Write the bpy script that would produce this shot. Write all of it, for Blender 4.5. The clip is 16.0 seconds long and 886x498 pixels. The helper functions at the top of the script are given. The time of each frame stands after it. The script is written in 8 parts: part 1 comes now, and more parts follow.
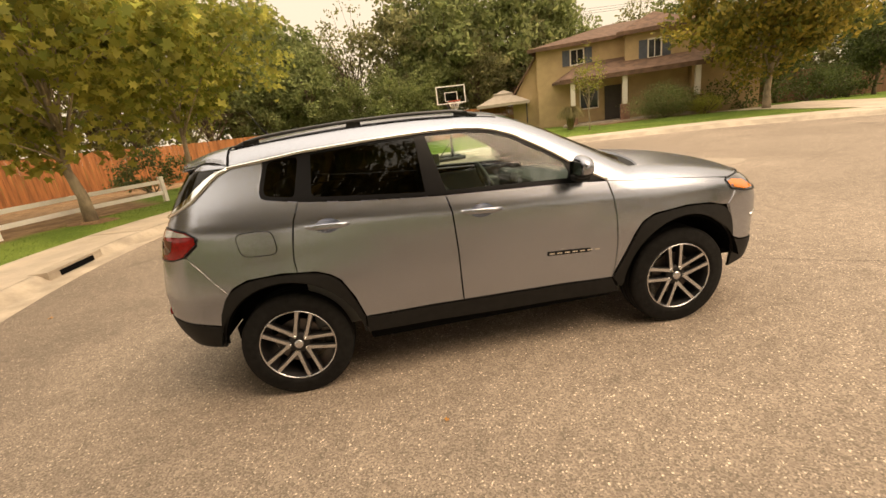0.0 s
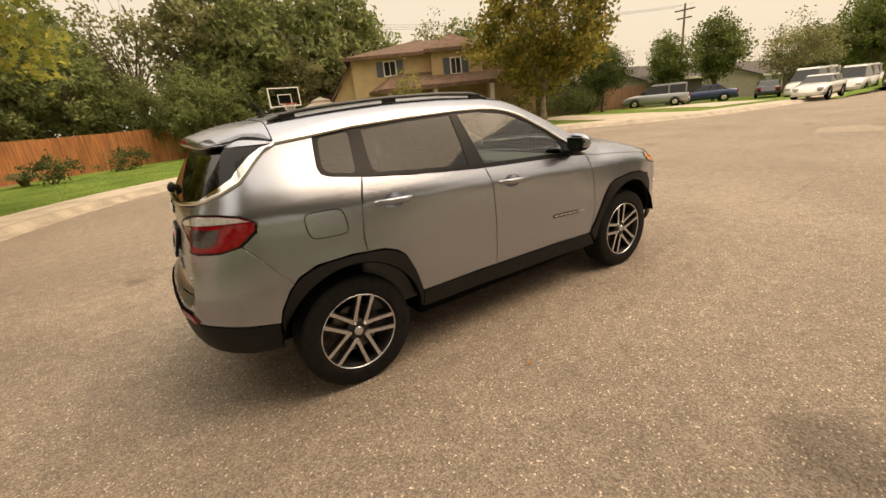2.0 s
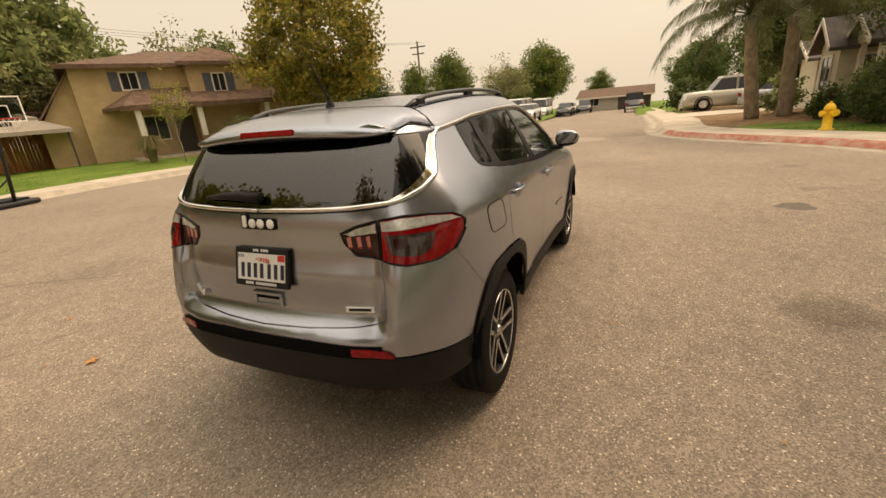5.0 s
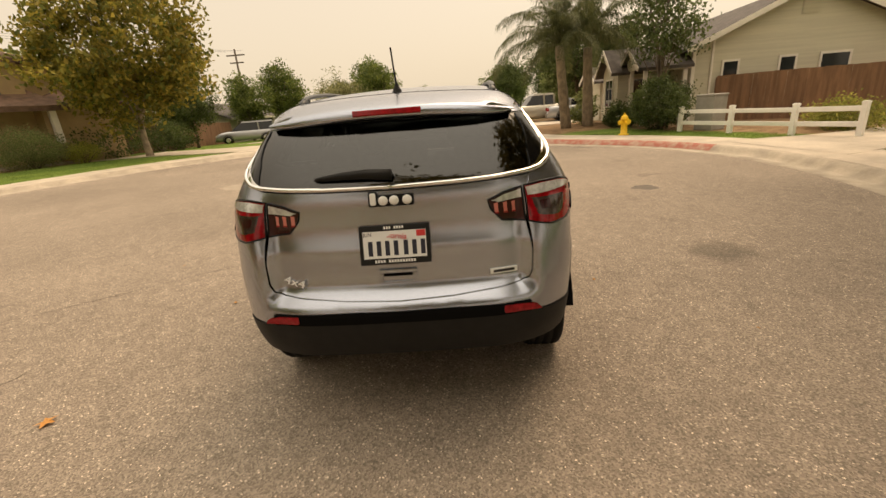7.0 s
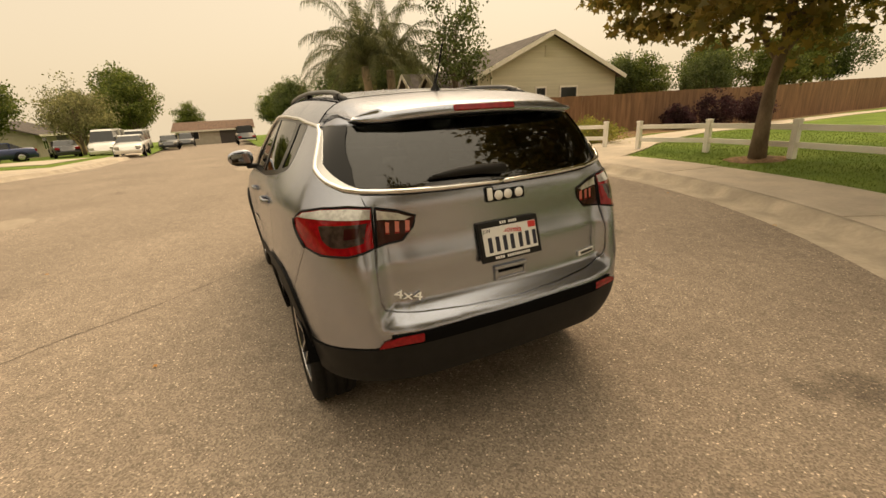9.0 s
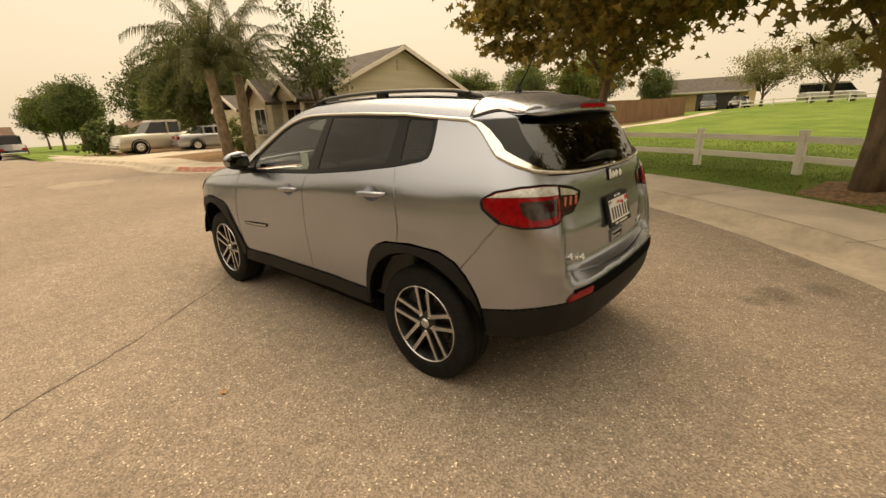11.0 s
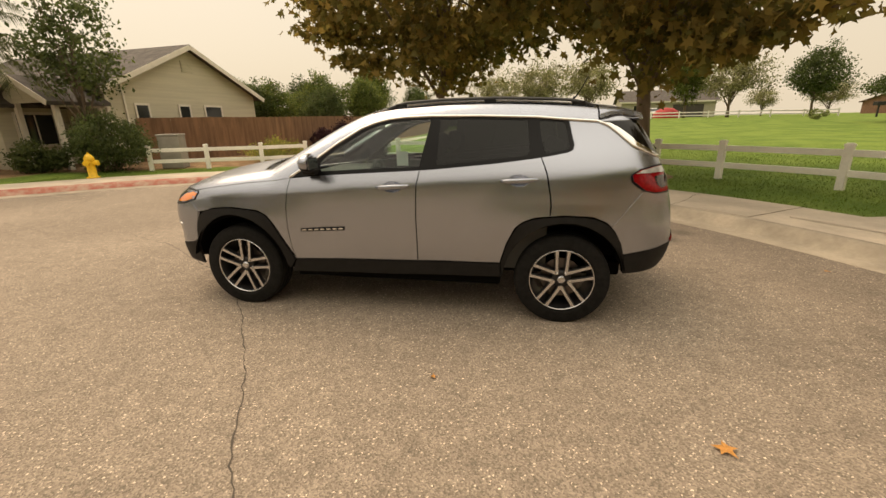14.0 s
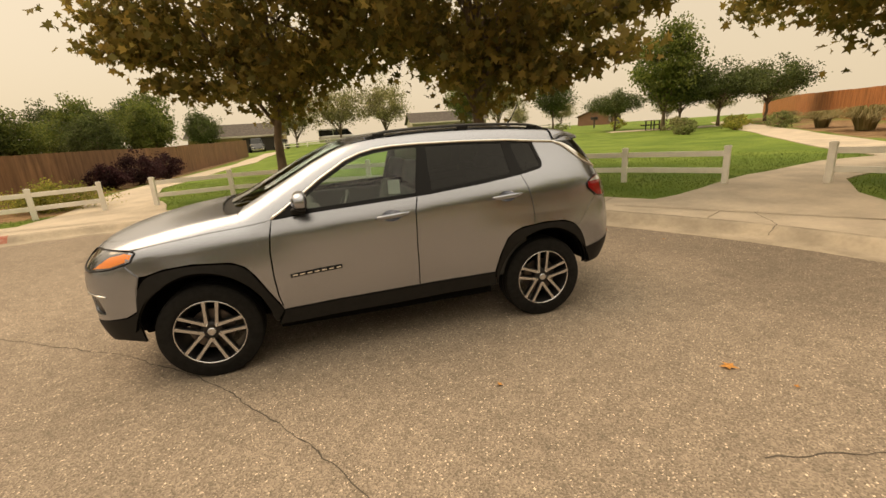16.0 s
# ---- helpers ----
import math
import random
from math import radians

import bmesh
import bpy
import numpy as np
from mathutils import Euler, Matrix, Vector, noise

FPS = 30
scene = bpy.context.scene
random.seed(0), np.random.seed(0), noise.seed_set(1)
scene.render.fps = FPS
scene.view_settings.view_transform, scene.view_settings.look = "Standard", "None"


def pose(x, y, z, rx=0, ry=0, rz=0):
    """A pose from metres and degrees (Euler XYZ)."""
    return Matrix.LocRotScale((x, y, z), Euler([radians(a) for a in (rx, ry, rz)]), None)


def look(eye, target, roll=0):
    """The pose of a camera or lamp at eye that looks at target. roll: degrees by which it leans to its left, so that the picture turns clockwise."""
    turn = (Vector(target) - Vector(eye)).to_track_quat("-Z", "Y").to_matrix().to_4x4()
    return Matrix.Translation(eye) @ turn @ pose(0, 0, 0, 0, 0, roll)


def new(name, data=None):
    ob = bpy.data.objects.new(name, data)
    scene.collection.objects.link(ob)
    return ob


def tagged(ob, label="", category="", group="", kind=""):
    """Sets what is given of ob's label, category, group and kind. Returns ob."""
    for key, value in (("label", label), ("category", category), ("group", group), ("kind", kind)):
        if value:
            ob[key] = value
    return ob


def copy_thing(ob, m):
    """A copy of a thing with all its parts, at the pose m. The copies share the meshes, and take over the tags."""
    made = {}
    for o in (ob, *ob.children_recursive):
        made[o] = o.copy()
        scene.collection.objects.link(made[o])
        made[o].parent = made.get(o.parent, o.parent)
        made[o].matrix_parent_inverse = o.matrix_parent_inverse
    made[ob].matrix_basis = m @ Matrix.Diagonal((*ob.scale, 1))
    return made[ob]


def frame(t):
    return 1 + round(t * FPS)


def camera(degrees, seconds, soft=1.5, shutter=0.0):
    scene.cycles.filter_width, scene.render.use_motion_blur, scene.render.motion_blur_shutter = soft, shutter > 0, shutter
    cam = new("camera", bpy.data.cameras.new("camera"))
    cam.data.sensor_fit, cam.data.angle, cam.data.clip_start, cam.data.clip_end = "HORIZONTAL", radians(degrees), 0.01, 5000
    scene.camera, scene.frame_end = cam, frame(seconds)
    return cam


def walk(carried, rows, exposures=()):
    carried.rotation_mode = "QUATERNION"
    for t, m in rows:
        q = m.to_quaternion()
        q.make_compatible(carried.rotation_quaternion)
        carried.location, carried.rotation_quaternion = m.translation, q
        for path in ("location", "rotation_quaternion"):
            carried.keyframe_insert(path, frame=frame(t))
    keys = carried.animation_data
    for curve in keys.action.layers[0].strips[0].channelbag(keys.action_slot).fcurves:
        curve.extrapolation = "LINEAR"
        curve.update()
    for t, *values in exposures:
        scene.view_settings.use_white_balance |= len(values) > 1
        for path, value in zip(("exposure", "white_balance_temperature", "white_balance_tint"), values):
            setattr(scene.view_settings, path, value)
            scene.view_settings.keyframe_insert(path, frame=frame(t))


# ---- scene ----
cam = camera(92.9, 16.0)
PATH = [
    (0, (-0.596, -3.4, 1.604), (-0.385, -1.499, 1.02), -7.5),
    (0.5, (-0.996, -3.421, 1.604), (-0.531, -1.576, 0.986), -6.9),
    (1, (-1.366, -3.292, 1.573), (-0.704, -1.517, 0.932), -7.0),
    (1.5, (-1.72, -3.179, 1.58), (-0.863, -1.49, 0.935), -6.5),
    (2, (-2.075, -3.077, 1.581), (-1.055, -1.48, 0.941), -6.1),
    (2.5, (-2.364, -2.8, 1.577), (-1.193, -1.307, 0.947), -5.7),
    (3, (-2.636, -2.588, 1.581), (-1.333, -1.203, 0.962), -5.6),
    (3.5, (-2.912, -2.379, 1.61), (-1.484, -1.121, 0.994), -5.6),
    (4, (-3.089, -2.062, 1.583), (-1.546, -0.956, 0.954), -5.5),
    (4.2, (-3.147, -1.946, 1.602), (-1.561, -0.907, 0.965), -5.4),
    (6.3, (-3.728, -0.777, 1.562), (-1.88, -0.38, 0.908), -4.8),
    (6.5, (-3.793, -0.656, 1.578), (-1.931, -0.345, 0.917), -4.6),
    (7, (-3.875, -0.293, 1.544), (-1.984, -0.209, 0.898), -4.5),
    (7.5, (-3.876, 0.054, 1.559), (-1.987, -0.1, 0.922), -4.1),
    (8, (-3.865, 0.408, 1.548), (-2.03, 0.024, 0.922), -3.8),
    (8.5, (-3.744, 0.746, 1.512), (-1.950, 0.121, 0.887), -3.4),
    (9, (-3.569, 1.058, 1.525), (-1.861, 0.227, 0.901), -3.2),
    (9.2, (-3.522, 1.202, 1.519), (-1.859, 0.289, 0.885), -3.0),
    (11.3, (-2.711, 2.625, 1.521), (-1.523, 1.139, 0.906), -2.1),
    (11.5, (-2.579, 2.736, 1.53), (-1.443, 1.212, 0.908), -2.0),
    (12, (-2.305, 2.985, 1.504), (-1.3, 1.376, 0.872), -1.6),
    (12.5, (-2.034, 3.286, 1.506), (-1.166, 1.602, 0.864), -1.3),
    (13, (-1.651, 3.498, 1.511), (-0.932, 1.745, 0.87), -1.0),
    (13.5, (-1.327, 3.725, 1.504), (-0.778, 1.905, 0.882), -0.9),
    (14, (-0.998, 3.925, 1.512), (-0.643, 2.045, 0.927), -1.1),
    (14.5, (-0.589, 3.988, 1.557), (-0.462, 2.069, 1.009), -1.7),
    (15, (-0.232, 4.071, 1.572), (-0.334, 2.142, 1.056), -2.6),
    (15.5, (0.095, 4.134, 1.596), (-0.216, 2.226, 1.084), -3.3),
    (16, (0.426, 3.977, 1.607), (-0.085, 2.117, 1.079), -3.7),
]
# the film camera's own exposure and white balance drift a little on the way
DRIFT = [(0.0, 0.78, 7000, 12), (1.0, 0.71, 6900, 12), (2.0, 0.56, 6700, 10), (3.5, 0.44, 6800, 10), (6.5, 0.46, 6800, 10), (9.0, 0.41, 7400, 8),
         (11.5, 0.48, 7200, 8), (13.0, 0.49, 6700, 8), (14.5, 0.38, 6700, 8), (16.0, 0.34, 7200, 8)]
walk(cam, [(t, look(eye, target, roll)) for t, eye, target, roll in PATH], DRIFT)

# ---- light: smoky midday haze, sun veiled, from ahead and to the right of the car ----
SUN_DIR = Vector((0.48, -0.36, 0.82)).normalized()     # towards the sun
world = bpy.data.worlds.new("hazy_sky")
scene.world = world
world.use_nodes = True
wn, wl = world.node_tree.nodes, world.node_tree.links
wn.clear()
sky = wn.new("ShaderNodeTexSky")
sky.sky_type, sky.sun_disc = "NISHITA", False
sky.sun_elevation = math.asin(SUN_DIR.z)
sky.sun_rotation = math.atan2(SUN_DIR.x, SUN_DIR.y)
sky.air_density, sky.dust_density, sky.ozone_density = 1.0, 8.0, 0.5
haze = wn.new("ShaderNodeMix")
haze.data_type = "RGBA"
haze.inputs[0].default_value = 0.85
veil = wn.new("ShaderNodeMix")                        # smoke veil, same all round, thinner and less brown overhead
veil.data_type = "RGBA"
veil.inputs[6].default_value, veil.inputs[7].default_value = (5.70, 4.76, 3.55, 1), (13.9, 12.4, 10.1, 1)
wsep, wrise = wn.new("ShaderNodeSeparateXYZ"), wn.new("ShaderNodeMapRange")
wtc = wn.new("ShaderNodeTexCoord")
wrise.inputs[1].default_value, wrise.inputs[2].default_value = 0.40, 1.0
wl.new(wtc.outputs["Generated"], wsep.inputs[0])
wl.new(wsep.outputs[2], wrise.inputs[0])
wl.new(wrise.outputs[0], veil.inputs[0])
wl.new(veil.outputs[2], haze.inputs[7])
wl.new(sky.outputs[0], haze.inputs[6])
wbg = wn.new("ShaderNodeBackground")
wbg.inputs[1].default_value = 0.125
wl.new(haze.outputs[2], wbg.inputs[0])
wout = wn.new("ShaderNodeOutputWorld")
wl.new(wbg.outputs[0], wout.inputs[0])

sun_data = bpy.data.lights.new("sun", "SUN")
sun_data.energy, sun_data.angle, sun_data.color = 1.15, radians(42), (1.0, 0.72, 0.46)
sun = new("sun", sun_data)
sun.matrix_world = look((0, 0, 30), Vector((0, 0, 30)) - SUN_DIR)

# ---- materials ----
def mat(name, color, rough=0.6, metal=0.0, var=0.0, scale=8.0, bump=0.0, bscale=60.0, color2=None, spread=(0.35, 0.65),
        coat=0.0, rand=0.0, sheen=0.0, spec=0.5, stretch=(1, 1, 1), coords="pos"):
    """A surface with a coarse colour variation, a fine grain and a fine relief, all at real size."""
    m = bpy.data.materials.new(name)
    m.use_nodes = True
    n, l = m.node_tree.nodes, m.node_tree.links
    b = n["Principled BSDF"]
    b.inputs["Roughness"].default_value, b.inputs["Metallic"].default_value = rough, metal
    b.inputs["Coat Weight"].default_value = coat
    b.inputs["Coat Roughness"].default_value = 0.05
    b.inputs["Specular IOR Level"].default_value = spec
    c = (*color, 1)
    b.inputs["Base Color"].default_value = c
    if var or bump or color2 or rand:
        if coords == "pos":
            geo = n.new("ShaderNodeNewGeometry")
            src = geo.outputs["Position"]
        else:
            tc = n.new("ShaderNodeTexCoord")
            src = tc.outputs["Object"]
        mp = n.new("ShaderNodeMapping")
        mp.inputs["Scale"].default_value = stretch
        l.new(src, mp.inputs[0])
    last = None
    if var or color2:
        n1 = n.new("ShaderNodeTexNoise")
        n1.inputs["Scale"].default_value, n1.inputs["Detail"].default_value = scale, 6
        l.new(mp.outputs[0], n1.inputs["Vector"])
        r = n.new("ShaderNodeMapRange")
        r.inputs[1].default_value, r.inputs[2].default_value = spread
        l.new(n1.outputs[0], r.inputs[0])
        mix = n.new("ShaderNodeMix")
        mix.data_type = "RGBA"
        mix.inputs[6].default_value = tuple(v * (1 - var) for v in color) + (1,)
        mix.inputs[7].default_value = (*(color2 or [min(1, v * (1 + var)) for v in color]), 1)
        l.new(r.outputs[0], mix.inputs[0])
        last = mix.outputs[2]
        n2 = n.new("ShaderNodeTexNoise")
        n2.inputs["Scale"].default_value, n2.inputs["Detail"].default_value = scale * 9, 4
        l.new(mp.outputs[0], n2.inputs["Vector"])
        r2 = n.new("ShaderNodeMapRange")
        r2.inputs[3].default_value, r2.inputs[4].default_value = 1 - max(var, 0.1) * 0.9, 1 + max(var, 0.1) * 0.9
        l.new(n2.outputs[0], r2.inputs[0])
        hs = n.new("ShaderNodeHueSaturation")
        l.new(r2.outputs[0], hs.inputs["Value"])
        l.new(last, hs.inputs["Color"])
        last = hs.outputs[0]
    if rand:
        oi = n.new("ShaderNodeObjectInfo")
        r3 = n.new("ShaderNodeMapRange")
        r3.inputs[3].default_value, r3.inputs[4].default_value = 1 - rand, 1 + rand
        l.new(oi.outputs["Random"], r3.inputs[0])
        h3 = n.new("ShaderNodeHueSaturation")
        h3.inputs["Color"].default_value = c
        if last:
            l.new(last, h3.inputs["Color"])
        l.new(r3.outputs[0], h3.inputs["Value"])
        last = h3.outputs[0]
    if last:
        l.new(last, b.inputs["Base Color"])
    if bump:
        n3 = n.new("ShaderNodeTexNoise")
        n3.inputs["Scale"].default_value, n3.inputs["Detail"].default_value = bscale, 8
        l.new(mp.outputs[0], n3.inputs["Vector"])
        bp = n.new("ShaderNodeBump")
        bp.inputs["Strength"].default_value, bp.inputs["Distance"].default_value = 0.8, bump
        l.new(n3.outputs[0], bp.inputs["Height"])
        l.new(bp.outputs[0], b.inputs["Normal"])
    return m


def glass_mat(name, tint, gloss=0.02, ior=1.75):
    """A clear or tinted pane: what lies behind shows through, its gloss grows towards the edge-on view."""
    m = bpy.data.materials.new(name)
    m.use_nodes = True
    n, l = m.node_tree.nodes, m.node_tree.links
    n.clear()
    out, tr, gl, mx, fr = (n.new(k) for k in ("ShaderNodeOutputMaterial", "ShaderNodeBsdfTransparent", "ShaderNodeBsdfGlossy", "ShaderNodeMixShader", "ShaderNodeFresnel"))
    tr.inputs[0].default_value = (*tint, 1)
    gl.inputs["Roughness"].default_value = gloss
    fr.inputs["IOR"].default_value = ior
    l.new(fr.outputs[0], mx.inputs[0]), l.new(tr.outputs[0], mx.inputs[1]), l.new(gl.outputs[0], mx.inputs[2]), l.new(mx.outputs[0], out.inputs[0])
    return m


def leaf_mat(name, a, b, rough=0.55, thin=0.5):
    """Leaves: two tones by leaf, and some light passing through."""
    m = bpy.data.materials.new(name)
    m.use_nodes = True
    n, l = m.node_tree.nodes, m.node_tree.links
    bs, out = n["Principled BSDF"], n["Material Output"]
    geo = n.new("ShaderNodeNewGeometry")
    mix = n.new("ShaderNodeMix")
    mix.data_type = "RGBA"
    mix.inputs[6].default_value, mix.inputs[7].default_value = (*a, 1), (*b, 1)
    l.new(geo.outputs["Random Per Island"], mix.inputs[0])
    nz = n.new("ShaderNodeTexNoise")
    nz.inputs["Scale"].default_value = 0.9
    l.new(geo.outputs["Position"], nz.inputs["Vector"])
    r = n.new("ShaderNodeMapRange")
    r.inputs[1].default_value, r.inputs[2].default_value, r.inputs[3].default_value, r.inputs[4].default_value = 0.3, 0.7, 0.65, 1.35
    l.new(nz.outputs[0], r.inputs[0])
    hs = n.new("ShaderNodeHueSaturation")
    l.new(r.outputs[0], hs.inputs["Value"]), l.new(mix.outputs[2], hs.inputs["Color"])
    l.new(hs.outputs[0], bs.inputs["Base Color"])
    bs.inputs["Roughness"].default_value = rough
    bs.inputs["Specular IOR Level"].default_value = 0.3
    tl = n.new("ShaderNodeBsdfTranslucent")
    l.new(hs.outputs[0], tl.inputs[0])
    ms = n.new("ShaderNodeMixShader")
    ms.inputs[0].default_value = thin
    l.new(bs.outputs[0], ms.inputs[1]), l.new(tl.outputs[0], ms.inputs[2]), l.new(ms.outputs[0], out.inputs[0])
    return m


M_PAINT = mat("silver_paint", (0.378, 0.398, 0.455), rough=0.26, metal=0.95, coat=0.12, var=0.04, scale=260)
M_BLACK = mat("black_plastic", (0.011, 0.0105, 0.010), rough=0.6, spec=0.25, bump=0.0004, bscale=900, var=0.15, scale=20)
M_GLOSSBLACK = mat("gloss_black_trim", (0.006, 0.006, 0.007), rough=0.28, spec=0.16)
M_FIN = mat("polished_black_fin", (0.004, 0.004, 0.0045), rough=0.06, spec=0.35)
M_CHROME = mat("chrome", (0.78, 0.77, 0.75), rough=0.08, metal=1.0)
M_BRIGHT = mat("bright_badge_metal", (0.82, 0.82, 0.80), rough=0.35, metal=0.15)
M_SATIN = mat("machined_alloy", (0.60, 0.605, 0.63), rough=0.25, metal=1.0, var=0.06, scale=90)
M_DARKALLOY = mat("dark_alloy_pockets", (0.018, 0.017, 0.018), rough=0.4, metal=0.3)
M_TYRE = mat("tyre_rubber", (0.011, 0.0105, 0.010), rough=0.8, spec=0.2, var=0.25, scale=30, bump=0.0005, bscale=400)
M_VOID = mat("dark_underbody", (0.006, 0.006, 0.006), rough=0.95, spec=0.03)
M_GLASS = glass_mat("clear_window_glass", (0.84, 0.96, 0.91), ior=1.60)
M_PRIVACY = glass_mat("tinted_privacy_glass", (0.055, 0.057, 0.055), ior=1.42)
M_REARGLASS = glass_mat("tinted_rear_glass", (0.050, 0.052, 0.052), ior=1.95)
M_RED = mat("red_lamp_lens", (0.24, 0.004, 0.008), rough=0.10, coat=0.15, spec=0.3, var=0.22, scale=45)
M_DARKRED = mat("smoked_red_lens", (0.030, 0.004, 0.005), rough=0.18, coat=0.25, spec=0.3)
M_LENS = mat("clear_lamp_lens", (0.50, 0.50, 0.48), rough=0.18, metal=0.25, coat=0.8, var=0.2, scale=50)
M_SMOKED = mat("smoked_grey_lens", (0.045, 0.030, 0.026), rough=0.08, coat=0.3, spec=0.4, var=0.35, scale=40)
M_AMBER = mat("amber_lens", (0.85, 0.23, 0.015), rough=0.15, coat=1.0)
M_CLOTH = mat("dark_seat_cloth", (0.12, 0.118, 0.112), rough=0.9, var=0.2, scale=25)
M_DASH = mat("dark_dashboard", (0.075, 0.075, 0.073), rough=0.7)
M_PLATE = mat("plate_white", (0.72, 0.72, 0.70), rough=0.35)
M_INK = mat("plate_ink", (0.012, 0.014, 0.03), rough=0.5)
M_WHITEPAPER = mat("white_paper", (0.75, 0.75, 0.73), rough=0.8)


# ---- mesh helpers ----
def as_mesh(name, verts, faces, material, normals=None, smooth=True):
    me = bpy.data.meshes.new(name)
    me.from_pydata([tuple(map(float, v)) for v in verts], [], [tuple(map(int, f)) for f in faces])
    for m in material if isinstance(material, (list, tuple)) else [material]:
        me.materials.append(m)
    if smooth:
        me.polygons.foreach_set("use_smooth", [True] * len(me.polygons))
    me.update()
    if normals is not None:
        me.normals_split_custom_set_from_vertices([tuple(map(float, v)) for v in normals])
    return me


def put(name, me, parent=None, label="", m=None):
    ob = new(name, me)
    if parent is not None:
        ob.parent = parent
    if m is not None:
        ob.matrix_local = m
    if label:
        ob["label"] = label
    return ob


def part(name, bm, material, parent=None, label="", smooth=False, m=None):
    me = bpy.data.meshes.new(name)
    bm.to_mesh(me)
    bm.free()
    for k in material if isinstance(material, (list, tuple)) else [material]:
        me.materials.append(k)
    if smooth:
        me.polygons.foreach_set("use_smooth", [True] * len(me.polygons))
    return put(name, me, parent, label, m)


def thing(name, loc=(0, 0, 0), rz=0.0, label="", category="", group="", kind=""):
    ob = new(name)
    ob.empty_display_size = 0.2
    ob.matrix_world = pose(*loc, 0, 0, rz)
    return tagged(ob, label, category, group, kind)


def box(bm, x0, x1, y0, y1, z0, z1, bevel=0.0, m=None):
    """A box, with its edges rounded."""
    r = bmesh.ops.create_cube(bm, size=1.0)
    vs = r["verts"]
    bmesh.ops.transform(bm, matrix=Matrix.LocRotScale(((x0 + x1) / 2, (y0 + y1) / 2, (z0 + z1) / 2), None, (x1 - x0, y1 - y0, z1 - z0)), verts=vs)
    if bevel:
        es = list({e for v in vs for e in v.link_edges})
        g = bmesh.ops.bevel(bm, geom=es, offset=bevel, segments=2, affect="EDGES", profile=0.5)
        vs = list({v for f in g["faces"] for v in f.verts} | {v for v in vs if v.is_valid})
    if m is not None:
        bmesh.ops.transform(bm, matrix=m, verts=vs)
    return bm


def boxes(*specs, bevel=0.0):
    bm = bmesh.new()
    for s in specs:
        box(bm, *s[:6], bevel=bevel, m=s[6] if len(s) > 6 else None)
    return bm


def lathe(profile, n=32, axis="y"):
    """A bmesh turned round an axis from (radius, along) points."""
    bm = bmesh.new()
    rings = []
    for r, a in profile:
        ring = []
        for k in range(n):
            t = 2 * math.pi * k / n
            c, s = r * math.cos(t), r * math.sin(t)
            ring.append(bm.verts.new((c, a, s) if axis == "y" else (c, s, a)))
        rings.append(ring)
    for p, q in zip(rings, rings[1:]):
        for k in range(n):
            bm.faces.new((p[k], p[(k + 1) % n], q[(k + 1) % n], q[k]))
    bmesh.ops.recalc_face_normals(bm, faces=bm.faces)
    return bm


def tube_arrays(points, radii, n=6):
    """Vertices and faces of a tube along points."""
    pts = [Vector(p) for p in points]
    radii = radii if hasattr(radii, "__len__") else [radii] * len(pts)
    vs, fs = [], []
    ref = Vector((0.31, 0.17, 0.93))
    for i, p in enumerate(pts):
        d = (pts[min(i + 1, len(pts) - 1)] - pts[max(i - 1, 0)])
        d = d.normalized() if d.length > 1e-9 else Vector((0, 0, 1))
        if abs(d.dot(ref)) > 0.98:
            ref = Vector((0.93, 0.2, 0.1))
        a = d.cross(ref).normalized()
        b = d.cross(a)
        for k in range(n):
            t = 2 * math.pi * k / n
            vs.append(p + (a * math.cos(t) + b * math.sin(t)) * radii[i])
    for i in range(len(pts) - 1):
        for k in range(n):
            fs.append((i * n + k, i * n + (k + 1) % n, (i + 1) * n + (k + 1) % n, (i + 1) * n + k))
    fs.append(tuple(range(n))[::-1])
    fs.append(tuple((len(pts) - 1) * n + k for k in range(n)))
    return vs, fs


def tube(name, points, radii, material, parent=None, label="", n=8):
    vs, fs = tube_arrays(points, radii, n)
    return put(name, as_mesh(name, vs, fs, material), parent, label)


def spline(xs, ys):
    """A smooth curve through the knots."""
    xs, ys = np.array(xs, float), np.array(ys, float)
    if xs[0] > xs[-1]:
        xs, ys = xs[::-1], ys[::-1]
    s = np.diff(ys) / np.diff(xs)
    m = np.r_[s[0], np.where(s[1:] * s[:-1] > 0, 2 * s[1:] * s[:-1] / np.where(s[1:] + s[:-1] == 0, 1, s[1:] + s[:-1]), 0), s[-1]]

    def at(x):
        x = np.clip(np.asarray(x, float), xs[0], xs[-1])
        k = np.clip(np.searchsorted(xs, x) - 1, 0, len(xs) - 2)
        h = xs[k + 1] - xs[k]
        t = (x - xs[k]) / h
        return ((1 + 2 * t) * (1 - t) ** 2 * ys[k] + t * (1 - t) ** 2 * h * m[k] + t * t * (3 - 2 * t) * ys[k + 1] + t * t * (t - 1) * h * m[k + 1])
    return at


def smoothstep(a, b, x):
    t = np.clip((np.asarray(x, float) - a) / (b - a), 0, 1)
    return t * t * (3 - 2 * t)

# ---- the place: a cul-de-sac bulb that opens into a street along +x ----
C = np.array([4.0, 4.0])


RIM_DEG = [44, 52, 61, 71, 90, 111, 118, 150, 181, 191, 202, 211, 221, 233, 244, 260, 270, 279, 291, 306]
RIM_R = [10.75, 10.1, 9.75, 9.8, 10.1, 10.2, 10.2, 9.75, 9.5, 9.5, 9.65, 9.7, 9.82, 9.9, 10.0, 10.15, 10.3, 10.45, 10.35, 9.95]


def bulb_radius(th):
    """The bulb is not quite round: its radius by the bearing from the middle."""
    return np.interp(np.degrees(th) % 360, RIM_DEG, RIM_R)


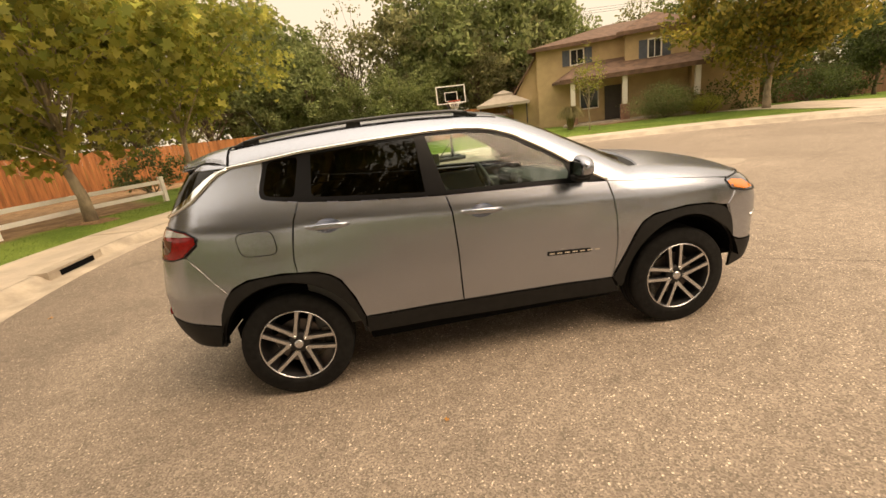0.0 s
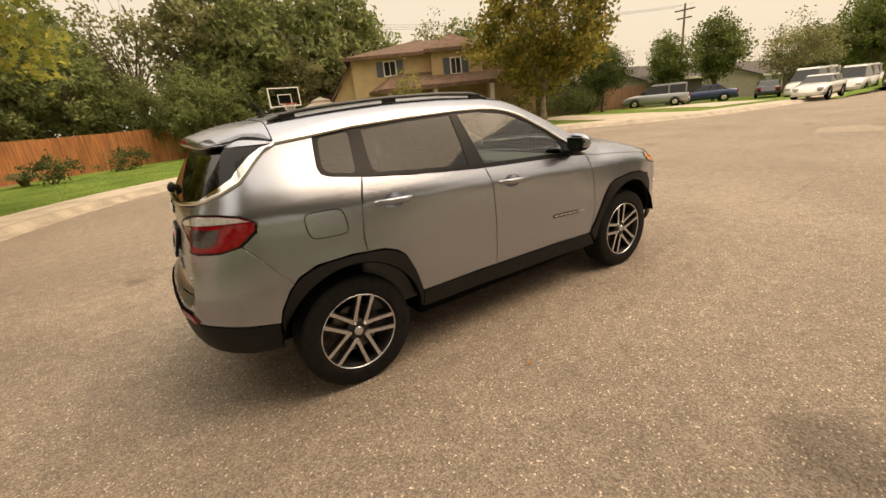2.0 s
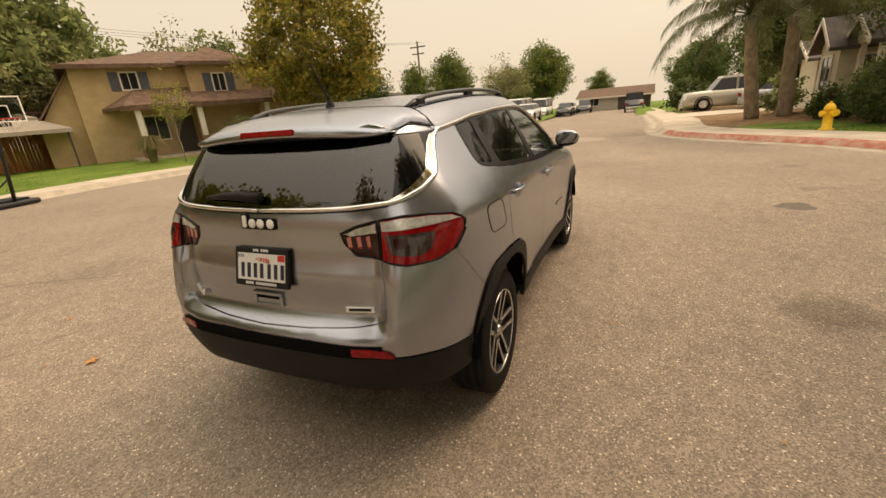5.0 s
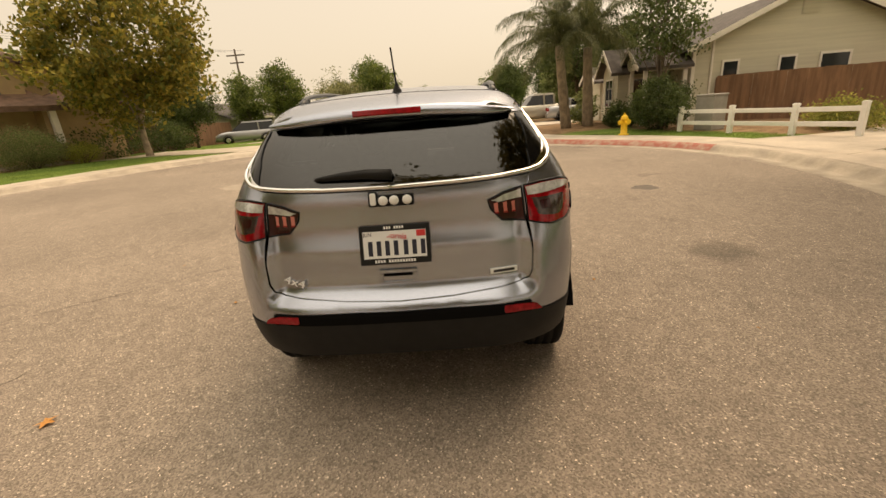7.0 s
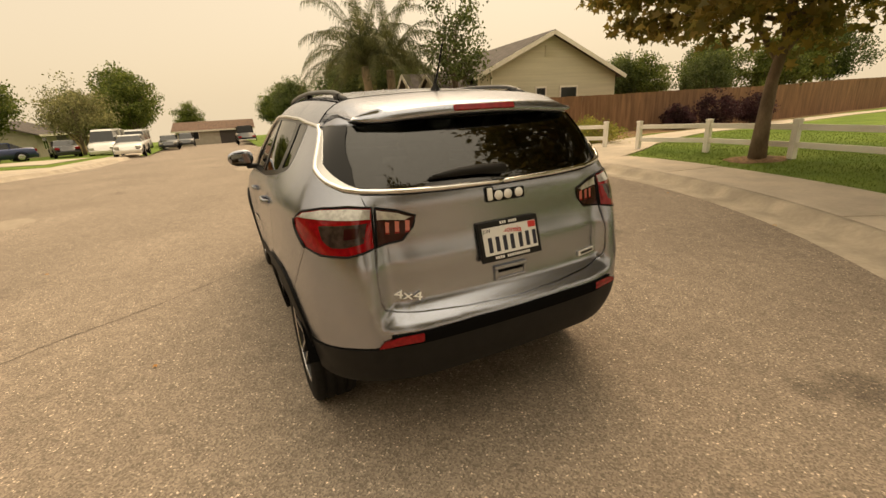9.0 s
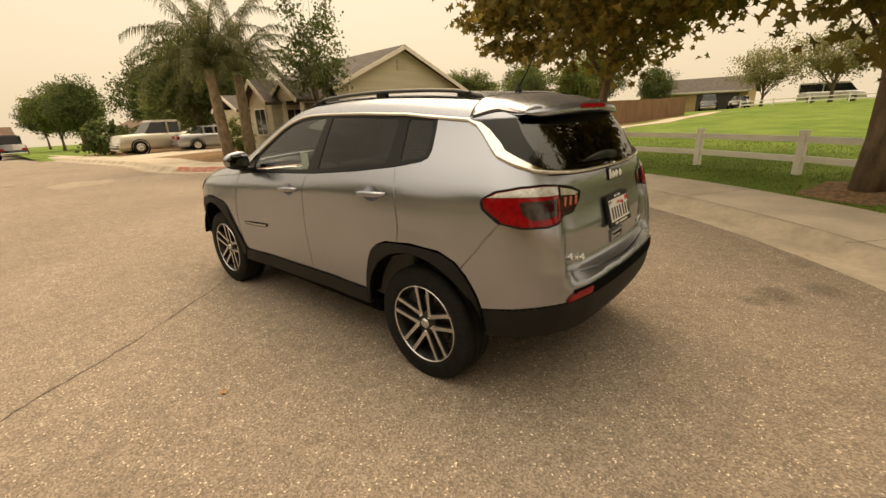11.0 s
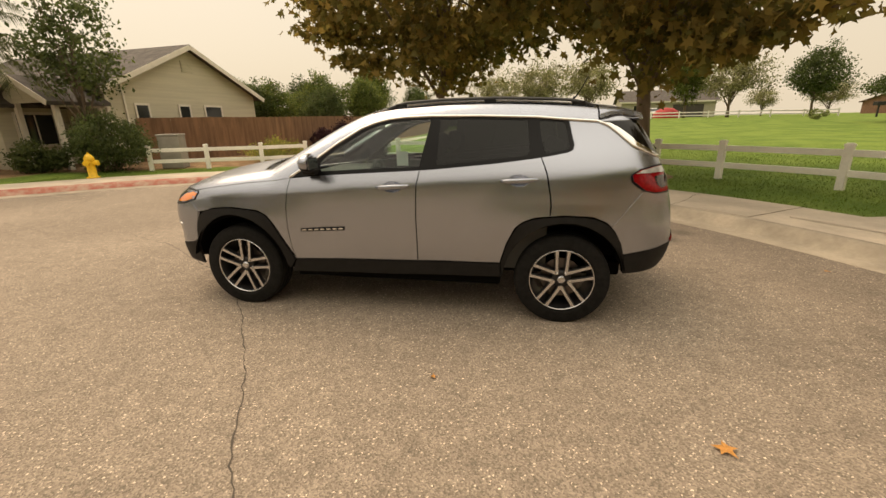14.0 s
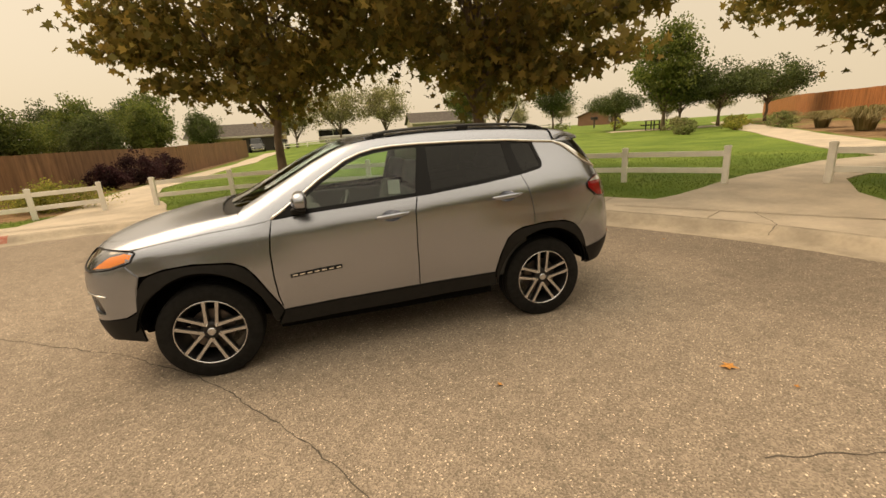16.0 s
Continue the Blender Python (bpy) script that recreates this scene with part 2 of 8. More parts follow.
def road_outline():
    """The edge of the asphalt, as seen from above, anticlockwise: street side, bulb, street side."""
    th = np.radians(np.linspace(46, 304, 110))
    r = bulb_radius(th)
    bulb = np.stack([C[0] + r * np.cos(th), C[1] + r * np.sin(th)], 1)
    north = [(x, 6.3 + 0.012 * (x - 19)) for x in (160, 120, 90, 70, 55, 45, 38, 32, 27, 23, 20)] + [(17.6, 6.75), (15.9, 7.7), (14.6, 9.1), (13.2, 10.5)]
    south = [(10.3, -3.65), (11.3, -2.75), (12.5, -2.1), (14, -1.75), (16, -1.85)] + [(x, -2.0 + 0.012 * (x - 18)) for x in (18, 21, 25, 30, 36, 44, 55, 70, 90, 120, 160)]
    pts = np.array([*north, *bulb, *south])
    for _ in range(2):                                  # rounds the corners into the street
        a, b = pts[:-1] * 0.75 + pts[1:] * 0.25, pts[:-1] * 0.25 + pts[1:] * 0.75
        pts = np.concatenate([pts[:1], np.stack([a, b], 1).reshape(-1, 2), pts[-1:]])
    return pts


def resample(pts, step):
    d = np.r_[0, np.cumsum(np.hypot(*np.diff(pts, axis=0).T))]
    s = np.linspace(0, d[-1], int(d[-1] / step) + 1)
    return np.stack([np.interp(s, d, pts[:, k]) for k in range(2)], 1)


EDGE = resample(road_outline(), 0.35)
TAN = np.gradient(EDGE, axis=0)
TAN /= np.hypot(*TAN.T)[:, None]
OUT = np.stack([TAN[:, 1], -TAN[:, 0]], 1)               # away from the road


def inside(poly, p):
    """Which points lie in a polygon."""
    p, poly = np.atleast_2d(p), np.asarray(poly)
    x, y, res = p[:, 0], p[:, 1], np.zeros(len(p), bool)
    for (x0, y0), (x1, y1) in zip(poly, np.roll(poly, -1, 0)):
        if y0 == y1:
            continue
        res ^= ((y0 > y) != (y1 > y)) & (x < (x1 - x0) * (y - y0) / (y1 - y0) + x0)
    return res


def edge_distance(p):
    """Distance from the asphalt's edge, negative on the road."""
    p = np.atleast_2d(np.asarray(p, float))
    near = EDGE[::3]
    out = np.empty(len(p))
    for k in range(0, len(p), 4000):
        out[k:k + 4000] = np.sqrt(((p[k:k + 4000, None] - near) ** 2).sum(-1).min(1))
    return np.where(inside(EDGE, p), -out, out)


def street_fall(x):
    """The street falls gently away along +x."""
    return -0.028 * np.maximum(0, np.asarray(x, float) - 17)


def terrain(p, d=None):
    """Height of the ground beyond the pavement."""
    p = np.atleast_2d(np.asarray(p, float))
    d = edge_distance(p) if d is None else d
    th = np.degrees(np.arctan2(p[:, 1] - C[1], p[:, 0] - C[0])) % 360
    park = smoothstep(125, 160, th) * (1 - smoothstep(262, 285, th))
    rise = np.clip(d - 1.9, 0, None)
    z = 0.14 + street_fall(p[:, 0]) + park * (0.10 * smoothstep(0, 1.6, rise) + 0.022 * np.clip(rise - 1.5, 0, 45))
    z += (1 - park) * 0.05 * smoothstep(0, 4, rise)
    z += 0.03 * np.sin(p[:, 0] * 0.7 + 1.3) * np.sin(p[:, 1] * 0.6) * smoothstep(1, 4, rise)
    return z


def height(x, y):
    return float(terrain([(x, y)])[0])


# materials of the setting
# x, y, radius, factor; the first two darken the asphalt over several metres
DARK_SPOTS = [(-5.2, 1.8, 3.0, 0.74), (-3.8, -3.6, 2.3, 0.80), (0.02, -2.82, 0.36, 0.62), (-2.85, -1.72, 0.20, 0.58), (-2.72, -1.48, 0.12, 0.66), (-3.15, -2.05, 0.16, 0.64), (-2.6, 2.8, 0.16, 0.72), (2.0, 3.4, 0.5, 0.85), (-0.6, 4.6, 0.6, 0.86)]


def asphalt_material():
    m = bpy.data.materials.new("worn_asphalt")
    m.use_nodes = True
    n, l = m.node_tree.nodes, m.node_tree.links
    b = n["Principled BSDF"]
    geo = n.new("ShaderNodeNewGeometry")

    def noise_tex(scale, detail=4, rough=0.6):
        t = n.new("ShaderNodeTexNoise")
        t.inputs["Scale"].default_value, t.inputs["Detail"].default_value, t.inputs["Roughness"].default_value = scale, detail, rough
        l.new(geo.outputs["Position"], t.inputs["Vector"])
        return t.outputs[0]

    def ramp(src, a, b2, lo, hi):
        r = n.new("ShaderNodeMapRange")
        r.inputs[1].default_value, r.inputs[2].default_value, r.inputs[3].default_value, r.inputs[4].default_value = a, b2, lo, hi
        l.new(src, r.inputs[0])
        return r.outputs[0]

    def mul(a, c):
        t = n.new("ShaderNodeMath")
        t.operation = "MULTIPLY"
        l.new(a, t.inputs[0])
        l.new(c, t.inputs[1])
        return t.outputs[0]
    vor = n.new("ShaderNodeTexVoronoi")
    vor.inputs["Scale"].default_value = 122
    l.new(geo.outputs["Position"], vor.inputs["Vector"])
    sep = n.new("ShaderNodeSeparateColor")
    l.new(vor.outputs["Color"], sep.inputs[0])
    stones = ramp(sep.outputs[0], 0.0, 1.0, 0.60, 1.32)
    bright = ramp(sep.outputs[1], 0.955, 0.985, 1.0, 2.4)   # pale chips in the mix
    big = ramp(noise_tex(0.35, 5), 0.3, 0.7, 0.84, 1.16)
    mid = ramp(noise_tex(7.0, 8, 0.7), 0.3, 0.7, 0.82, 1.18)
    stain = ramp(noise_tex(0.9, 3, 0.5), 0.66, 0.74, 1.0, 0.72)
    val = mul(mul(mul(stones, bright), mul(big, mid)), stain)
    for x, y, r, dark in DARK_SPOTS:                            # old drips and two broad darker patches, soft at the edge
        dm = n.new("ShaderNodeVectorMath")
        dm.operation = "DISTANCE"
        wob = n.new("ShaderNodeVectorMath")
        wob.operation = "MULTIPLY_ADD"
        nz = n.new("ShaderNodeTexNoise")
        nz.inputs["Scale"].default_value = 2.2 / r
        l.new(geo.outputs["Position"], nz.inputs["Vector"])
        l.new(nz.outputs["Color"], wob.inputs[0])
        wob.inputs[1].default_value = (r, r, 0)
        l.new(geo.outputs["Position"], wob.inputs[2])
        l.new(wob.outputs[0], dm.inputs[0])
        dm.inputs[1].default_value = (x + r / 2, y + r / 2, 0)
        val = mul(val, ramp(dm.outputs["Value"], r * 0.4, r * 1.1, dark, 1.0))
    hs = n.new("ShaderNodeHueSaturation")
    hs.inputs["Color"].default_value = (0.278, 0.226, 0.177, 1)
    l.new(val, hs.inputs["Value"])
    l.new(hs.outputs[0], b.inputs["Base Color"])
    b.inputs["Roughness"].default_value = 0.86
    b.inputs["Specular IOR Level"].default_value = 0.3
    bp = n.new("ShaderNodeBump")
    bp.inputs["Strength"].default_value, bp.inputs["Distance"].default_value = 0.7, 0.004
    l.new(vor.outputs["Distance"], bp.inputs["Height"])
    l.new(bp.outputs[0], b.inputs["Normal"])
    return m


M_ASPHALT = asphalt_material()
M_CONCRETE = mat("pale_concrete", (0.50, 0.425, 0.335), rough=0.85, var=0.14, scale=1.6, bump=0.002, bscale=120, rand=0.05)
M_CONCRETE2 = mat("gutter_concrete", (0.42, 0.355, 0.275), rough=0.85, var=0.20, scale=2.2, bump=0.002, bscale=120)
M_REDKERB = mat("worn_red_kerb_paint", (0.46, 0.13, 0.085), rough=0.75, var=0.2, scale=5, color2=(0.43, 0.30, 0.22), spread=(0.36, 0.66), bump=0.001, bscale=90)
M_VINYL = mat("white_vinyl_fence", (0.90, 0.87, 0.81), rough=0.45, var=0.05, scale=3)
M_WOODFENCE = mat("brown_fence_boards", (0.200, 0.108, 0.056), rough=0.8, var=0.25, scale=1.5, stretch=(6, 6, 0.6), bump=0.002, bscale=30, rand=0.10)
M_ORANGEFENCE = mat("orange_fence_boards", (0.44, 0.172, 0.058), rough=0.8, var=0.3, scale=1.5, stretch=(6, 6, 0.6), bump=0.002, bscale=30, rand=0.2)


def ground_material():
    m = bpy.data.materials.new("lawn_and_bare_soil")
    m.use_nodes = True
    n, l = m.node_tree.nodes, m.node_tree.links
    b = n["Principled BSDF"]
    geo, at = n.new("ShaderNodeNewGeometry"), n.new("ShaderNodeAttribute")
    at.attribute_name = "lawn"

    def two(c0, c1, scale, a=0.35, z=0.65):
        t, r, x = n.new("ShaderNodeTexNoise"), n.new("ShaderNodeMapRange"), n.new("ShaderNodeMix")
        t.inputs["Scale"].default_value, t.inputs["Detail"].default_value = scale, 8
        l.new(geo.outputs["Position"], t.inputs["Vector"])
        r.inputs[1].default_value, r.inputs[2].default_value = a, z
        l.new(t.outputs[0], r.inputs[0])
        x.data_type = "RGBA"
        x.inputs[6].default_value, x.inputs[7].default_value = (*c0, 1), (*c1, 1)
        l.new(r.outputs[0], x.inputs[0])
        return x.outputs[2]
    grass = two((0.105, 0.165, 0.026), (0.175, 0.240, 0.044), 0.8)
    soil = two((0.175, 0.105, 0.055), (0.310, 0.205, 0.115), 3.0)
    x = n.new("ShaderNodeMix")
    x.data_type = "RGBA"
    l.new(at.outputs["Fac"], x.inputs[0]), l.new(soil, x.inputs[6]), l.new(grass, x.inputs[7])
    fine = n.new("ShaderNodeTexNoise")
    fine.inputs["Scale"].default_value, fine.inputs["Detail"].default_value = 45, 6
    l.new(geo.outputs["Position"], fine.inputs["Vector"])
    r = n.new("ShaderNodeMapRange")
    r.inputs[1].default_value, r.inputs[2].default_value, r.inputs[3].default_value, r.inputs[4].default_value = 0.3, 0.7, 0.62, 1.38
    l.new(fine.outputs[0], r.inputs[0])
    hs = n.new("ShaderNodeHueSaturation")
    l.new(r.outputs[0], hs.inputs["Value"]), l.new(x.outputs[2], hs.inputs["Color"])
    l.new(hs.outputs[0], b.inputs["Base Color"])
    b.inputs["Roughness"].default_value = 0.95
    b.inputs["Specular IOR Level"].default_value = 0.15
    bp = n.new("ShaderNodeBump")
    bp.inputs["Strength"].default_value, bp.inputs["Distance"].default_value = 0.8, 0.015
    l.new(fine.outputs[0], bp.inputs["Height"]), l.new(bp.outputs[0], b.inputs["Normal"])
    return m


# bare or planted ground: everything else outside the pavement is lawn
def polar(r, deg):
    return (C[0] + r * math.cos(radians(deg)), C[1] + r * math.sin(radians(deg)))


BARE = [
    [(13.4, -6.8), (13.6, -5.0), (12.7, -4.1), (12.0, -3.2), (16.8, -1.6), (21.5, -2.6), (22.5, -4.2), (40, -4.2), (40, -40), (6.6, -40), (7.6, -22), (8.4, -14), (6.6, -9.6), (10.3, -7.9)],   # yard of the gabled house
    [polar(16.5, 147), polar(13.3, 150), polar(13.4, 160), polar(13.6, 178), polar(13.6, 196), polar(17, 196),
     polar(26, 178), polar(34, 165), polar(34, 116), polar(22.5, 118), polar(20.0, 131)],                                                       # mulch behind the fence
    [polar(30, 200), polar(22, 198), polar(17.5, 196), polar(17, 190), polar(45, 180), polar(60, 200), polar(52, 208)],      # planting by the far fence
    [(-16.6, -4.0), (-18.6, -6.7), (-22.4, -11.0), (-31, -20.8), (-42, -30), (-46, -29), (-38, -22), (-27.6, -9.9), (-20, 2), (-15.5, -1.5)],                # mulch bed along the far fence
    [(11.5, 19.2), (17.5, 17.0), (19.5, 20), (13, 25)],                                                                     # beds before the tan house
]


def lawn_share(p):
    s = np.ones(len(p))
    for poly in BARE:
        s[inside(poly, p)] = 0.0
    return s


def build_ground():
    g = np.concatenate([-np.geomspace(900, 26, 26), np.arange(-25, 45.01, 0.45), np.geomspace(46.5, 900, 26)])
    gx, gy = np.meshgrid(g, np.concatenate([-np.geomspace(900, 42, 26), np.arange(-41, 40.01, 0.45), np.geomspace(41, 900, 26)]))
    p = np.stack([gx.ravel(), gy.ravel()], 1)
    d = edge_distance(p)
    z = terrain(p, d)
    z = np.where(d < 1.2, -0.5, z)
    ny, nx = gx.shape
    idx = np.arange(nx * ny).reshape(ny, nx)
    faces = np.stack([idx[:-1, :-1], idx[:-1, 1:], idx[1:, 1:], idx[1:, :-1]], -1).reshape(-1, 4)
    keep = (d[faces] < 0.3).all(1)
    me = as_mesh("ground", np.c_[p, z], faces[~keep], ground_material())
    a = me.attributes.new("lawn", "FLOAT", "POINT")
    share = lawn_share(p)
    a.data.foreach_set("value", share.astype(np.float32))
    return tagged(put("ground", me), "mown lawn with bare soil and mulch beds", "ground", kind="structure")


build_ground()


def strip(name, profile, i0, i1, material, parent=None, skip=None, z_of=None):
    """A sheet swept along the road's edge: profile points are (outwards, up)."""
    vs, fs = [], []
    k = len(profile)
    for i in range(i0, i1 + 1):
        e, o = EDGE[i], OUT[i]
        f = float(street_fall(e[0]))
        for a, z in profile:
            vs.append((e[0] + o[0] * a, e[1] + o[1] * a, z + f))
    for i in range(i1 - i0):
        for j in range(k - 1):
            fs.append((i * k + j, (i + 1) * k + j, (i + 1) * k + j + 1, i * k + j + 1))
    me = as_mesh(name, vs, [f[::-1] for f in fs], material)
    return put(name, me, parent)


def build_road():
    """Asphalt: a sheet in the outline, on a fine grid so that it follows the street's fall."""
    from mathutils import geometry
    rim = resample(EDGE, 0.7)
    xs = np.concatenate([np.arange(-8, 40, 1.0), np.geomspace(41, 158, 14)])
    gx, gy = np.meshgrid(xs, np.arange(-8, 18, 1.0))
    p = np.stack([gx.ravel(), gy.ravel()], 1)
    p = p[edge_distance(p) < -0.35]
    pts = np.concatenate([rim, p])
    n = len(rim)
    v, _, f, *_ = geometry.delaunay_2d_cdt([Vector(q) for q in pts], [(k, (k + 1) % n) for k in range(n)], [], 0, 1e-5)
    v = np.array([tuple(q) for q in v])
    cen = v[np.array(f)].mean(1)
    f = np.array(f)[inside(EDGE, cen)]
    z = 0.004 + street_fall(v[:, 0])
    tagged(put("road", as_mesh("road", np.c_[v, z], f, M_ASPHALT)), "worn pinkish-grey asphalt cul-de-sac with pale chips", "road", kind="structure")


build_road()

# gutter and rolled kerb
N_EDGE = len(EDGE) - 1
GUTTER = [(-0.02, -0.06), (-0.02, 0.004), (0.30, -0.005), (0.36, 0.004), (0.42, 0.045), (0.47, 0.095), (0.53, 0.128), (0.60, 0.14), (0.60, -0.1)]
tagged(strip("kerb", GUTTER, 0, N_EDGE, M_CONCRETE2), "rolled concrete kerb and gutter, stained", "kerb", kind="structure")


def edge_index(x, y):
    return int(((EDGE - (x, y)) ** 2).sum(1).argmin())


# pavement, slab by slab
pavement = thing("pavement", (0, 0, 0), 0, "pale concrete pavement in slabs round the cul-de-sac", "pavement", kind="structure")
SLAB = 5
for i0 in range(0, N_EDGE - SLAB, SLAB):
    near = EDGE[i0][0] < 60
    if not near:
        continue
    e, o, t = EDGE[i0:i0 + SLAB + 1], OUT[i0:i0 + SLAB + 1], TAN[i0:i0 + SLAB + 1]
    vs, fs = [], []
    prof = [(0.605, -0.08), (0.605, 0.138), (0.617, 0.143), (1.25, 0.148), (1.913, 0.152), (1.925, 0.147), (1.925, -0.08)]
    tilt = random.uniform(-0.004, 0.004)
    for i in range(SLAB + 1):
        cut = 0.006 if i == 0 else (-0.006 if i == SLAB else 0)
        f = float(street_fall(e[i][0]))
        for a, z in prof:
            q = e[i] + o[i] * a + t[i] * cut
            vs.append((q[0], q[1], z + f + (tilt if z > 0.1 else 0)))
    k = len(prof)
    for i in range(SLAB):
        for j in range(k - 1):
            fs.append((i * k + j, i * k + j + 1, (i + 1) * k + j + 1, (i + 1) * k + j))
    fs += [tuple(range(k))[::-1], tuple(SLAB * k + j for j in range(k))]
    put("slab", as_mesh("slab", vs, fs, M_CONCRETE, smooth=False), pavement)

# ---- the car: one smooth hull, cut into panels ----
_crease = spline([-2.2, -1.7, -0.84, -0.23, 0.8, 1.3, 1.8, 2.2], [1.125, 1.12, 1.09, 1.05, 0.98, 0.955, 0.93, 0.92])
_inset = spline([-0.85, -0.75, -0.60, -0.45, -0.30, -0.20, -0.10, -0.03, 0.0, 0.03, 0.10, 0.2, 0.35, 0.5, 0.62],
                [0.078, 0.053, 0.029, 0.013, 0.0035, 0.001, 0.0025, 0.0065, 0.009, 0.016, 0.045, 0.092, 0.165, 0.245, 0.32])
_width = spline([-2.25, -2.0, -1.74, -1.5, -1.2, -0.8, 0.0, 0.8, 1.2, 1.5, 1.7, 1.95, 2.25],
                [0.70, 0.800, 0.862, 0.892, 0.907, 0.908, 0.905, 0.905, 0.900, 0.880, 0.842, 0.770, 0.60])
_top = spline([2.3, 2.15, 2.05, 1.95, 1.8, 1.6, 1.3, 1.17, 1.08, 0.92, 0.76, 0.52, 0.29, 0.12, -0.1, -0.4, -0.7, -1.0, -1.4, -1.75, -2.1],
              [0.80, 0.945, 1.01, 1.05, 1.095, 1.14, 1.185, 1.20, 1.235, 1.312, 1.392, 1.510, 1.600, 1.635, 1.655, 1.670, 1.672, 1.663, 1.632, 1.580, 1.51])
_rear = spline([0.25, 0.38, 0.45, 0.52, 0.62, 0.66, 0.70, 0.735, 0.77, 0.85, 0.93, 0.97, 1.05, 1.12, 1.17, 1.22, 1.30, 1.45, 1.55],
               [-2.00, -2.08, -2.13, -2.155, -2.168, -2.170, -2.160, -2.118, -2.091, -2.082, -2.079, -2.068, -2.052, -2.049, -2.045, -2.030, -1.985, -1.885, -1.81])
_corner = spline([0.25, 0.38, 0.45, 0.55, 0.65, 0.75, 0.85, 0.95, 1.05, 1.12, 1.17, 1.22, 1.30, 1.45, 1.55],
                 [-2.00, -2.08, -2.13, -2.175, -2.19, -2.19, -2.175, -2.155, -2.125, -2.100, -2.070, -2.035, -1.985, -1.885, -1.81])
_front = spline([0.2, 0.3, 0.4, 0.5, 0.62, 0.75, 0.88, 1.0, 1.1], [2.0, 2.09, 2.15, 2.175, 2.18, 2.20, 2.20, 2.15, 2.0])


def smax(a, b, k):
    h = np.clip(1 - np.abs(a - b) / k, 0, None)
    return np.maximum(a, b) + h * h * k / 4


def hull(p):
    """Below zero inside the car's skin."""
    x, y, z = p[..., 0], np.abs(p[..., 1]), p[..., 2]
    t = z - _crease(x)
    w = _width(x) - _inset(t)
    w = w - 0.06 * smoothstep(-0.35, -1.6, x) * smoothstep(0.03, 0.40, t)
    w = w + 0.030 * (np.exp(-((x - 1.318) / 0.36) ** 2) + np.exp(-((x + 1.318) / 0.36) ** 2)) * smoothstep(0.95, 0.7, z)
    for cx in (1.318, -1.318):                            # flares round the wheel arches
        r = np.sqrt((np.maximum(np.abs(x - cx) - 0.10, 0)) ** 2 + (z - 0.36) ** 2)
        w = w + 0.014 * smoothstep(0.82, 0.50, r)
    side = (y - w) * 0.95
    top = (z - (_top(x + 0.12 * (y / 0.7) ** 2 * np.where(x > 0, 1, 0.4)) - 0.095 * y * y)) * 0.85
    gate = 1 - smoothstep(0.54, 0.68, y)
    rear = (_rear(z) * gate + _corner(z) * (1 - gate) + 0.10 * y * y + 0.9 * np.clip(y - 0.42, 0, None) ** 2 - x)
    front = (x - (_front(z) - 0.225 * y * y - 0.12 * y ** 4)) * 0.9
    d = smax(side, top, 0.10)
    d = smax(d, rear, 0.11)
    return smax(d, front, 0.12)


def gradient(p):
    e = 2e-3
    g = np.stack([hull(p + e * a) - hull(p - e * a) for a in np.eye(3)], -1)
    return g / (np.linalg.norm(g, axis=-1, keepdims=True) + 1e-12)


def shoot(o, d, far=1.5):
    lo, hi = np.zeros(len(o)), np.full(len(o), far)
    for _ in range(42):
        mid = (lo + hi) / 2
        ins = hull(o + d * mid[:, None]) < 0
        lo, hi = np.where(ins, mid, lo), np.where(ins, hi, mid)
    return o + d * lo[:, None]


XR, XF, YC, ARC = -1.75, 1.55, 0.45, 0.55
U_REAR, U_FRONT = XR - ARC - YC, XF + ARC + YC            # the centre lines


def belt(uv):
    """Chart round the car: along it (u, metres) and up (z), on its left side; past the centre lines it runs on over the right side."""
    uv = np.asarray(uv, float)
    u, z = uv[:, 0].copy(), uv[:, 1]
    flip = (u < U_REAR) | (u > U_FRONT)
    u = np.where(u < U_REAR, 2 * U_REAR - u, np.where(u > U_FRONT, 2 * U_FRONT - u, u))
    ar = np.clip((XR - u) / ARC, 0, 1) * math.pi / 2
    af = np.clip((u - XF) / ARC, 0, 1) * math.pi / 2
    ox, oy = np.clip(u, XR, XF), np.full(len(u), YC)
    oy = np.where(u < XR - ARC, u - U_REAR, np.where(u > XF + ARC, U_FRONT - u, oy))
    d = np.stack([np.sin(af) - np.sin(ar), np.cos(ar) * np.cos(af), 0 * u], 1)
    d /= np.linalg.norm(d, axis=1)[:, None]
    p = shoot(np.stack([ox, oy, z], 1), d)
    n = gradient(p)
    s = np.where(flip, -1, 1)
    p[:, 1] *= s
    n[:, 1] *= s
    return p, n


def U(x, y, z):
    """Chart place of a point near the skin's rear or front."""
    y = abs(y)
    if XR <= x <= XF:
        return (x, z)
    if y <= YC:
        return (U_REAR + y, z) if x < 0 else (U_FRONT - y, z)
    if x < XR:
        return (XR - ARC * math.atan2(XR - x, y - YC) / (math.pi / 2), z)
    return (XF + ARC * math.atan2(x - XF, y - YC) / (math.pi / 2), z)


def lid(xy):
    """Chart of the top: straight down on to it."""
    xy = np.asarray(xy, float)
    o = np.c_[xy, np.full(len(xy), 0.75)]
    p = shoot(o, np.tile([0.0, 0, 1], (len(o), 1)))
    return p, gradient(p)


def dense(poly, step, closed=True):
    poly = [np.array(q, float) for q in poly]
    out = []
    for a, b in zip(poly, poly[1:] + poly[:1] if closed else poly[1:]):
        n = max(1, int(math.ceil(np.hypot(*(b - a)) / step)))
        out += [a + (b - a) * k / n for k in range(n)]
    if not closed:
        out.append(poly[-1])
    return np.array(out)


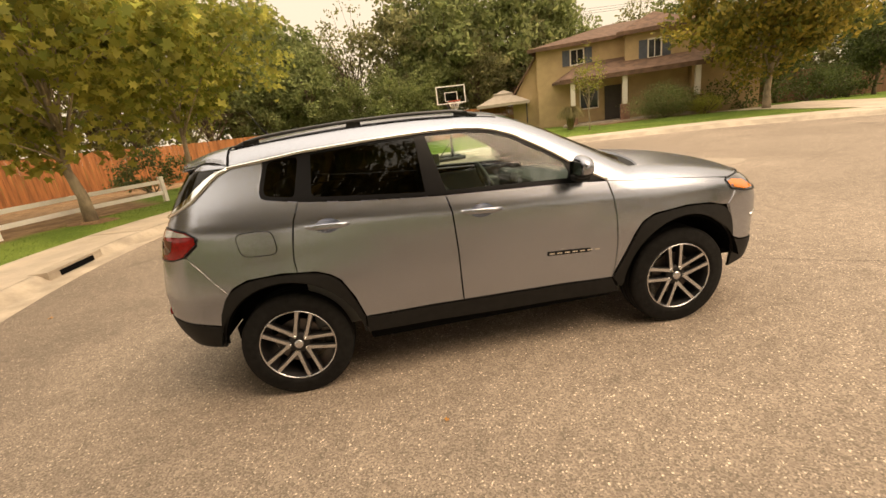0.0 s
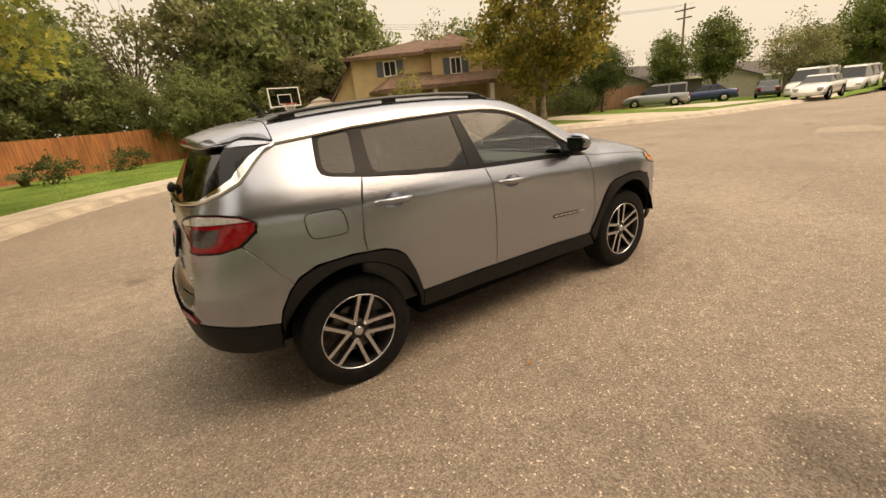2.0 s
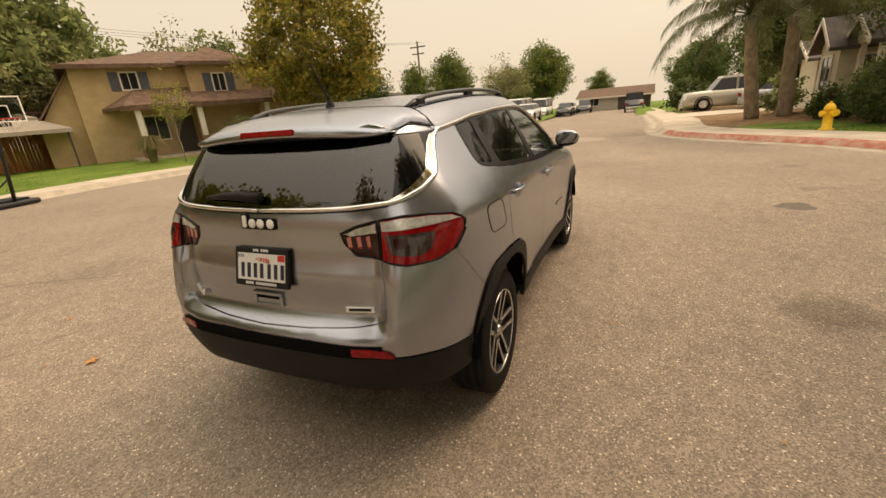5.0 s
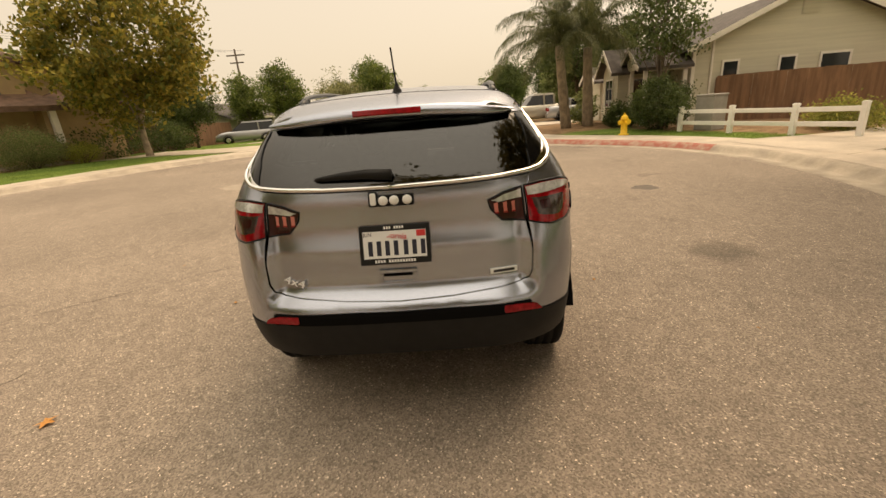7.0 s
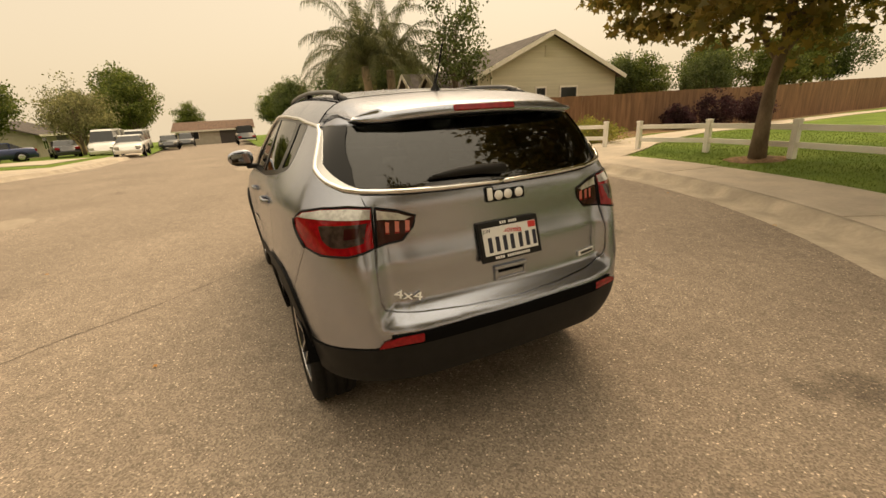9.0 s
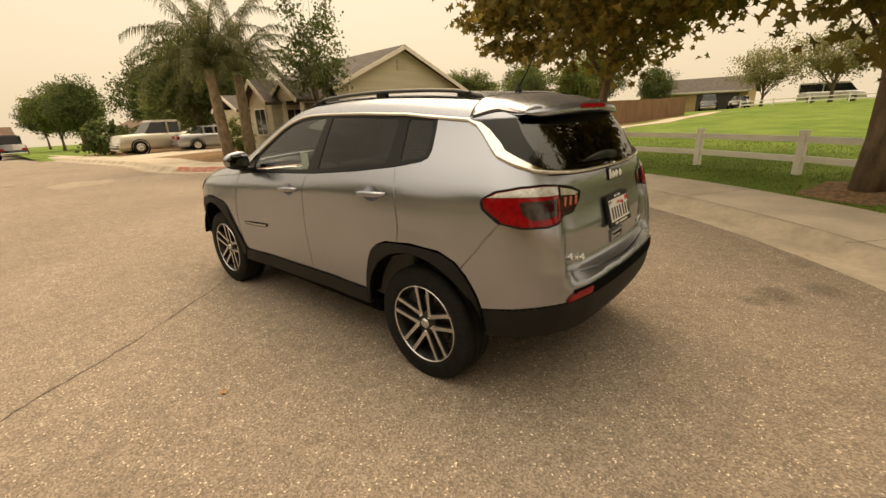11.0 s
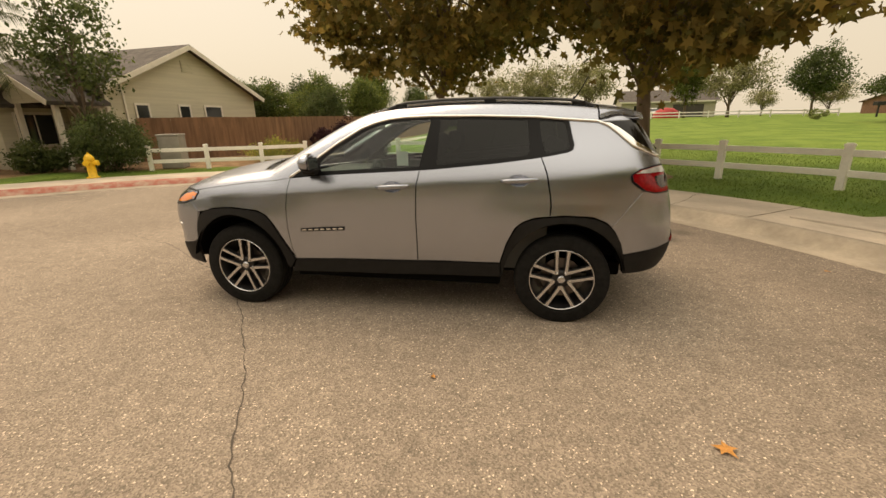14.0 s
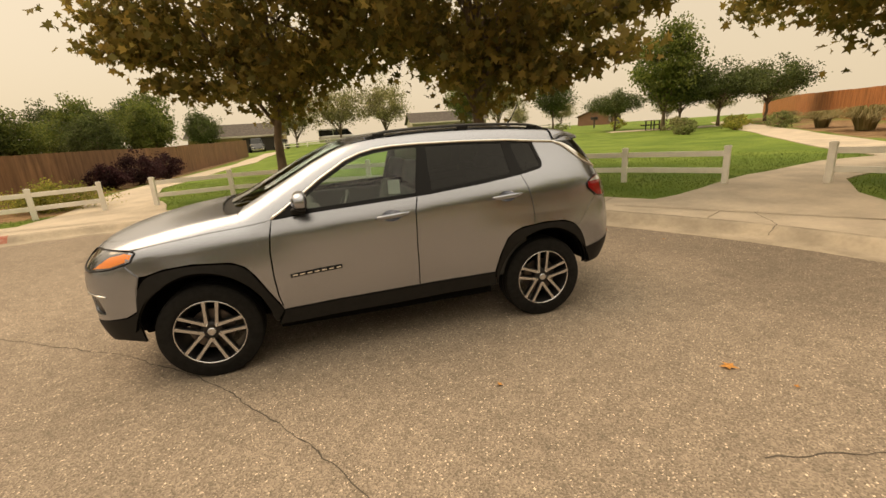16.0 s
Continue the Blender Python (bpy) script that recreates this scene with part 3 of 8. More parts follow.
def rounded(poly, r=0.03, n=4):
    """A polygon with its corners cut round."""
    poly = [np.array(q, float) for q in poly]
    out = []
    for a, b, c in zip(poly[-1:] + poly[:-1], poly, poly[1:] + poly[:1]):
        la, lc = np.hypot(*(a - b)), np.hypot(*(c - b))
        p, q = b + (a - b) * min(r / la, 0.45), b + (c - b) * min(r / lc, 0.45)
        for k in range(n + 1):
            t = k / n
            out.append((1 - t) ** 2 * p + 2 * t * (1 - t) * b + t * t * q)
    return out


def shrink(poly, g):
    """A polygon drawn in by g all round."""
    p = np.asarray(poly, float)
    area = (p[:, 0] * np.roll(p[:, 1], -1) - p[:, 1] * np.roll(p[:, 0], -1)).sum()
    t = np.roll(p, -1, 0) - np.roll(p, 1, 0)
    t /= np.hypot(*t.T)[:, None] + 1e-12
    n = np.stack([-t[:, 1], t[:, 0]], 1) * (1 if area > 0 else -1)
    return p + n * g


def patch(chart, outer, holes=(), step=0.035, offset=0.0, thick=0.018, gap=0.0054):
    """A panel of the skin inside an outline of its chart, with its edges turned in."""
    from mathutils import geometry
    ring = dense(outer, step)
    if gap:
        ring = shrink(ring, gap)
    rings = [ring] + [dense(h, step) for h in holes]
    lo, hi = ring.min(0), ring.max(0)
    gx, gy = np.meshgrid(np.arange(lo[0], hi[0], step), np.arange(lo[1], hi[1], step))
    g = np.stack([gx.ravel(), gy.ravel()], 1)
    g = g[inside(ring, g)]
    for h in rings[1:]:
        g = g[~inside(h, g)]
    if len(g):
        rim = np.concatenate(rings)
        g = g[np.sqrt(((g[:, None] - rim) ** 2).sum(-1)).min(1) > 0.45 * step]
    verts, edges, k = [], [], 0
    for r in rings:
        edges += [(k + i, k + (i + 1) % len(r)) for i in range(len(r))]
        k += len(r)
        verts += list(r)
    verts += list(g)
    v, _, f, *_ = geometry.delaunay_2d_cdt([Vector(q) for q in verts], edges, [], 0, 1e-6)
    v, f = np.array([tuple(q) for q in v]), np.array([t for t in f if len(t) == 3])
    cen = v[f].mean(1)
    ok = inside(ring, cen)
    for r in rings[1:]:
        ok &= ~inside(r, cen)
    f = f[ok]
    p, n = chart(v)
    a, b, c = p[f[:, 0]], p[f[:, 1]], p[f[:, 2]]
    turn = (np.cross(b - a, c - a) * n[f[:, 0]]).sum(1) < 0
    f[turn] = f[turn][:, ::-1]
    p = p + n * offset
    count = {}
    for t in f:
        for i in range(3):
            e = (t[i], t[(i + 1) % 3])
            count[e] = count.get(e, 0) + 1
    rim = [e for e in count if (e[1], e[0]) not in count]
    back = {}
    P, Nn, F = list(p), list(n), [tuple(t) for t in f]
    if thick:
        for e in rim:
            for i in e:
                if i not in back:
                    back[i] = len(P)
                    P.append(p[i] - n[i] * thick)
                    Nn.append(n[i])
        F += [(a2, back[a2], back[b2], b2) for a2, b2 in rim]
    return np.array(P), F, np.array(Nn)


def mirror(arr):
    P, F, Nn = arr
    s = np.array([1, -1, 1])
    return P * s, [f[::-1] for f in F], Nn * s


def panel(name, chart, outer, material, parent, holes=(), both=False, label="", **kw):
    """A panel part; both: one on each side of the car."""
    arr = patch(chart, outer, holes, **kw)
    obs = []
    for a in ([arr, mirror(arr)] if both else [arr]):
        obs.append(put(name, as_mesh(name, a[0], a[1], material, a[2]), parent, label))
    return obs


def ribbon(name, chart, line, r, material, parent, both=False, label="", lift=0.0, step=0.03, n=6):
    """A strip laid along a line of the chart."""
    pts, nn = chart(dense(line, step, closed=False))
    pts = pts + nn * lift
    out = []
    for s in ((1, -1) if both else (1,)):
        vs, fs = tube_arrays([Vector((p[0], p[1] * s, p[2])) for p in pts], r, n)
        out.append(put(name, as_mesh(name, vs, fs, material), parent, label))
    return out


car = thing("suv", (0, 0, 0), 0, "silver compact SUV with black cladding, parked on the asphalt", "car")

# lines of the side, front to rear
GUT = [U(-2.03, 0.0, 1.50), U(-1.95, 0.3, 1.50), (XR - 0.3, 1.497), (-1.75, 1.492), (-1.53, 1.487), (-1.29, 1.506), (-1.09, 1.525), (-0.70, 1.54), (-0.32, 1.545),
       (-0.12, 1.541), (0.02, 1.528), (0.13, 1.503), (0.24, 1.462), (0.44, 1.345), (0.60, 1.235), (0.72, 1.155), (0.80, 1.100)]
CREST = [(0.80, 1.100), (0.92, 1.082), (1.05, 1.070), (1.2, 1.058), (1.5, 1.020), (1.60, 1.005), U(1.72, 0.76, 0.985), U(1.9, 0.66, 0.985), U(2.02, 0.55, 0.985), U(2.1, 0.42, 0.985), U(2.15, 0.0, 0.985)]
FD = [(0.80, 0.445), (0.825, 0.55), (0.835, 0.70), (0.835, 0.88), (0.82, 1.0), (0.80, 1.100)]
DD = [(-0.22, 0.462), (-0.222, 0.63), (-0.221, 0.81), (-0.23, 1.06), (-0.255, 1.165)]
RQ = [(-1.205, 0.8425), (-1.21, 0.92), (-1.20, 1.0), (-1.17, 1.15), (-1.13, 1.252)]
DLO_LOW = [(0.80, 1.100), (0.70, 1.108), (0.57, 1.122), (-0.255, 1.165), (-0.36, 1.172), (-0.8, 1.212), (-1.13, 1.252), (-1.31, 1.285), (-1.345, 1.302), (-1.352, 1.335), (-1.315, 1.497)]
GUT_DLO = [q for q in GUT if -1.30 < q[0] < 0.80]
LAMP = [(-1.735, 1.128), (-1.79, 1.165), U(-1.88, 0.75, 1.182), U(-1.97, 0.69, 1.186), U(-2.03, 0.615, 1.178), U(-2.04, 0.615, 1.022), U(-2.0, 0.70, 1.000), U(-1.90, 0.76, 1.000), U(-1.82, 0.79, 1.022), (-1.745, 1.085)]
LAMP_IN = [U(-2.04, 0.607, 1.176), U(-2.04, 0.5, 1.158), U(-2.04, 0.425, 1.130), U(-2.04, 0.44, 1.085), U(-2.04, 0.49, 1.034), U(-2.04, 0.607, 1.022)]
GLASS_LOW = [(-1.53, 1.478), (-1.585, 1.457), (-1.64, 1.415), (-1.70, 1.362), (-1.75, 1.318), U(-1.83, 0.68, 1.275), U(-1.90, 0.655, 1.248), U(-1.95, 0.62, 1.238), U(-2.0, 0.5, 1.230), U(-2.0, 0.3, 1.222), U(-2.0, 0.0, 1.218)]
GATE_SIDE = [U(-1.95, 0.62, 1.238), U(-2.0, 0.618, 1.178)]
BUMP_LINE = [(-1.63, 0.770), (-1.70, 0.852), U(-1.82, 0.79, 1.022)]
BLACK_TOP = [(-1.735, 0.565), U(-1.85, 0.8, 0.585), U(-2.0, 0.73, 0.61), U(-2.1, 0.6, 0.625), U(-2.15, 0.4, 0.634), U(-2.18, 0.0, 0.636)]
GATE_LOW = [U(-2.05, 0.612, 1.022), U(-2.05, 0.614, 0.89), U(-2.06, 0.610, 0.80), U(-2.06, 0.597, 0.765), U(-2.06, 0.555, 0.746), U(-2.06, 0.47, 0.736), U(-2.06, 0.25, 0.722), U(-2.06, 0.0, 0.716)]
ARCH_R = [(-0.86, 0.475), (-0.905, 0.63), (-0.965, 0.755), (-1.02, 0.80), (-1.10, 0.832), (-1.30, 0.852), (-1.50, 0.842), (-1.60, 0.80), (-1.66, 0.74), (-1.715, 0.64), (-1.735, 0.565)]
ARCH_F = [(0.80, 0.445), (0.885, 0.60), (0.955, 0.735), (1.01, 0.805), (1.09, 0.845), (1.33, 0.865), (1.52, 0.850), (1.615, 0.815), (1.675, 0.72), (1.702, 0.57)]
HL = [U(1.66, 0.79, 0.972), U(1.70, 0.77, 0.985), U(1.86, 0.69, 0.990), U(2.02, 0.56, 0.985), U(2.12, 0.42, 0.965), U(2.13, 0.40, 0.91), U(2.05, 0.52, 0.87), U(1.90, 0.66, 0.858), U(1.78, 0.73, 0.875), U(1.68, 0.78, 0.915)]


def arc(cx, r, a0, a1, n=28, cz=0.345):
    return [(cx + r * math.cos(radians(a0 + (a1 - a0) * k / n)), cz + r * math.sin(radians(a0 + (a1 - a0) * k / n))) for k in range(n + 1)]


# panels of the side
panel("fender", belt, FD + CREST[1:6] + [U(1.70, 0.77, 0.98), U(1.72, 0.77, 0.90), (1.65, 0.815)] + ARCH_F[-3::-1], M_PAINT, car, both=True, holes=())
door_f = panel("front_door", belt, FD + DLO_LOW[1:4] + DD[::-1][1:], M_PAINT, car, both=True)
door_r = panel("rear_door", belt, DD + DLO_LOW[4:7] + RQ[::-1][1:] + [(-1.10, 0.832), (-1.02, 0.80), (-0.965, 0.755), (-0.905, 0.63), (-0.86, 0.475)], M_PAINT, car, both=True)
FUEL = rounded([(-1.285, 0.973), (-1.50, 0.982), (-1.515, 1.122), (-1.30, 1.118)], 0.05)
panel("quarter_panel", belt, RQ + DLO_LOW[7:] + [(-1.40, 1.492)] + GLASS_LOW[:8] + [GATE_SIDE[1]] + LAMP[3::-1] + LAMP[:-3:-1] + BUMP_LINE[::-1][1:] + [(-1.60, 0.80), (-1.50, 0.842), (-1.30, 0.852)],
      M_PAINT, car, both=True)
rear_half = BUMP_LINE + LAMP[-3:-6:-1] + GATE_LOW[1:-1]
black_half = BLACK_TOP[:-1]
mir = lambda line: [(2 * U_REAR - u, z) for u, z in line]   # noqa: E731
panel("rear_bumper", belt, rear_half + [GATE_LOW[-1]] + mir(rear_half)[::-1] + mir([(-1.66, 0.74), (-1.715, 0.64)]) + mir(black_half) + [BLACK_TOP[-1]] + black_half[::-1] + [(-1.715, 0.64), (-1.66, 0.74)],
      M_PAINT, car, gap=0.0026)
LOW_R = [(-1.745, 0.41), U(-1.9, 0.79, 0.415), U(-2.05, 0.66, 0.425), U(-2.1, 0.45, 0.43), U(-2.1, 0.2, 0.435)]
panel("lower_bumper", belt, black_half + [BLACK_TOP[-1]] + mir(black_half)[::-1] + mir(LOW_R) + LOW_R[::-1], M_BLACK, car, offset=0.006, label="black plastic lower rear bumper")
gate_half = GATE_LOW[:-1]
GATE_TOP = [(u, z - 0.012) for u, z in GLASS_LOW[7:]]
panel("tailgate", belt, [GATE_TOP[0], GATE_SIDE[1]] + gate_half + [GATE_LOW[-1]] + mir(gate_half)[::-1] + mir([GATE_SIDE[1], GATE_TOP[0]]) + mir(GATE_TOP[1:-1]) + [GATE_TOP[-1]] + GATE_TOP[1:-1][::-1],
      M_PAINT, car, holes=(LAMP_IN, mir(LAMP_IN)), gap=0.0022)
RG = [(u, z + 0.004) for u, z in GLASS_LOW]
rg_top = [q for q in GUT if q[0] <= -1.53][::-1]
panel("rear_window", belt, RG + mir(RG[:-1])[::-1] + mir(rg_top[1:]) + rg_top[::-1][1:], M_REARGLASS, car, offset=-0.004, thick=0.004, label="dark tinted rear window")
FIN = GLASS_LOW[:8] + [U(-1.90, 0.60, 1.262), U(-1.86, 0.590, 1.33), U(-1.80, 0.575, 1.41), U(-1.77, 0.565, 1.47), (XR - 0.02, 1.488), (-1.66, 1.486)]
panel("window_fin", belt, FIN, M_FIN, car, both=True, offset=0.0015, thick=0.004, gap=0.002, label="gloss black side fin of the rear window")
ribbon("chrome_strip", belt, [(0.80, 1.104)] + [(u, z - 0.004) for u, z in GUT[::-1][1:-4]] + GLASS_LOW[:-1] + [GLASS_LOW[-1]], 0.0115, M_CHROME, car, both=True, lift=0.003, label="bright chrome window strip")

# the strip broadens down the pillar beside the rear window
SWOOP = [0.006, 0.020, 0.032, 0.038, 0.040, 0.036, 0.024, 0.010]
panel("chrome_pillar", belt, GLASS_LOW[:8] + [(u - 0.78 * w, z + 0.62 * w) for (u, z), w in zip(GLASS_LOW, SWOOP)][::-1], M_CHROME, car, both=True, offset=0.006, thick=0.007, gap=0, step=0.02, label="broad chrome pillar strip")

# side windows
FRAME = DLO_LOW + [(u, z - 0.010) for u, z in GUT_DLO]
W_F = [(0.545, 1.150), (-0.245, 1.188), (-0.318, 1.523), (-0.12, 1.517), (0.02, 1.503), (0.12, 1.482), (0.23, 1.438), (0.42, 1.325), (0.54, 1.240), (0.565, 1.19)]
W_R = [(-0.375, 1.197), (-1.03, 1.262), (-1.05, 1.29), (-1.03, 1.503), (-0.70, 1.518), (-0.385, 1.523)]
W_Q = rounded([(-1.150, 1.275), (-1.315, 1.304), (-1.328, 1.335), (-1.290, 1.490), (-1.105, 1.502)], 0.03)
panel("window_surround", belt, FRAME, M_GLOSSBLACK, car, both=True, holes=(W_F, W_R, W_Q), offset=-0.002, gap=0, label="gloss black pillar and window trim")
for nm, w, mm in (("front_window", W_F, M_GLASS), ("rear_side_window", W_R, M_PRIVACY), ("quarter_window", W_Q, M_PRIVACY)):
    panel(nm, belt, w, mm, car, both=True, offset=-0.006, thick=0.003, gap=-0.003)

# cladding
def eased(line):
    """A line with its corners cut twice, its ends kept."""
    for _ in range(2):
        out = [line[0]]
        for (x0, z0), (x1, z1) in zip(line, line[1:]):
            out += [(0.75 * x0 + 0.25 * x1, 0.75 * z0 + 0.25 * z1), (0.25 * x0 + 0.75 * x1, 0.25 * z0 + 0.75 * z1)]
        line = out + [line[-1]]
    return line


panel("arch_cladding", belt, eased(ARCH_R) + [(-1.742, 0.46)] + [(x, 0.345 + (z - 0.345) * 1.045) for x, z in arc(-1.318, 0.432, 164, 4)] + [(-0.87, 0.37)], M_BLACK, car, both=True, offset=0.012, thick=0.016, label="black plastic wheel arch trim")
panel("arch_cladding", belt, eased(ARCH_F) + [(1.725, 0.44)] + [(1.318 + (x - 1.318) * (0.405 / 0.432 if x > 1.318 else 1.0), 0.345 + (z - 0.345) * 1.055) for x, z in arc(1.318, 0.432, 12, 174)] + [(0.86, 0.36)], M_BLACK, car, both=True, offset=0.012, thick=0.016, label="black plastic wheel arch trim")
panel("sill_trim", belt, [(0.80, 0.445), (-0.22, 0.462), (-0.86, 0.475), (-0.87, 0.36), (0.0, 0.335), (0.86, 0.33)], M_BLACK, car, both=True, offset=0.010, thick=0.03, label="black plastic sill")

# front end
mif = lambda line: [(2 * U_FRONT - u, z) for u, z in line]   # noqa: E731
FB = [(1.65, 0.815), U(1.72, 0.77, 0.90)] + HL[-2:-6:-1] + HL[4:5]
FB_LOW = [(1.702, 0.57), U(1.78, 0.78, 0.53), U(1.95, 0.68, 0.50), U(2.1, 0.45, 0.47)]
fog = rounded([U(1.86, 0.70, 0.55), U(2.02, 0.56, 0.55), U(2.03, 0.55, 0.68), U(1.90, 0.68, 0.68)], 0.03)
grille = rounded([U(2.15, 0.47, 0.90), U(2.15, 0.44, 0.82), mif([U(2.15, 0.44, 0.82)])[0], mif([U(2.15, 0.47, 0.90)])[0], mif([U(2.1, 0.42, 0.955)])[0], U(2.1, 0.42, 0.955)], 0.03)
lowgr = rounded([U(2.1, 0.44, 0.68), U(2.1, 0.40, 0.52), mif([U(2.1, 0.40, 0.52)])[0], mif([U(2.1, 0.44, 0.68)])[0]], 0.03)
top_f = [U(2.14, 0.30, 0.978), U(2.15, 0.0, 0.978)]
panel("front_bumper", belt, FB + top_f + mif(FB + top_f[:1])[::-1] + mif([(1.675, 0.72)]) + mif(FB_LOW) + FB_LOW[::-1] + [(1.675, 0.72)], M_PAINT, car, holes=(fog, mif(fog), grille, lowgr))
FL2 = [(1.70, 0.34), U(1.85, 0.75, 0.36), U(2.0, 0.6, 0.34), U(2.1, 0.3, 0.32)]
panel("front_lower_bumper", belt, FB_LOW + mif(FB_LOW)[::-1] + mif(FL2) + FL2[::-1], M_BLACK, car, offset=0.006, label="black plastic lower front bumper")
for nm, w in (("grille", grille), ("lower_grille", lowgr)):
    panel(nm, belt, w, M_GLOSSBLACK, car, offset=-0.02, gap=-0.01)
panel("fog_lamp", belt, fog, M_GLOSSBLACK, car, both=True, offset=-0.02, gap=-0.01)
ribbon("fog_trim", belt, [U(1.83, 0.71, 0.685), U(1.90, 0.68, 0.692), U(2.03, 0.55, 0.692)], 0.008, M_CHROME, car, both=True)
AMB = [U(1.675, 0.785, 0.966), U(1.72, 0.76, 0.975), U(1.80, 0.72, 0.955), U(1.88, 0.67, 0.875), U(1.78, 0.73, 0.883), U(1.68, 0.78, 0.925)]
panel("headlamp", belt, HL, mat("smoked_clear_lens", (0.13, 0.13, 0.135), rough=0.1, metal=0.5, coat=0.8), car, both=True, offset=-0.004, label="clear headlamp with amber marker")
panel("amber_marker", belt, AMB, M_AMBER, car, both=True, offset=0.0, thick=0.004, label="amber side marker lens")
ribbon("headlamp_trim", belt, HL + HL[:1], 0.006, M_GLOSSBLACK, car, both=True)

# top
side3d, _ = belt(dense(GUT + CREST[1:], 0.03, closed=False))
rim_xy = side3d[:, :2]
HOOD_E = [(1.13, 0.705), (1.30, 0.715), (1.55, 0.705), (1.72, 0.665), (1.84, 0.61), (1.97, 0.45), (2.04, 0.25), (2.06, 0.0)]
WS_LOW = [(1.145, 0.0), (1.13, 0.3), (1.08, 0.5), (1.0, 0.645)]
WS_SIDE = [(0.85, 0.640), (0.62, 0.610), (0.40, 0.580), (0.20, 0.545)]
WS_TOP = [(0.23, 0.35), (0.25, 0.0)]
ymir = lambda line: [(x, -y) for x, y in line]   # noqa: E731
ws = WS_LOW + WS_SIDE + WS_TOP + ymir(WS_LOW[1:] + WS_SIDE + WS_TOP[:-1])[::-1]
COWL = [(1.20, 0.0), (1.19, 0.3), (1.15, 0.55), (1.10, 0.70), (1.03, 0.72), (0.985, 0.66)]
roof_rim = [q for q in rim_xy if q[0] < 1.02]
roof_half = [tuple(q) for q in roof_rim if q[1] > 0.0]
panel("roof", lid, roof_half[:] + [(1.02, 0.745), (0.985, 0.66)] + WS_SIDE + WS_TOP + ymir([(1.02, 0.745), (0.985, 0.66)] + WS_SIDE + WS_TOP[:-1])[::-1] + ymir(roof_half)[::-1],
      M_PAINT, car, gap=0.0, step=0.05)
panel("windscreen", lid, ws, M_GLASS, car, offset=-0.004, thick=0.003, gap=0, step=0.05)
panel("hood", lid, COWL[:4] + HOOD_E + ymir(COWL[1:4] + HOOD_E[:-1])[::-1], M_PAINT, car, step=0.045, gap=0.003)
panel("cowl", lid, [(1.205, 0.0), (1.19, 0.3), (1.155, 0.55), (1.11, 0.705), (1.035, 0.725), (0.985, 0.655), (1.08, 0.495), (1.13, 0.295), (1.14, 0)] + ymir([(1.13, 0.295), (1.08, 0.495), (0.985, 0.655), (1.035, 0.725), (1.11, 0.705), (1.155, 0.55), (1.19, 0.3)]),
      M_BLACK, car, offset=-0.015, gap=0)
fen_rim = [tuple(q) for q in rim_xy if 0.985 < q[0] and q[1] > 0.40]
panel("fender_top", lid, fen_rim + [(1.97, 0.455)] + HOOD_E[4::-1] + [(1.10, 0.712), (1.03, 0.728)], M_PAINT, car, both=True, gap=0.0)

# ---- details of the car ----
# dark liner behind the gaps, and the wheel wells
liner = [(U_REAR, 0.40), U(-2.05, 0.6, 0.40), (-1.765, 0.40)] + arc(-1.318, 0.44, 172, 8) + [(-0.87, 0.36), (0.87, 0.34)] + arc(1.318, 0.44, 172, 8) + [(1.775, 0.36), U(2.0, 0.5, 0.36), (U_FRONT, 0.36), (U_FRONT, 0.95), U(1.95, 0.62, 0.95), (1.5, 0.98), (0.8, 1.06), (-0.3, 1.12), (-1.1, 1.2), U(-1.95, 0.62, 1.19), (U_REAR, 1.19)]
panel("inner_body", belt, liner, M_VOID, car, both=True, offset=-0.045, thick=0, gap=0, step=0.07, label="dark inner bodywork")
bm = boxes((-1.80, 1.85, -0.52, 0.52, 0.28, 0.40), (-0.86, 0.86, -0.80, 0.80, 0.26, 0.37), (-1.95, -1.80, -0.70, 0.70, 0.44, 0.50), (1.78, 1.95, -0.62, 0.62, 0.34, 0.50), bevel=0.02)
part("underbody", bm, M_VOID, car, "dark underbody")
for sx in (-1.318, 1.318):
    for sy in (-1, 1):
        vs, fs = [], []
        for k in range(19):
            a = radians(12 + 156 * k / 18)
            for y in (0.50, 0.895):
                vs.append((sx + 0.447 * math.cos(a), sy * y, 0.345 + 0.468 * math.sin(a)))
        for k in range(18):
            fs.append((2 * k, 2 * k + 1, 2 * k + 3, 2 * k + 2))
        fs.append(tuple(range(0, 38, 2)))
        put("wheel_well", as_mesh("wheel_well", vs, fs, M_VOID, smooth=False), car)


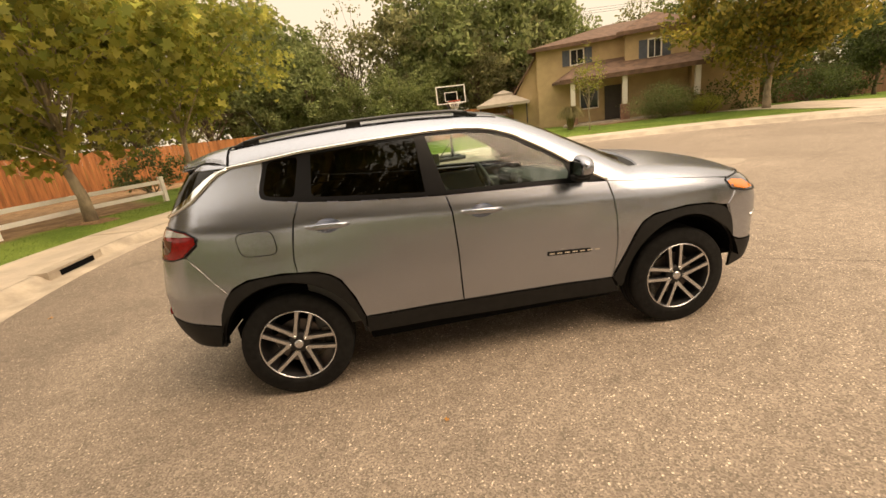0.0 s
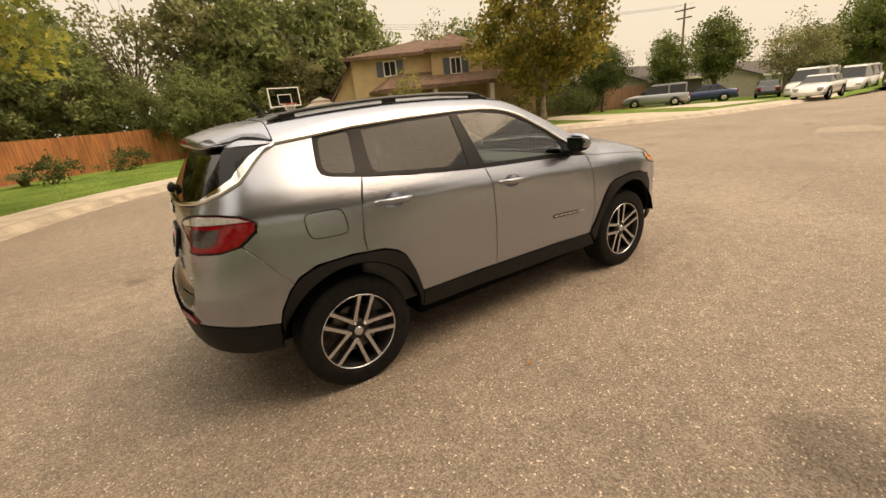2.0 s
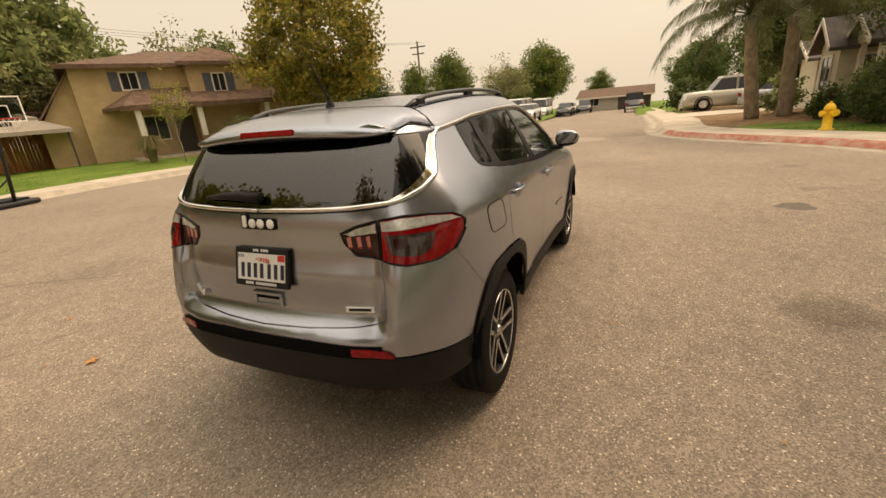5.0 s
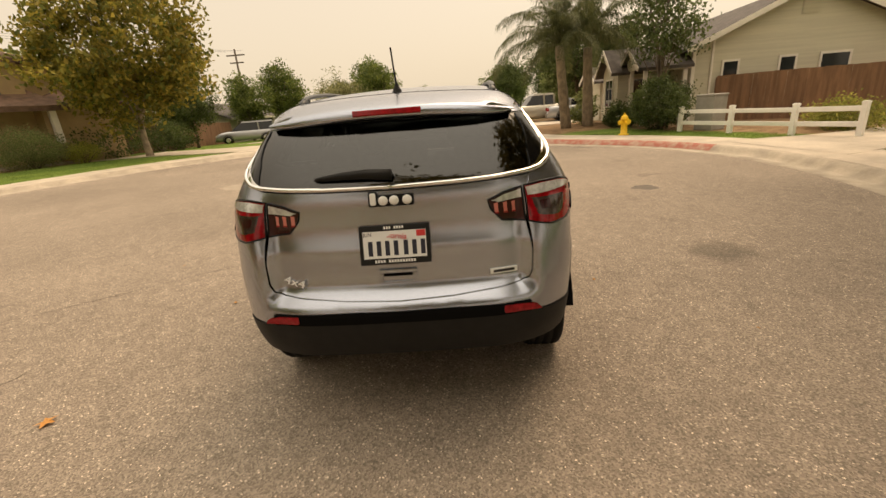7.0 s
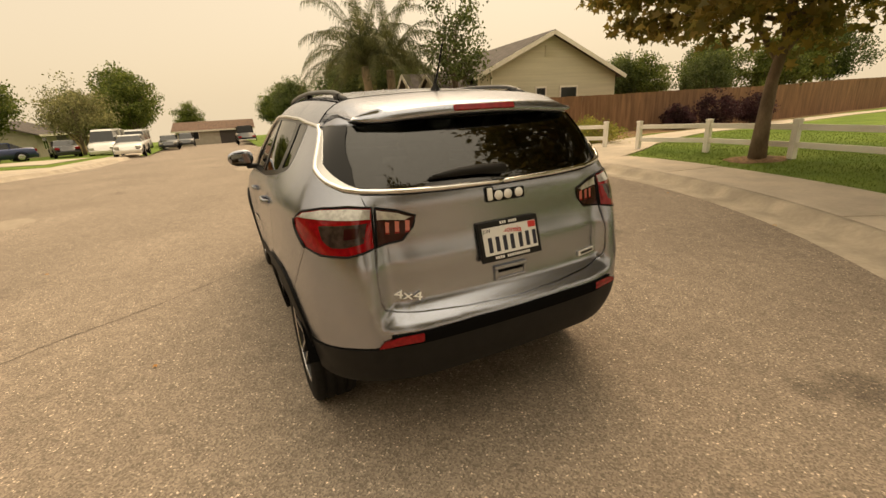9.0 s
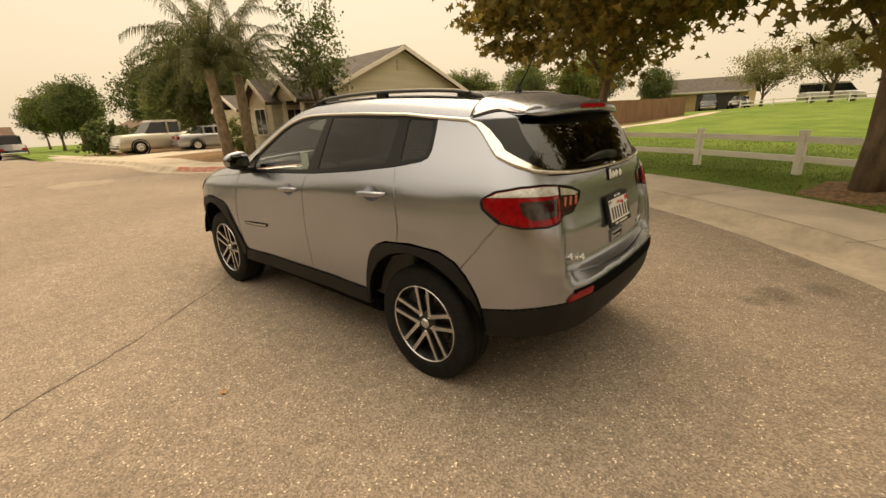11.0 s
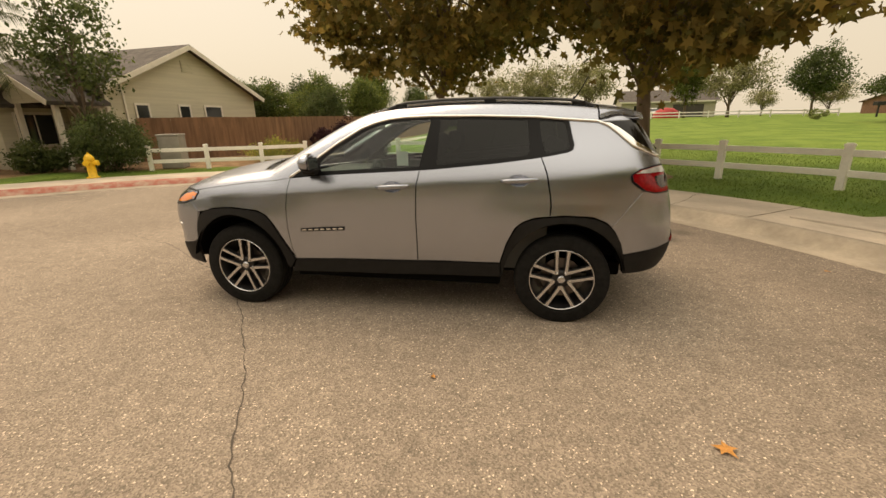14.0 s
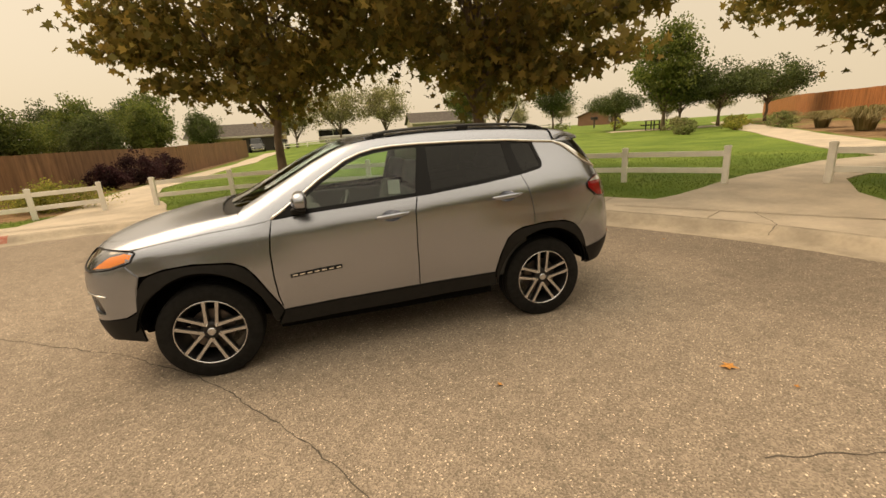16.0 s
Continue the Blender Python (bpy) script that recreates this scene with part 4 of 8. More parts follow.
def build_wheel():
    prof = [(0.232, 0.088), (0.240, 0.102), (0.262, 0.112), (0.268, 0.110), (0.300, 0.1135), (0.305, 0.111), (0.330, 0.108), (0.344, 0.098), (0.350, 0.082)]
    for y in (0.052, 0.0, -0.052):
        prof += [(0.3515, y + 0.010), (0.343, y + 0.006), (0.343, y - 0.006), (0.3515, y - 0.010)]
    prof += [(0.350, -0.082), (0.338, -0.105), (0.295, -0.112), (0.240, -0.10), (0.228, -0.085)]
    w = part("wheel", lathe(prof, 64), M_TYRE, car, "black tyre on a five-spoke alloy wheel", smooth=True)
    rim = part("rim", lathe([(0.240, 0.096), (0.239, 0.106), (0.233, 0.107), (0.230, 0.100)], 64), M_SATIN, w, "machined alloy rim edge", smooth=True)
    part("barrel", lathe([(0.231, 0.101), (0.224, 0.088), (0.215, 0.060), (0.205, 0.0), (0.205, -0.09)], 48), M_DARKALLOY, w, "dark inner wheel barrel", smooth=True)
    part("brake_disc", lathe([(0.02, 0.022), (0.150, 0.022), (0.150, 0.005), (0.02, 0.005)], 40), mat("brake_steel", (0.16, 0.14, 0.13), rough=0.4, metal=0.9), w, "steel brake disc")
    part("wheel_hub", lathe([(0.0005, 0.080), (0.040, 0.080), (0.066, 0.074), (0.074, 0.064), (0.074, 0.02)], 30), M_DARKALLOY, w, smooth=True)
    # a spoke: bright machined face, dark flanks
    vs, fs, mi = [], [], []
    for r, hw, y in ((0.045, 0.0135, 0.078), (0.10, 0.0105, 0.086), (0.17, 0.0098, 0.094), (0.231, 0.0125, 0.101)):
        vs += [(r, y, -hw), (r, y, hw), (r, y - 0.004, hw + 0.004), (r, y - 0.038, hw + 0.007), (r, y - 0.038, -hw - 0.007), (r, y - 0.004, -hw - 0.004)]
    for k in range(3):
        for j in range(6):
            fs.append((6 * k + j, 6 * k + (j + 1) % 6, 6 * k + 6 + (j + 1) % 6, 6 * k + 6 + j))
            mi.append(0 if j == 0 else 1)
    fs += [tuple(range(6))[::-1], tuple(range(18, 24))]
    mi += [1, 1]
    me = as_mesh("spoke", vs, fs, [M_SATIN, M_DARKALLOY], smooth=False)
    me.polygons.foreach_set("material_index", mi)
    bmn = bmesh.new()
    bmn.from_mesh(me)
    bmesh.ops.recalc_face_normals(bmn, faces=bmn.faces)
    bmn.to_mesh(me)
    bmn.free()
    for k in range(5):
        a = 90 + 72 * k
        for s in (-1, 1):
            # the two spokes of a pair run side by side
            m = Matrix.Rotation(-radians(a), 4, "Y") @ Matrix.Translation((0.0, 0.0, s * 0.031)) @ Matrix.Rotation(-s * radians(3.0), 4, "Y")
            put("spoke", me, w, m=m)
    part("hub_cap", lathe([(0.0005, 0.094), (0.020, 0.094), (0.028, 0.091), (0.031, 0.082)], 24), M_SATIN, w, "bright hub cap", smooth=True)
    nut = None
    for k in range(5):
        a = radians(90 + 36 + 72 * k)
        m = Matrix.Translation((0.054 * math.cos(a), 0, 0.054 * math.sin(a)))
        if nut is None:
            nut = part("lug_nut", lathe([(0.0005, 0.090), (0.007, 0.090), (0.0105, 0.084), (0.0105, 0.070)], 6), M_CHROME, w, m=m)
        else:
            put("lug_nut", nut.data, w, m=m)
    return w


wheel = build_wheel()
for k, (sx, sy) in enumerate(((1.318, 1), (-1.318, 1), (1.318, -1), (-1.318, -1))):
    m = Matrix.Translation((sx, sy * 0.768, 0.347)) @ Matrix.Rotation(0 if sy > 0 else math.pi, 4, "Z") @ Matrix.Rotation(radians((-8, 0, 7, -20)[k]), 4, "Y")
    if k == 0:
        wheel.matrix_local = m
    else:
        copy_thing(wheel, m)

# door handles
for doors, x0, z0, rise in ((door_f, -0.045, 1.043, 0.008), (door_r, -0.98, 1.096, 0.006)):
    for s, d in zip((1, -1), doors):
        q, nq = belt([(x0, z0)])
        base = Vector((q[0][0], q[0][1] * s, q[0][2]))
        vs, fs = [], []
        for k in range(13):
            t = -1 + k / 6
            h = 0.0185 * (1 - 0.45 * abs(t) ** 3)
            o = 0.034 * (1 - t ** 4) + 0.004
            for a in range(8):
                b = 2 * math.pi * a / 8
                vs.append((base.x + 0.128 * t, base.y + s * (o - 0.006 + 0.011 * math.cos(b)), base.z + h * math.sin(b) - rise * t))
        for k in range(12):
            for a in range(8):
                fs.append((k * 8 + a, k * 8 + (a + 1) % 8, k * 8 + 8 + (a + 1) % 8, k * 8 + 8 + a))
        fs += [tuple(range(8)), tuple(range(96, 104))]
        put("handle", as_mesh("handle", vs, fs if s < 0 else [f[::-1] for f in fs], M_PAINT), d, "silver door handle")
        cup = [(x0 + 0.075 * math.cos(a), z0 + 0.045 * math.sin(a) * (1.0 if math.sin(a) < 0 else 0.9)) for a in np.linspace(0, 2 * math.pi, 25)[:-1]]
        P, F, Nn = patch(belt, cup, step=0.02, offset=0.0, thick=0, gap=0)
        r = np.hypot((P[:, 0] - x0) / 0.075, (P[:, 2] - z0) / 0.045)
        P = P + Nn * 0.0015
        Nn = Nn + np.stack([(P[:, 0] - x0) * -9, 0 * r, (P[:, 2] - z0) * -14], 1)      # dished
        Nn /= np.linalg.norm(Nn, axis=1)[:, None]
        if s < 0:
            P, F, Nn = mirror((P, F, Nn))
        put("handle_cup", as_mesh("handle_cup", P, F, M_PAINT, Nn), d, "dished cup behind the handle")

# fuel flap, on the right side
P, F, Nn = mirror(patch(belt, FUEL, step=0.03, offset=0.001, thick=0.003, gap=0.002))
put("fuel_flap", as_mesh("fuel_flap", P, F, M_PAINT, Nn), car)
pts, nn = belt(dense(FUEL, 0.015))
vs, fs = tube_arrays([Vector((p[0], -p[1], p[2])) for p in [*pts, pts[0]]], 0.0028, 5)
put("flap_gap", as_mesh("flap_gap", vs, fs, M_VOID), car, "dark gap round the fuel flap")
# bright hairline where bumper and wing meet
ribbon("bumper_joint", belt, BUMP_LINE, 0.0014, M_SATIN, car, both=True, lift=0.001)

# mirrors
for s in (1, -1):
    vs, fs = [], []
    nu, nv = 20, 12
    for i in range(nv + 1):
        ph = -math.pi / 2 + math.pi * i / nv
        for k in range(nu):
            a = 2 * math.pi * k / nu
            cx, cy, cz = math.cos(ph) * math.cos(a), math.cos(ph) * math.sin(a), math.sin(ph)
            e = lambda v, p: math.copysign(abs(v) ** p, v)   # noqa: E731
            x = 0.072 * e(cx, 0.85)
            x = x * (1.0 if x > 0 else 0.45)
            yy = 0.103 * e(cy, 0.8)
            vs.append((0.575 + x - 0.25 * (yy + 0.0) * 0.3, s * (0.955 + yy), 1.222 + 0.070 * e(cz, 0.82) * (1 - 0.15 * (yy / 0.103))))
    for i in range(nv):
        for k in range(nu):
            fs.append((i * nu + k, i * nu + (k + 1) % nu, (i + 1) * nu + (k + 1) % nu, (i + 1) * nu + k))
    me = as_mesh("door_mirror", vs, fs, [M_PAINT, M_BLACK, M_GLOSSBLACK])
    zc = [me.vertices[p.vertices[0]].co for p in me.polygons]
    me.polygons.foreach_set("material_index", [1 if q.z < 1.176 else (2 if q.x < 0.548 else 0) for q in zc])
    mm = put("door_mirror", me, car, "silver-capped door mirror with black base")
    bm = bmesh.new()
    box(bm, 0.56, 0.66, min(s * 0.80, s * 0.92), max(s * 0.80, s * 0.92), 1.128, 1.165, 0.012)
    part("mirror_arm", bm, M_BLACK, mm)
    bm = bmesh.new()
    box(bm, 0.540, 0.544, min(s * 0.880, s * 1.030), max(s * 0.880, s * 1.030), 1.180, 1.262, 0.002)
    part("mirror_glass", bm, mat("mirror_silver", (0.30, 0.31, 0.32), rough=0.03, metal=1.0), mm, "mirror glass")
    # black corner piece in the window, at the mirror's foot
    P, F, Nn = patch(belt, [(0.79, 1.108), (0.56, 1.126), (0.575, 1.225), (0.62, 1.215), (0.72, 1.15)], step=0.03, offset=0.001, thick=0.004, gap=0)
    if s < 0:
        P, F, Nn = mirror((P, F, Nn))
    put("mirror_foot", as_mesh("mirror_foot", P, F, M_GLOSSBLACK, Nn), mm)

# roof rails
for s in (1, -1):
    xs = np.linspace(0.06, -1.50, 30)
    pts, _ = lid(np.stack([xs, 0.545 - 0.025 * ((xs + 0.6) / 0.8) ** 2], 1))
    t = np.linspace(0, 1, 30)
    up = 0.026 * np.clip(np.minimum(t / 0.10, (1 - t) / 0.09), 0, 1) ** 0.7
    vs, fs = [], []
    for p, u in zip(pts, up):
        for dy, dz in ((-0.014, 0.004), (-0.016, -0.012), (0.016, -0.012), (0.014, 0.004), (0.0, 0.010)):
            vs.append((p[0], s * (p[1] + dy), p[2] + u + dz))
    for k in range(29):
        for j in range(5):
            fs.append((5 * k + j, 5 * k + (j + 1) % 5, 5 * k + 5 + (j + 1) % 5, 5 * k + 5 + j))
    fs += [tuple(range(5)), tuple(range(145, 150))]
    rail = put("roof_rail", as_mesh("roof_rail", vs, fs, mat("satin_black_rail", (0.03, 0.03, 0.03), rough=0.35)), car, "black roof rail")
    for k in (2, 15, 27):
        bm = bmesh.new()
        p, u = pts[k], up[k]
        box(bm, p[0] - 0.045, p[0] + 0.045, s * p[1] - 0.015, s * p[1] + 0.015, p[2] - 0.01, p[2] + max(u, 0.01), 0.004)
        part("rail_foot", bm, M_BLACK, rail)
    # roof joint groove
    gx = np.linspace(0.18, -1.515, 24)
    gp, gn = lid(np.stack([gx, 0.545 - 0.02 * ((gx + 0.6) / 0.8) ** 2 + 0.03], 1))
    vs, fs = tube_arrays([Vector((p[0], s * p[1], p[2])) for p in gp], 0.003, 5)
    put("roof_groove", as_mesh("roof_groove", vs, fs, M_VOID), car)

# aerial
ant = part("aerial", lathe([(0.0005, 1.70), (0.012, 1.665), (0.026, 1.640), (0.034, 1.60)], 16, axis="z"), M_BLACK, car, "black whip aerial on the roof", smooth=True)
ant.location = (-1.41, 0.0, -0.005)
tube("mast", [(0, 0, 1.665), (-0.05, 0, 1.74), (-0.105, 0, 1.845)], [0.006, 0.0045, 0.0045], M_BLACK, ant)

# spoiler over the rear window, carrying the roof's line on
vs, fs = [], []
QS = np.linspace(-1, 1, 37)
SX = np.array([-1.525, -1.56, -1.60, -1.66, -1.72, -1.78, -1.84])
g0, _ = belt([(-1.525, 1.4875), (-1.66, 1.4895), (-1.75, 1.492)])
edge_y = spline([-1.95, -1.84, -1.75, -1.66, -1.525], [0.555, 0.572, min(g0[2][1], 0.585), min(g0[1][1], 0.60) + 0.002, g0[0][1] + 0.002])
z_a, _ = lid(np.stack([np.full(37, -1.525), QS * float(edge_y(-1.525)) * 0.985], 1))
for k, q in enumerate(QS):
    tip = -1.905 + 0.05 * q * q + 0.05 * q ** 8
    z_end = 1.556 - 0.030 * q * q - 0.016 * q ** 6
    row = []
    for x in [*SX, tip + 0.035]:
        x = max(x, tip + 0.035)
        s = (x + 1.525) / (tip + 0.035 + 1.525)
        row.append((x, q * float(edge_y(x)), z_a[k][2] + (z_end - z_a[k][2]) * s + 0.013 * math.sin(math.pi * s) * (1 - 0.6 * q ** 4) + 0.003))
    under, _ = lid([(r[0], r[1] * 0.99) for r in row])
    row = [(x, y, max(z, u[2] + 0.004)) for (x, y, z), u in zip(row, under)]
    zt = row[-1][2]
    yt = row[-1][1]
    lip = 1 - 0.8 * abs(q) ** 9
    row += [(tip + 0.012, yt, zt - 0.010 * lip), (tip, yt, zt - 0.040 * lip), (tip + 0.006, yt, zt - 0.050 * lip), (tip + 0.045, yt, zt - 0.056 * lip), (-1.74, yt, zt - 0.045 * lip), (-1.62, yt, zt - 0.025 * lip)]
    vs += row
M = len(vs) // 37
for k in range(36):
    for j in range(M - 1):
        fs.append((M * k + j, M * k + j + 1, M * k + M + 1 + j, M * k + M + j))
n_skin = len(fs)
fs += [tuple(range(M)), tuple(36 * M + k for k in range(M))[::-1]]
me = as_mesh("spoiler", vs, fs, [M_PAINT, M_GLOSSBLACK])
me.polygons.foreach_set("material_index", [(1 if (k % (M - 1)) >= 10 else 0) if k < n_skin else 0 for k in range(len(me.polygons))])
spoiler = put("spoiler", me, car, "silver roof spoiler")
tube("seam", [Vector((-1.528, v[1], v[2] - 0.001)) for v in vs[0::M]], 0.003, M_VOID, spoiler, "dark joint to the roof", n=5)
zt = vs[18 * M + 7][2]
lb = Matrix.Translation((-1.900, 0, zt - 0.025)) @ Matrix.Rotation(radians(22), 4, "Y")
part("brake_light", boxes((-0.004, 0.02, -0.155, 0.155, -0.0135, 0.0135, lb), bevel=0.004), M_RED, spoiler, "red high-level brake light")

# rear lamps
panel("tail_lamp", belt, LAMP, M_RED, car, both=True, offset=0.003, label="red rear lamp lens")
panel("lamp_centre", belt, rounded([U(-1.875, 0.757, 1.122), U(-2.03, 0.622, 1.128), U(-2.03, 0.626, 1.050), U(-1.985, 0.70, 1.030), U(-1.94, 0.735, 1.028), U(-1.90, 0.752, 1.055)], 0.02), M_SMOKED, car, both=True, offset=0.005, thick=0.003, label="smoked grey lamp centre")
panel("lamp_element", belt, rounded([U(-1.965, 0.695, 1.112), U(-2.01, 0.652, 1.114), U(-2.01, 0.655, 1.066), U(-1.97, 0.70, 1.060)], 0.012), M_DARKRED, car, both=True, offset=0.007, thick=0.003)
panel("lamp_element", belt, [U(-2.022, 0.640, 1.122), U(-2.034, 0.620, 1.122), U(-2.034, 0.622, 1.040), U(-2.015, 0.650, 1.036)], M_RED, car, both=True, offset=0.007, thick=0.003)
panel("lamp_band", belt, [(-1.752, 1.134), (-1.80, 1.163), U(-1.88, 0.75, 1.179), U(-1.97, 0.69, 1.183), U(-2.03, 0.618, 1.174), U(-2.03, 0.622, 1.130), U(-1.90, 0.74, 1.134)], M_LENS, car, both=True, offset=0.006, thick=0.004, label="clear upper lamp band")
for o in (LAMP_IN, mir(LAMP_IN)):
    panel("inner_lamp", belt, o, M_DARKRED, car, offset=0.002, label="smoked red inner rear lamp")
IN_BAND = [U(-2.04, 0.603, 1.170), U(-2.04, 0.5, 1.153), U(-2.04, 0.435, 1.128), U(-2.04, 0.47, 1.112), U(-2.04, 0.603, 1.124)]
panel("lamp_band", belt, IN_BAND, M_LENS, car, both=True, offset=0.005, thick=0.004, label="clear upper lamp band")
for yy in (0.46, 0.505, 0.55):
    panel("lamp_element", belt, [U(-2.04, yy + 0.014, 1.12), U(-2.04, yy - 0.012, 1.116), U(-2.04, yy - 0.008, 1.062), U(-2.04, yy + 0.018, 1.062)], mat("pink_lamp_element", (0.55, 0.16, 0.13), rough=0.2, coat=1.0), car, both=True, offset=0.004, thick=0.003)
    panel("lamp_element", belt, [U(-2.04, yy + 0.016, 1.078), U(-2.04, yy - 0.010, 1.076), U(-2.04, yy - 0.008, 1.062), U(-2.04, yy + 0.018, 1.062)], M_RED, car, both=True, offset=0.006, thick=0.003)
ribbon("lamp_edge", belt, LAMP + LAMP[:1], 0.0042, M_GLOSSBLACK, car, both=True, lift=0.002)
ribbon("lamp_edge", belt, LAMP[-2:] + LAMP[:1], 0.0085, M_GLOSSBLACK, car, both=True, lift=0.003)
ribbon("lamp_edge", belt, LAMP_IN + LAMP_IN[:1], 0.0042, M_GLOSSBLACK, car, both=True, lift=0.002)
REFL = rounded([U(-2.1, 0.665, 0.618), U(-2.1, 0.635, 0.652), U(-2.1, 0.57, 0.667), U(-2.1, 0.465, 0.672), U(-2.1, 0.465, 0.626)], 0.012)
panel("reflector", belt, REFL, M_RED, car, both=True, offset=0.0125, thick=0.012, label="red rear reflector")
REC = [U(-2.1, 0.60, 0.676), U(-2.1, 0.2, 0.684), U(-2.1, 0.0, 0.682), U(-2.1, 0.0, 0.620), U(-2.1, 0.2, 0.618), U(-2.1, 0.60, 0.615)]
panel("bumper_recess", belt, REC[:3] + mir(REC[:2])[::-1] + mir(REC[4:]) [::-1] + REC[3:], M_VOID, car, offset=0.009, thick=0.004)

# tailgate fittings
def on_gate(y, z, lift=0.0):
    p, nn = belt([U(-2.06, abs(y), z)])
    q, n0 = p[0] + nn[0] * lift, nn[0]
    return Vector((q[0], q[1] if y >= 0 else -q[1], q[2]))


def gate_frame(y, z, lift=0.004, lean=None):
    """A pose on the tailgate: x to the car's right as seen from behind, y up, z out of the panel."""
    a, b = on_gate(y, z - 0.03), on_gate(y, z + 0.03)
    up = (b - a).normalized()
    right = Vector((0, -1, 0))
    if y:
        right = (on_gate(y - 0.05, z) - on_gate(y + 0.05, z)).normalized()
    out = right.cross(up).normalized()
    up = out.cross(right)
    m = Matrix((right, up, out)).transposed().to_4x4()
    return Matrix.Translation(on_gate(y, z) + out * lift) @ m


pf = gate_frame(0, 0.965, 0.016)
plate = part("number_plate", boxes((-0.160, 0.160, -0.088, 0.088, -0.012, 0.006), bevel=0.004), M_BLACK, car, "white number plate in a black dealer frame", m=pf)
part("plate_face", boxes((-0.142, 0.142, -0.060, 0.062, 0.005, 0.0075)), M_PLATE, plate)
for k in range(7):
    x = -0.122 + k * 0.0385 + (0.006 if k > 3 else 0)
    part("plate_mark", boxes((x + 0.002, x + 0.022, -0.048, 0.018, 0.0075, 0.0085), bevel=0.0), M_INK, plate, "dark plate character")
M_PLATERED = mat("plate_red", (0.55, 0.03, 0.03), rough=0.5)
part("plate_sticker", boxes((0.100, 0.140, 0.032, 0.060, 0.0075, 0.0086)), M_PLATERED, plate, "red year sticker")
for y, n, w in ((0.0765, 8, 0.0115), (-0.0735, 15, 0.0125)):
    for k in range(n):                                    # dealer's lines on the frame, as plain bars
        if (n, k) not in ((8, 3), (15, 4)):
            x = (k - n / 2) * w
            part("frame_mark", boxes((x, x + w * 0.72, y - 0.006, y + 0.006, 0.006, 0.0072)), M_PLATE, plate)

# maker's badge as plain bright shapes, edged black
jf = gate_frame(0.0, 1.165, 0.003) @ Matrix.Translation((0.014, 0, 0)) @ Matrix.Diagonal((1.32, 1.28, 1.0, 1.0))
emblem = part("emblem", boxes((-0.088, -0.056, -0.022, 0.031, -0.004, 0.003), (-0.058, 0.066, -0.022, 0.018, -0.004, 0.003), bevel=0.006), M_GLOSSBLACK, car, "chrome maker's emblem on a dark ground", m=jf)
part("emblem_shape", boxes((-0.082, -0.062, -0.017, 0.026, 0.0, 0.008), bevel=0.005), M_BRIGHT, emblem)
for x in (-0.038, -0.001, 0.043):                         # three rounded shapes
    part("emblem_shape", lathe([(0.0005, 0.010), (0.008, 0.009), (0.013, 0.007), (0.0165, 0.004), (0.0165, 0.0)], 20, axis="z"), M_BRIGHT, emblem, smooth=True, m=Matrix.Translation((x, -0.002, 0)))
bf = gate_frame(-0.485, 0.805, 0.003)
badge = part("badge", boxes((-0.065, 0.065, -0.013, 0.013, -0.003, 0.004), bevel=0.003), M_BRIGHT, car, "small chrome trim badge", m=bf)
part("badge_line", boxes((-0.050, 0.050, -0.006, 0.006, 0.004, 0.0055)), M_DARKALLOY, badge)


def lettering(text, size, m, material, parent, name, label=""):
    cu = bpy.data.curves.new(name, "FONT")
    cu.body, cu.size, cu.extrude, cu.align_x, cu.align_y = text, size, 0.0025, "CENTER", "CENTER"
    tmp = bpy.data.objects.new(name, cu)
    me = bpy.data.meshes.new_from_object(tmp)
    bpy.data.objects.remove(tmp)
    me.materials.clear()
    me.materials.append(material)
    return put(name, me, parent, label, m)


lettering("California", 0.036, pf @ Matrix.Translation((-0.012, 0.041, 0.0075)) @ Matrix(((1, 0.25, 0, 0), (0, 1, 0, 0), (0, 0, 0.4, 0), (0, 0, 0, 1))), M_PLATERED, car, "plate_script", "red state name on the plate")
lettering("JUN", 0.022, pf @ Matrix.Translation((-0.121, 0.048, 0.0075)) @ Matrix.Diagonal((1, 1, 0.4, 1)), M_INK, car, "plate_month", "dark month sticker on the plate")
shear = Matrix(((1.75, 0.40, 0, 0), (0, 1, 0, 0), (0, 0, 1, 0), (0, 0, 0, 1)))
lettering("4x4", 0.046, gate_frame(0.495, 0.805, 0.008) @ shear, M_BRIGHT, car, "lettering", "chrome 4x4 lettering")

# tailgate grip
gf = gate_frame(0.0, 0.822, 0.004)
grip = part("tailgate_grip", boxes((-0.088, 0.088, 0.012, 0.030, -0.006, 0.012), (-0.088, -0.070, -0.032, 0.012, -0.006, 0.008), (0.070, 0.088, -0.032, 0.012, -0.006, 0.008), (-0.088, 0.088, -0.038, -0.026, -0.006, 0.008), bevel=0.004), M_PAINT, car, "tailgate grip with a dark slot", m=gf)
part("grip_cup", boxes((-0.071, 0.071, -0.028, 0.012, -0.005, 0.001)), M_PAINT, grip)
part("grip_slot", boxes((-0.066, 0.066, -0.004, 0.012, -0.004, 0.003)), M_VOID, grip)

# rear wiper, lying on the glass
wp = [on_gate(y, z, 0.02) for y, z in ((-0.01, 1.262), (0.10, 1.270), (0.22, 1.268), (0.33, 1.262))]
wiper = tube("rear_wiper", wp, [0.024, 0.022, 0.016, 0.006], M_BLACK, car, "black rear wiper", n=8)
tube("wiper_blade", [on_gate(y, 1.262, 0.006) for y in (-0.02, 0.1, 0.2, 0.34)], 0.006, M_BLACK, wiper)

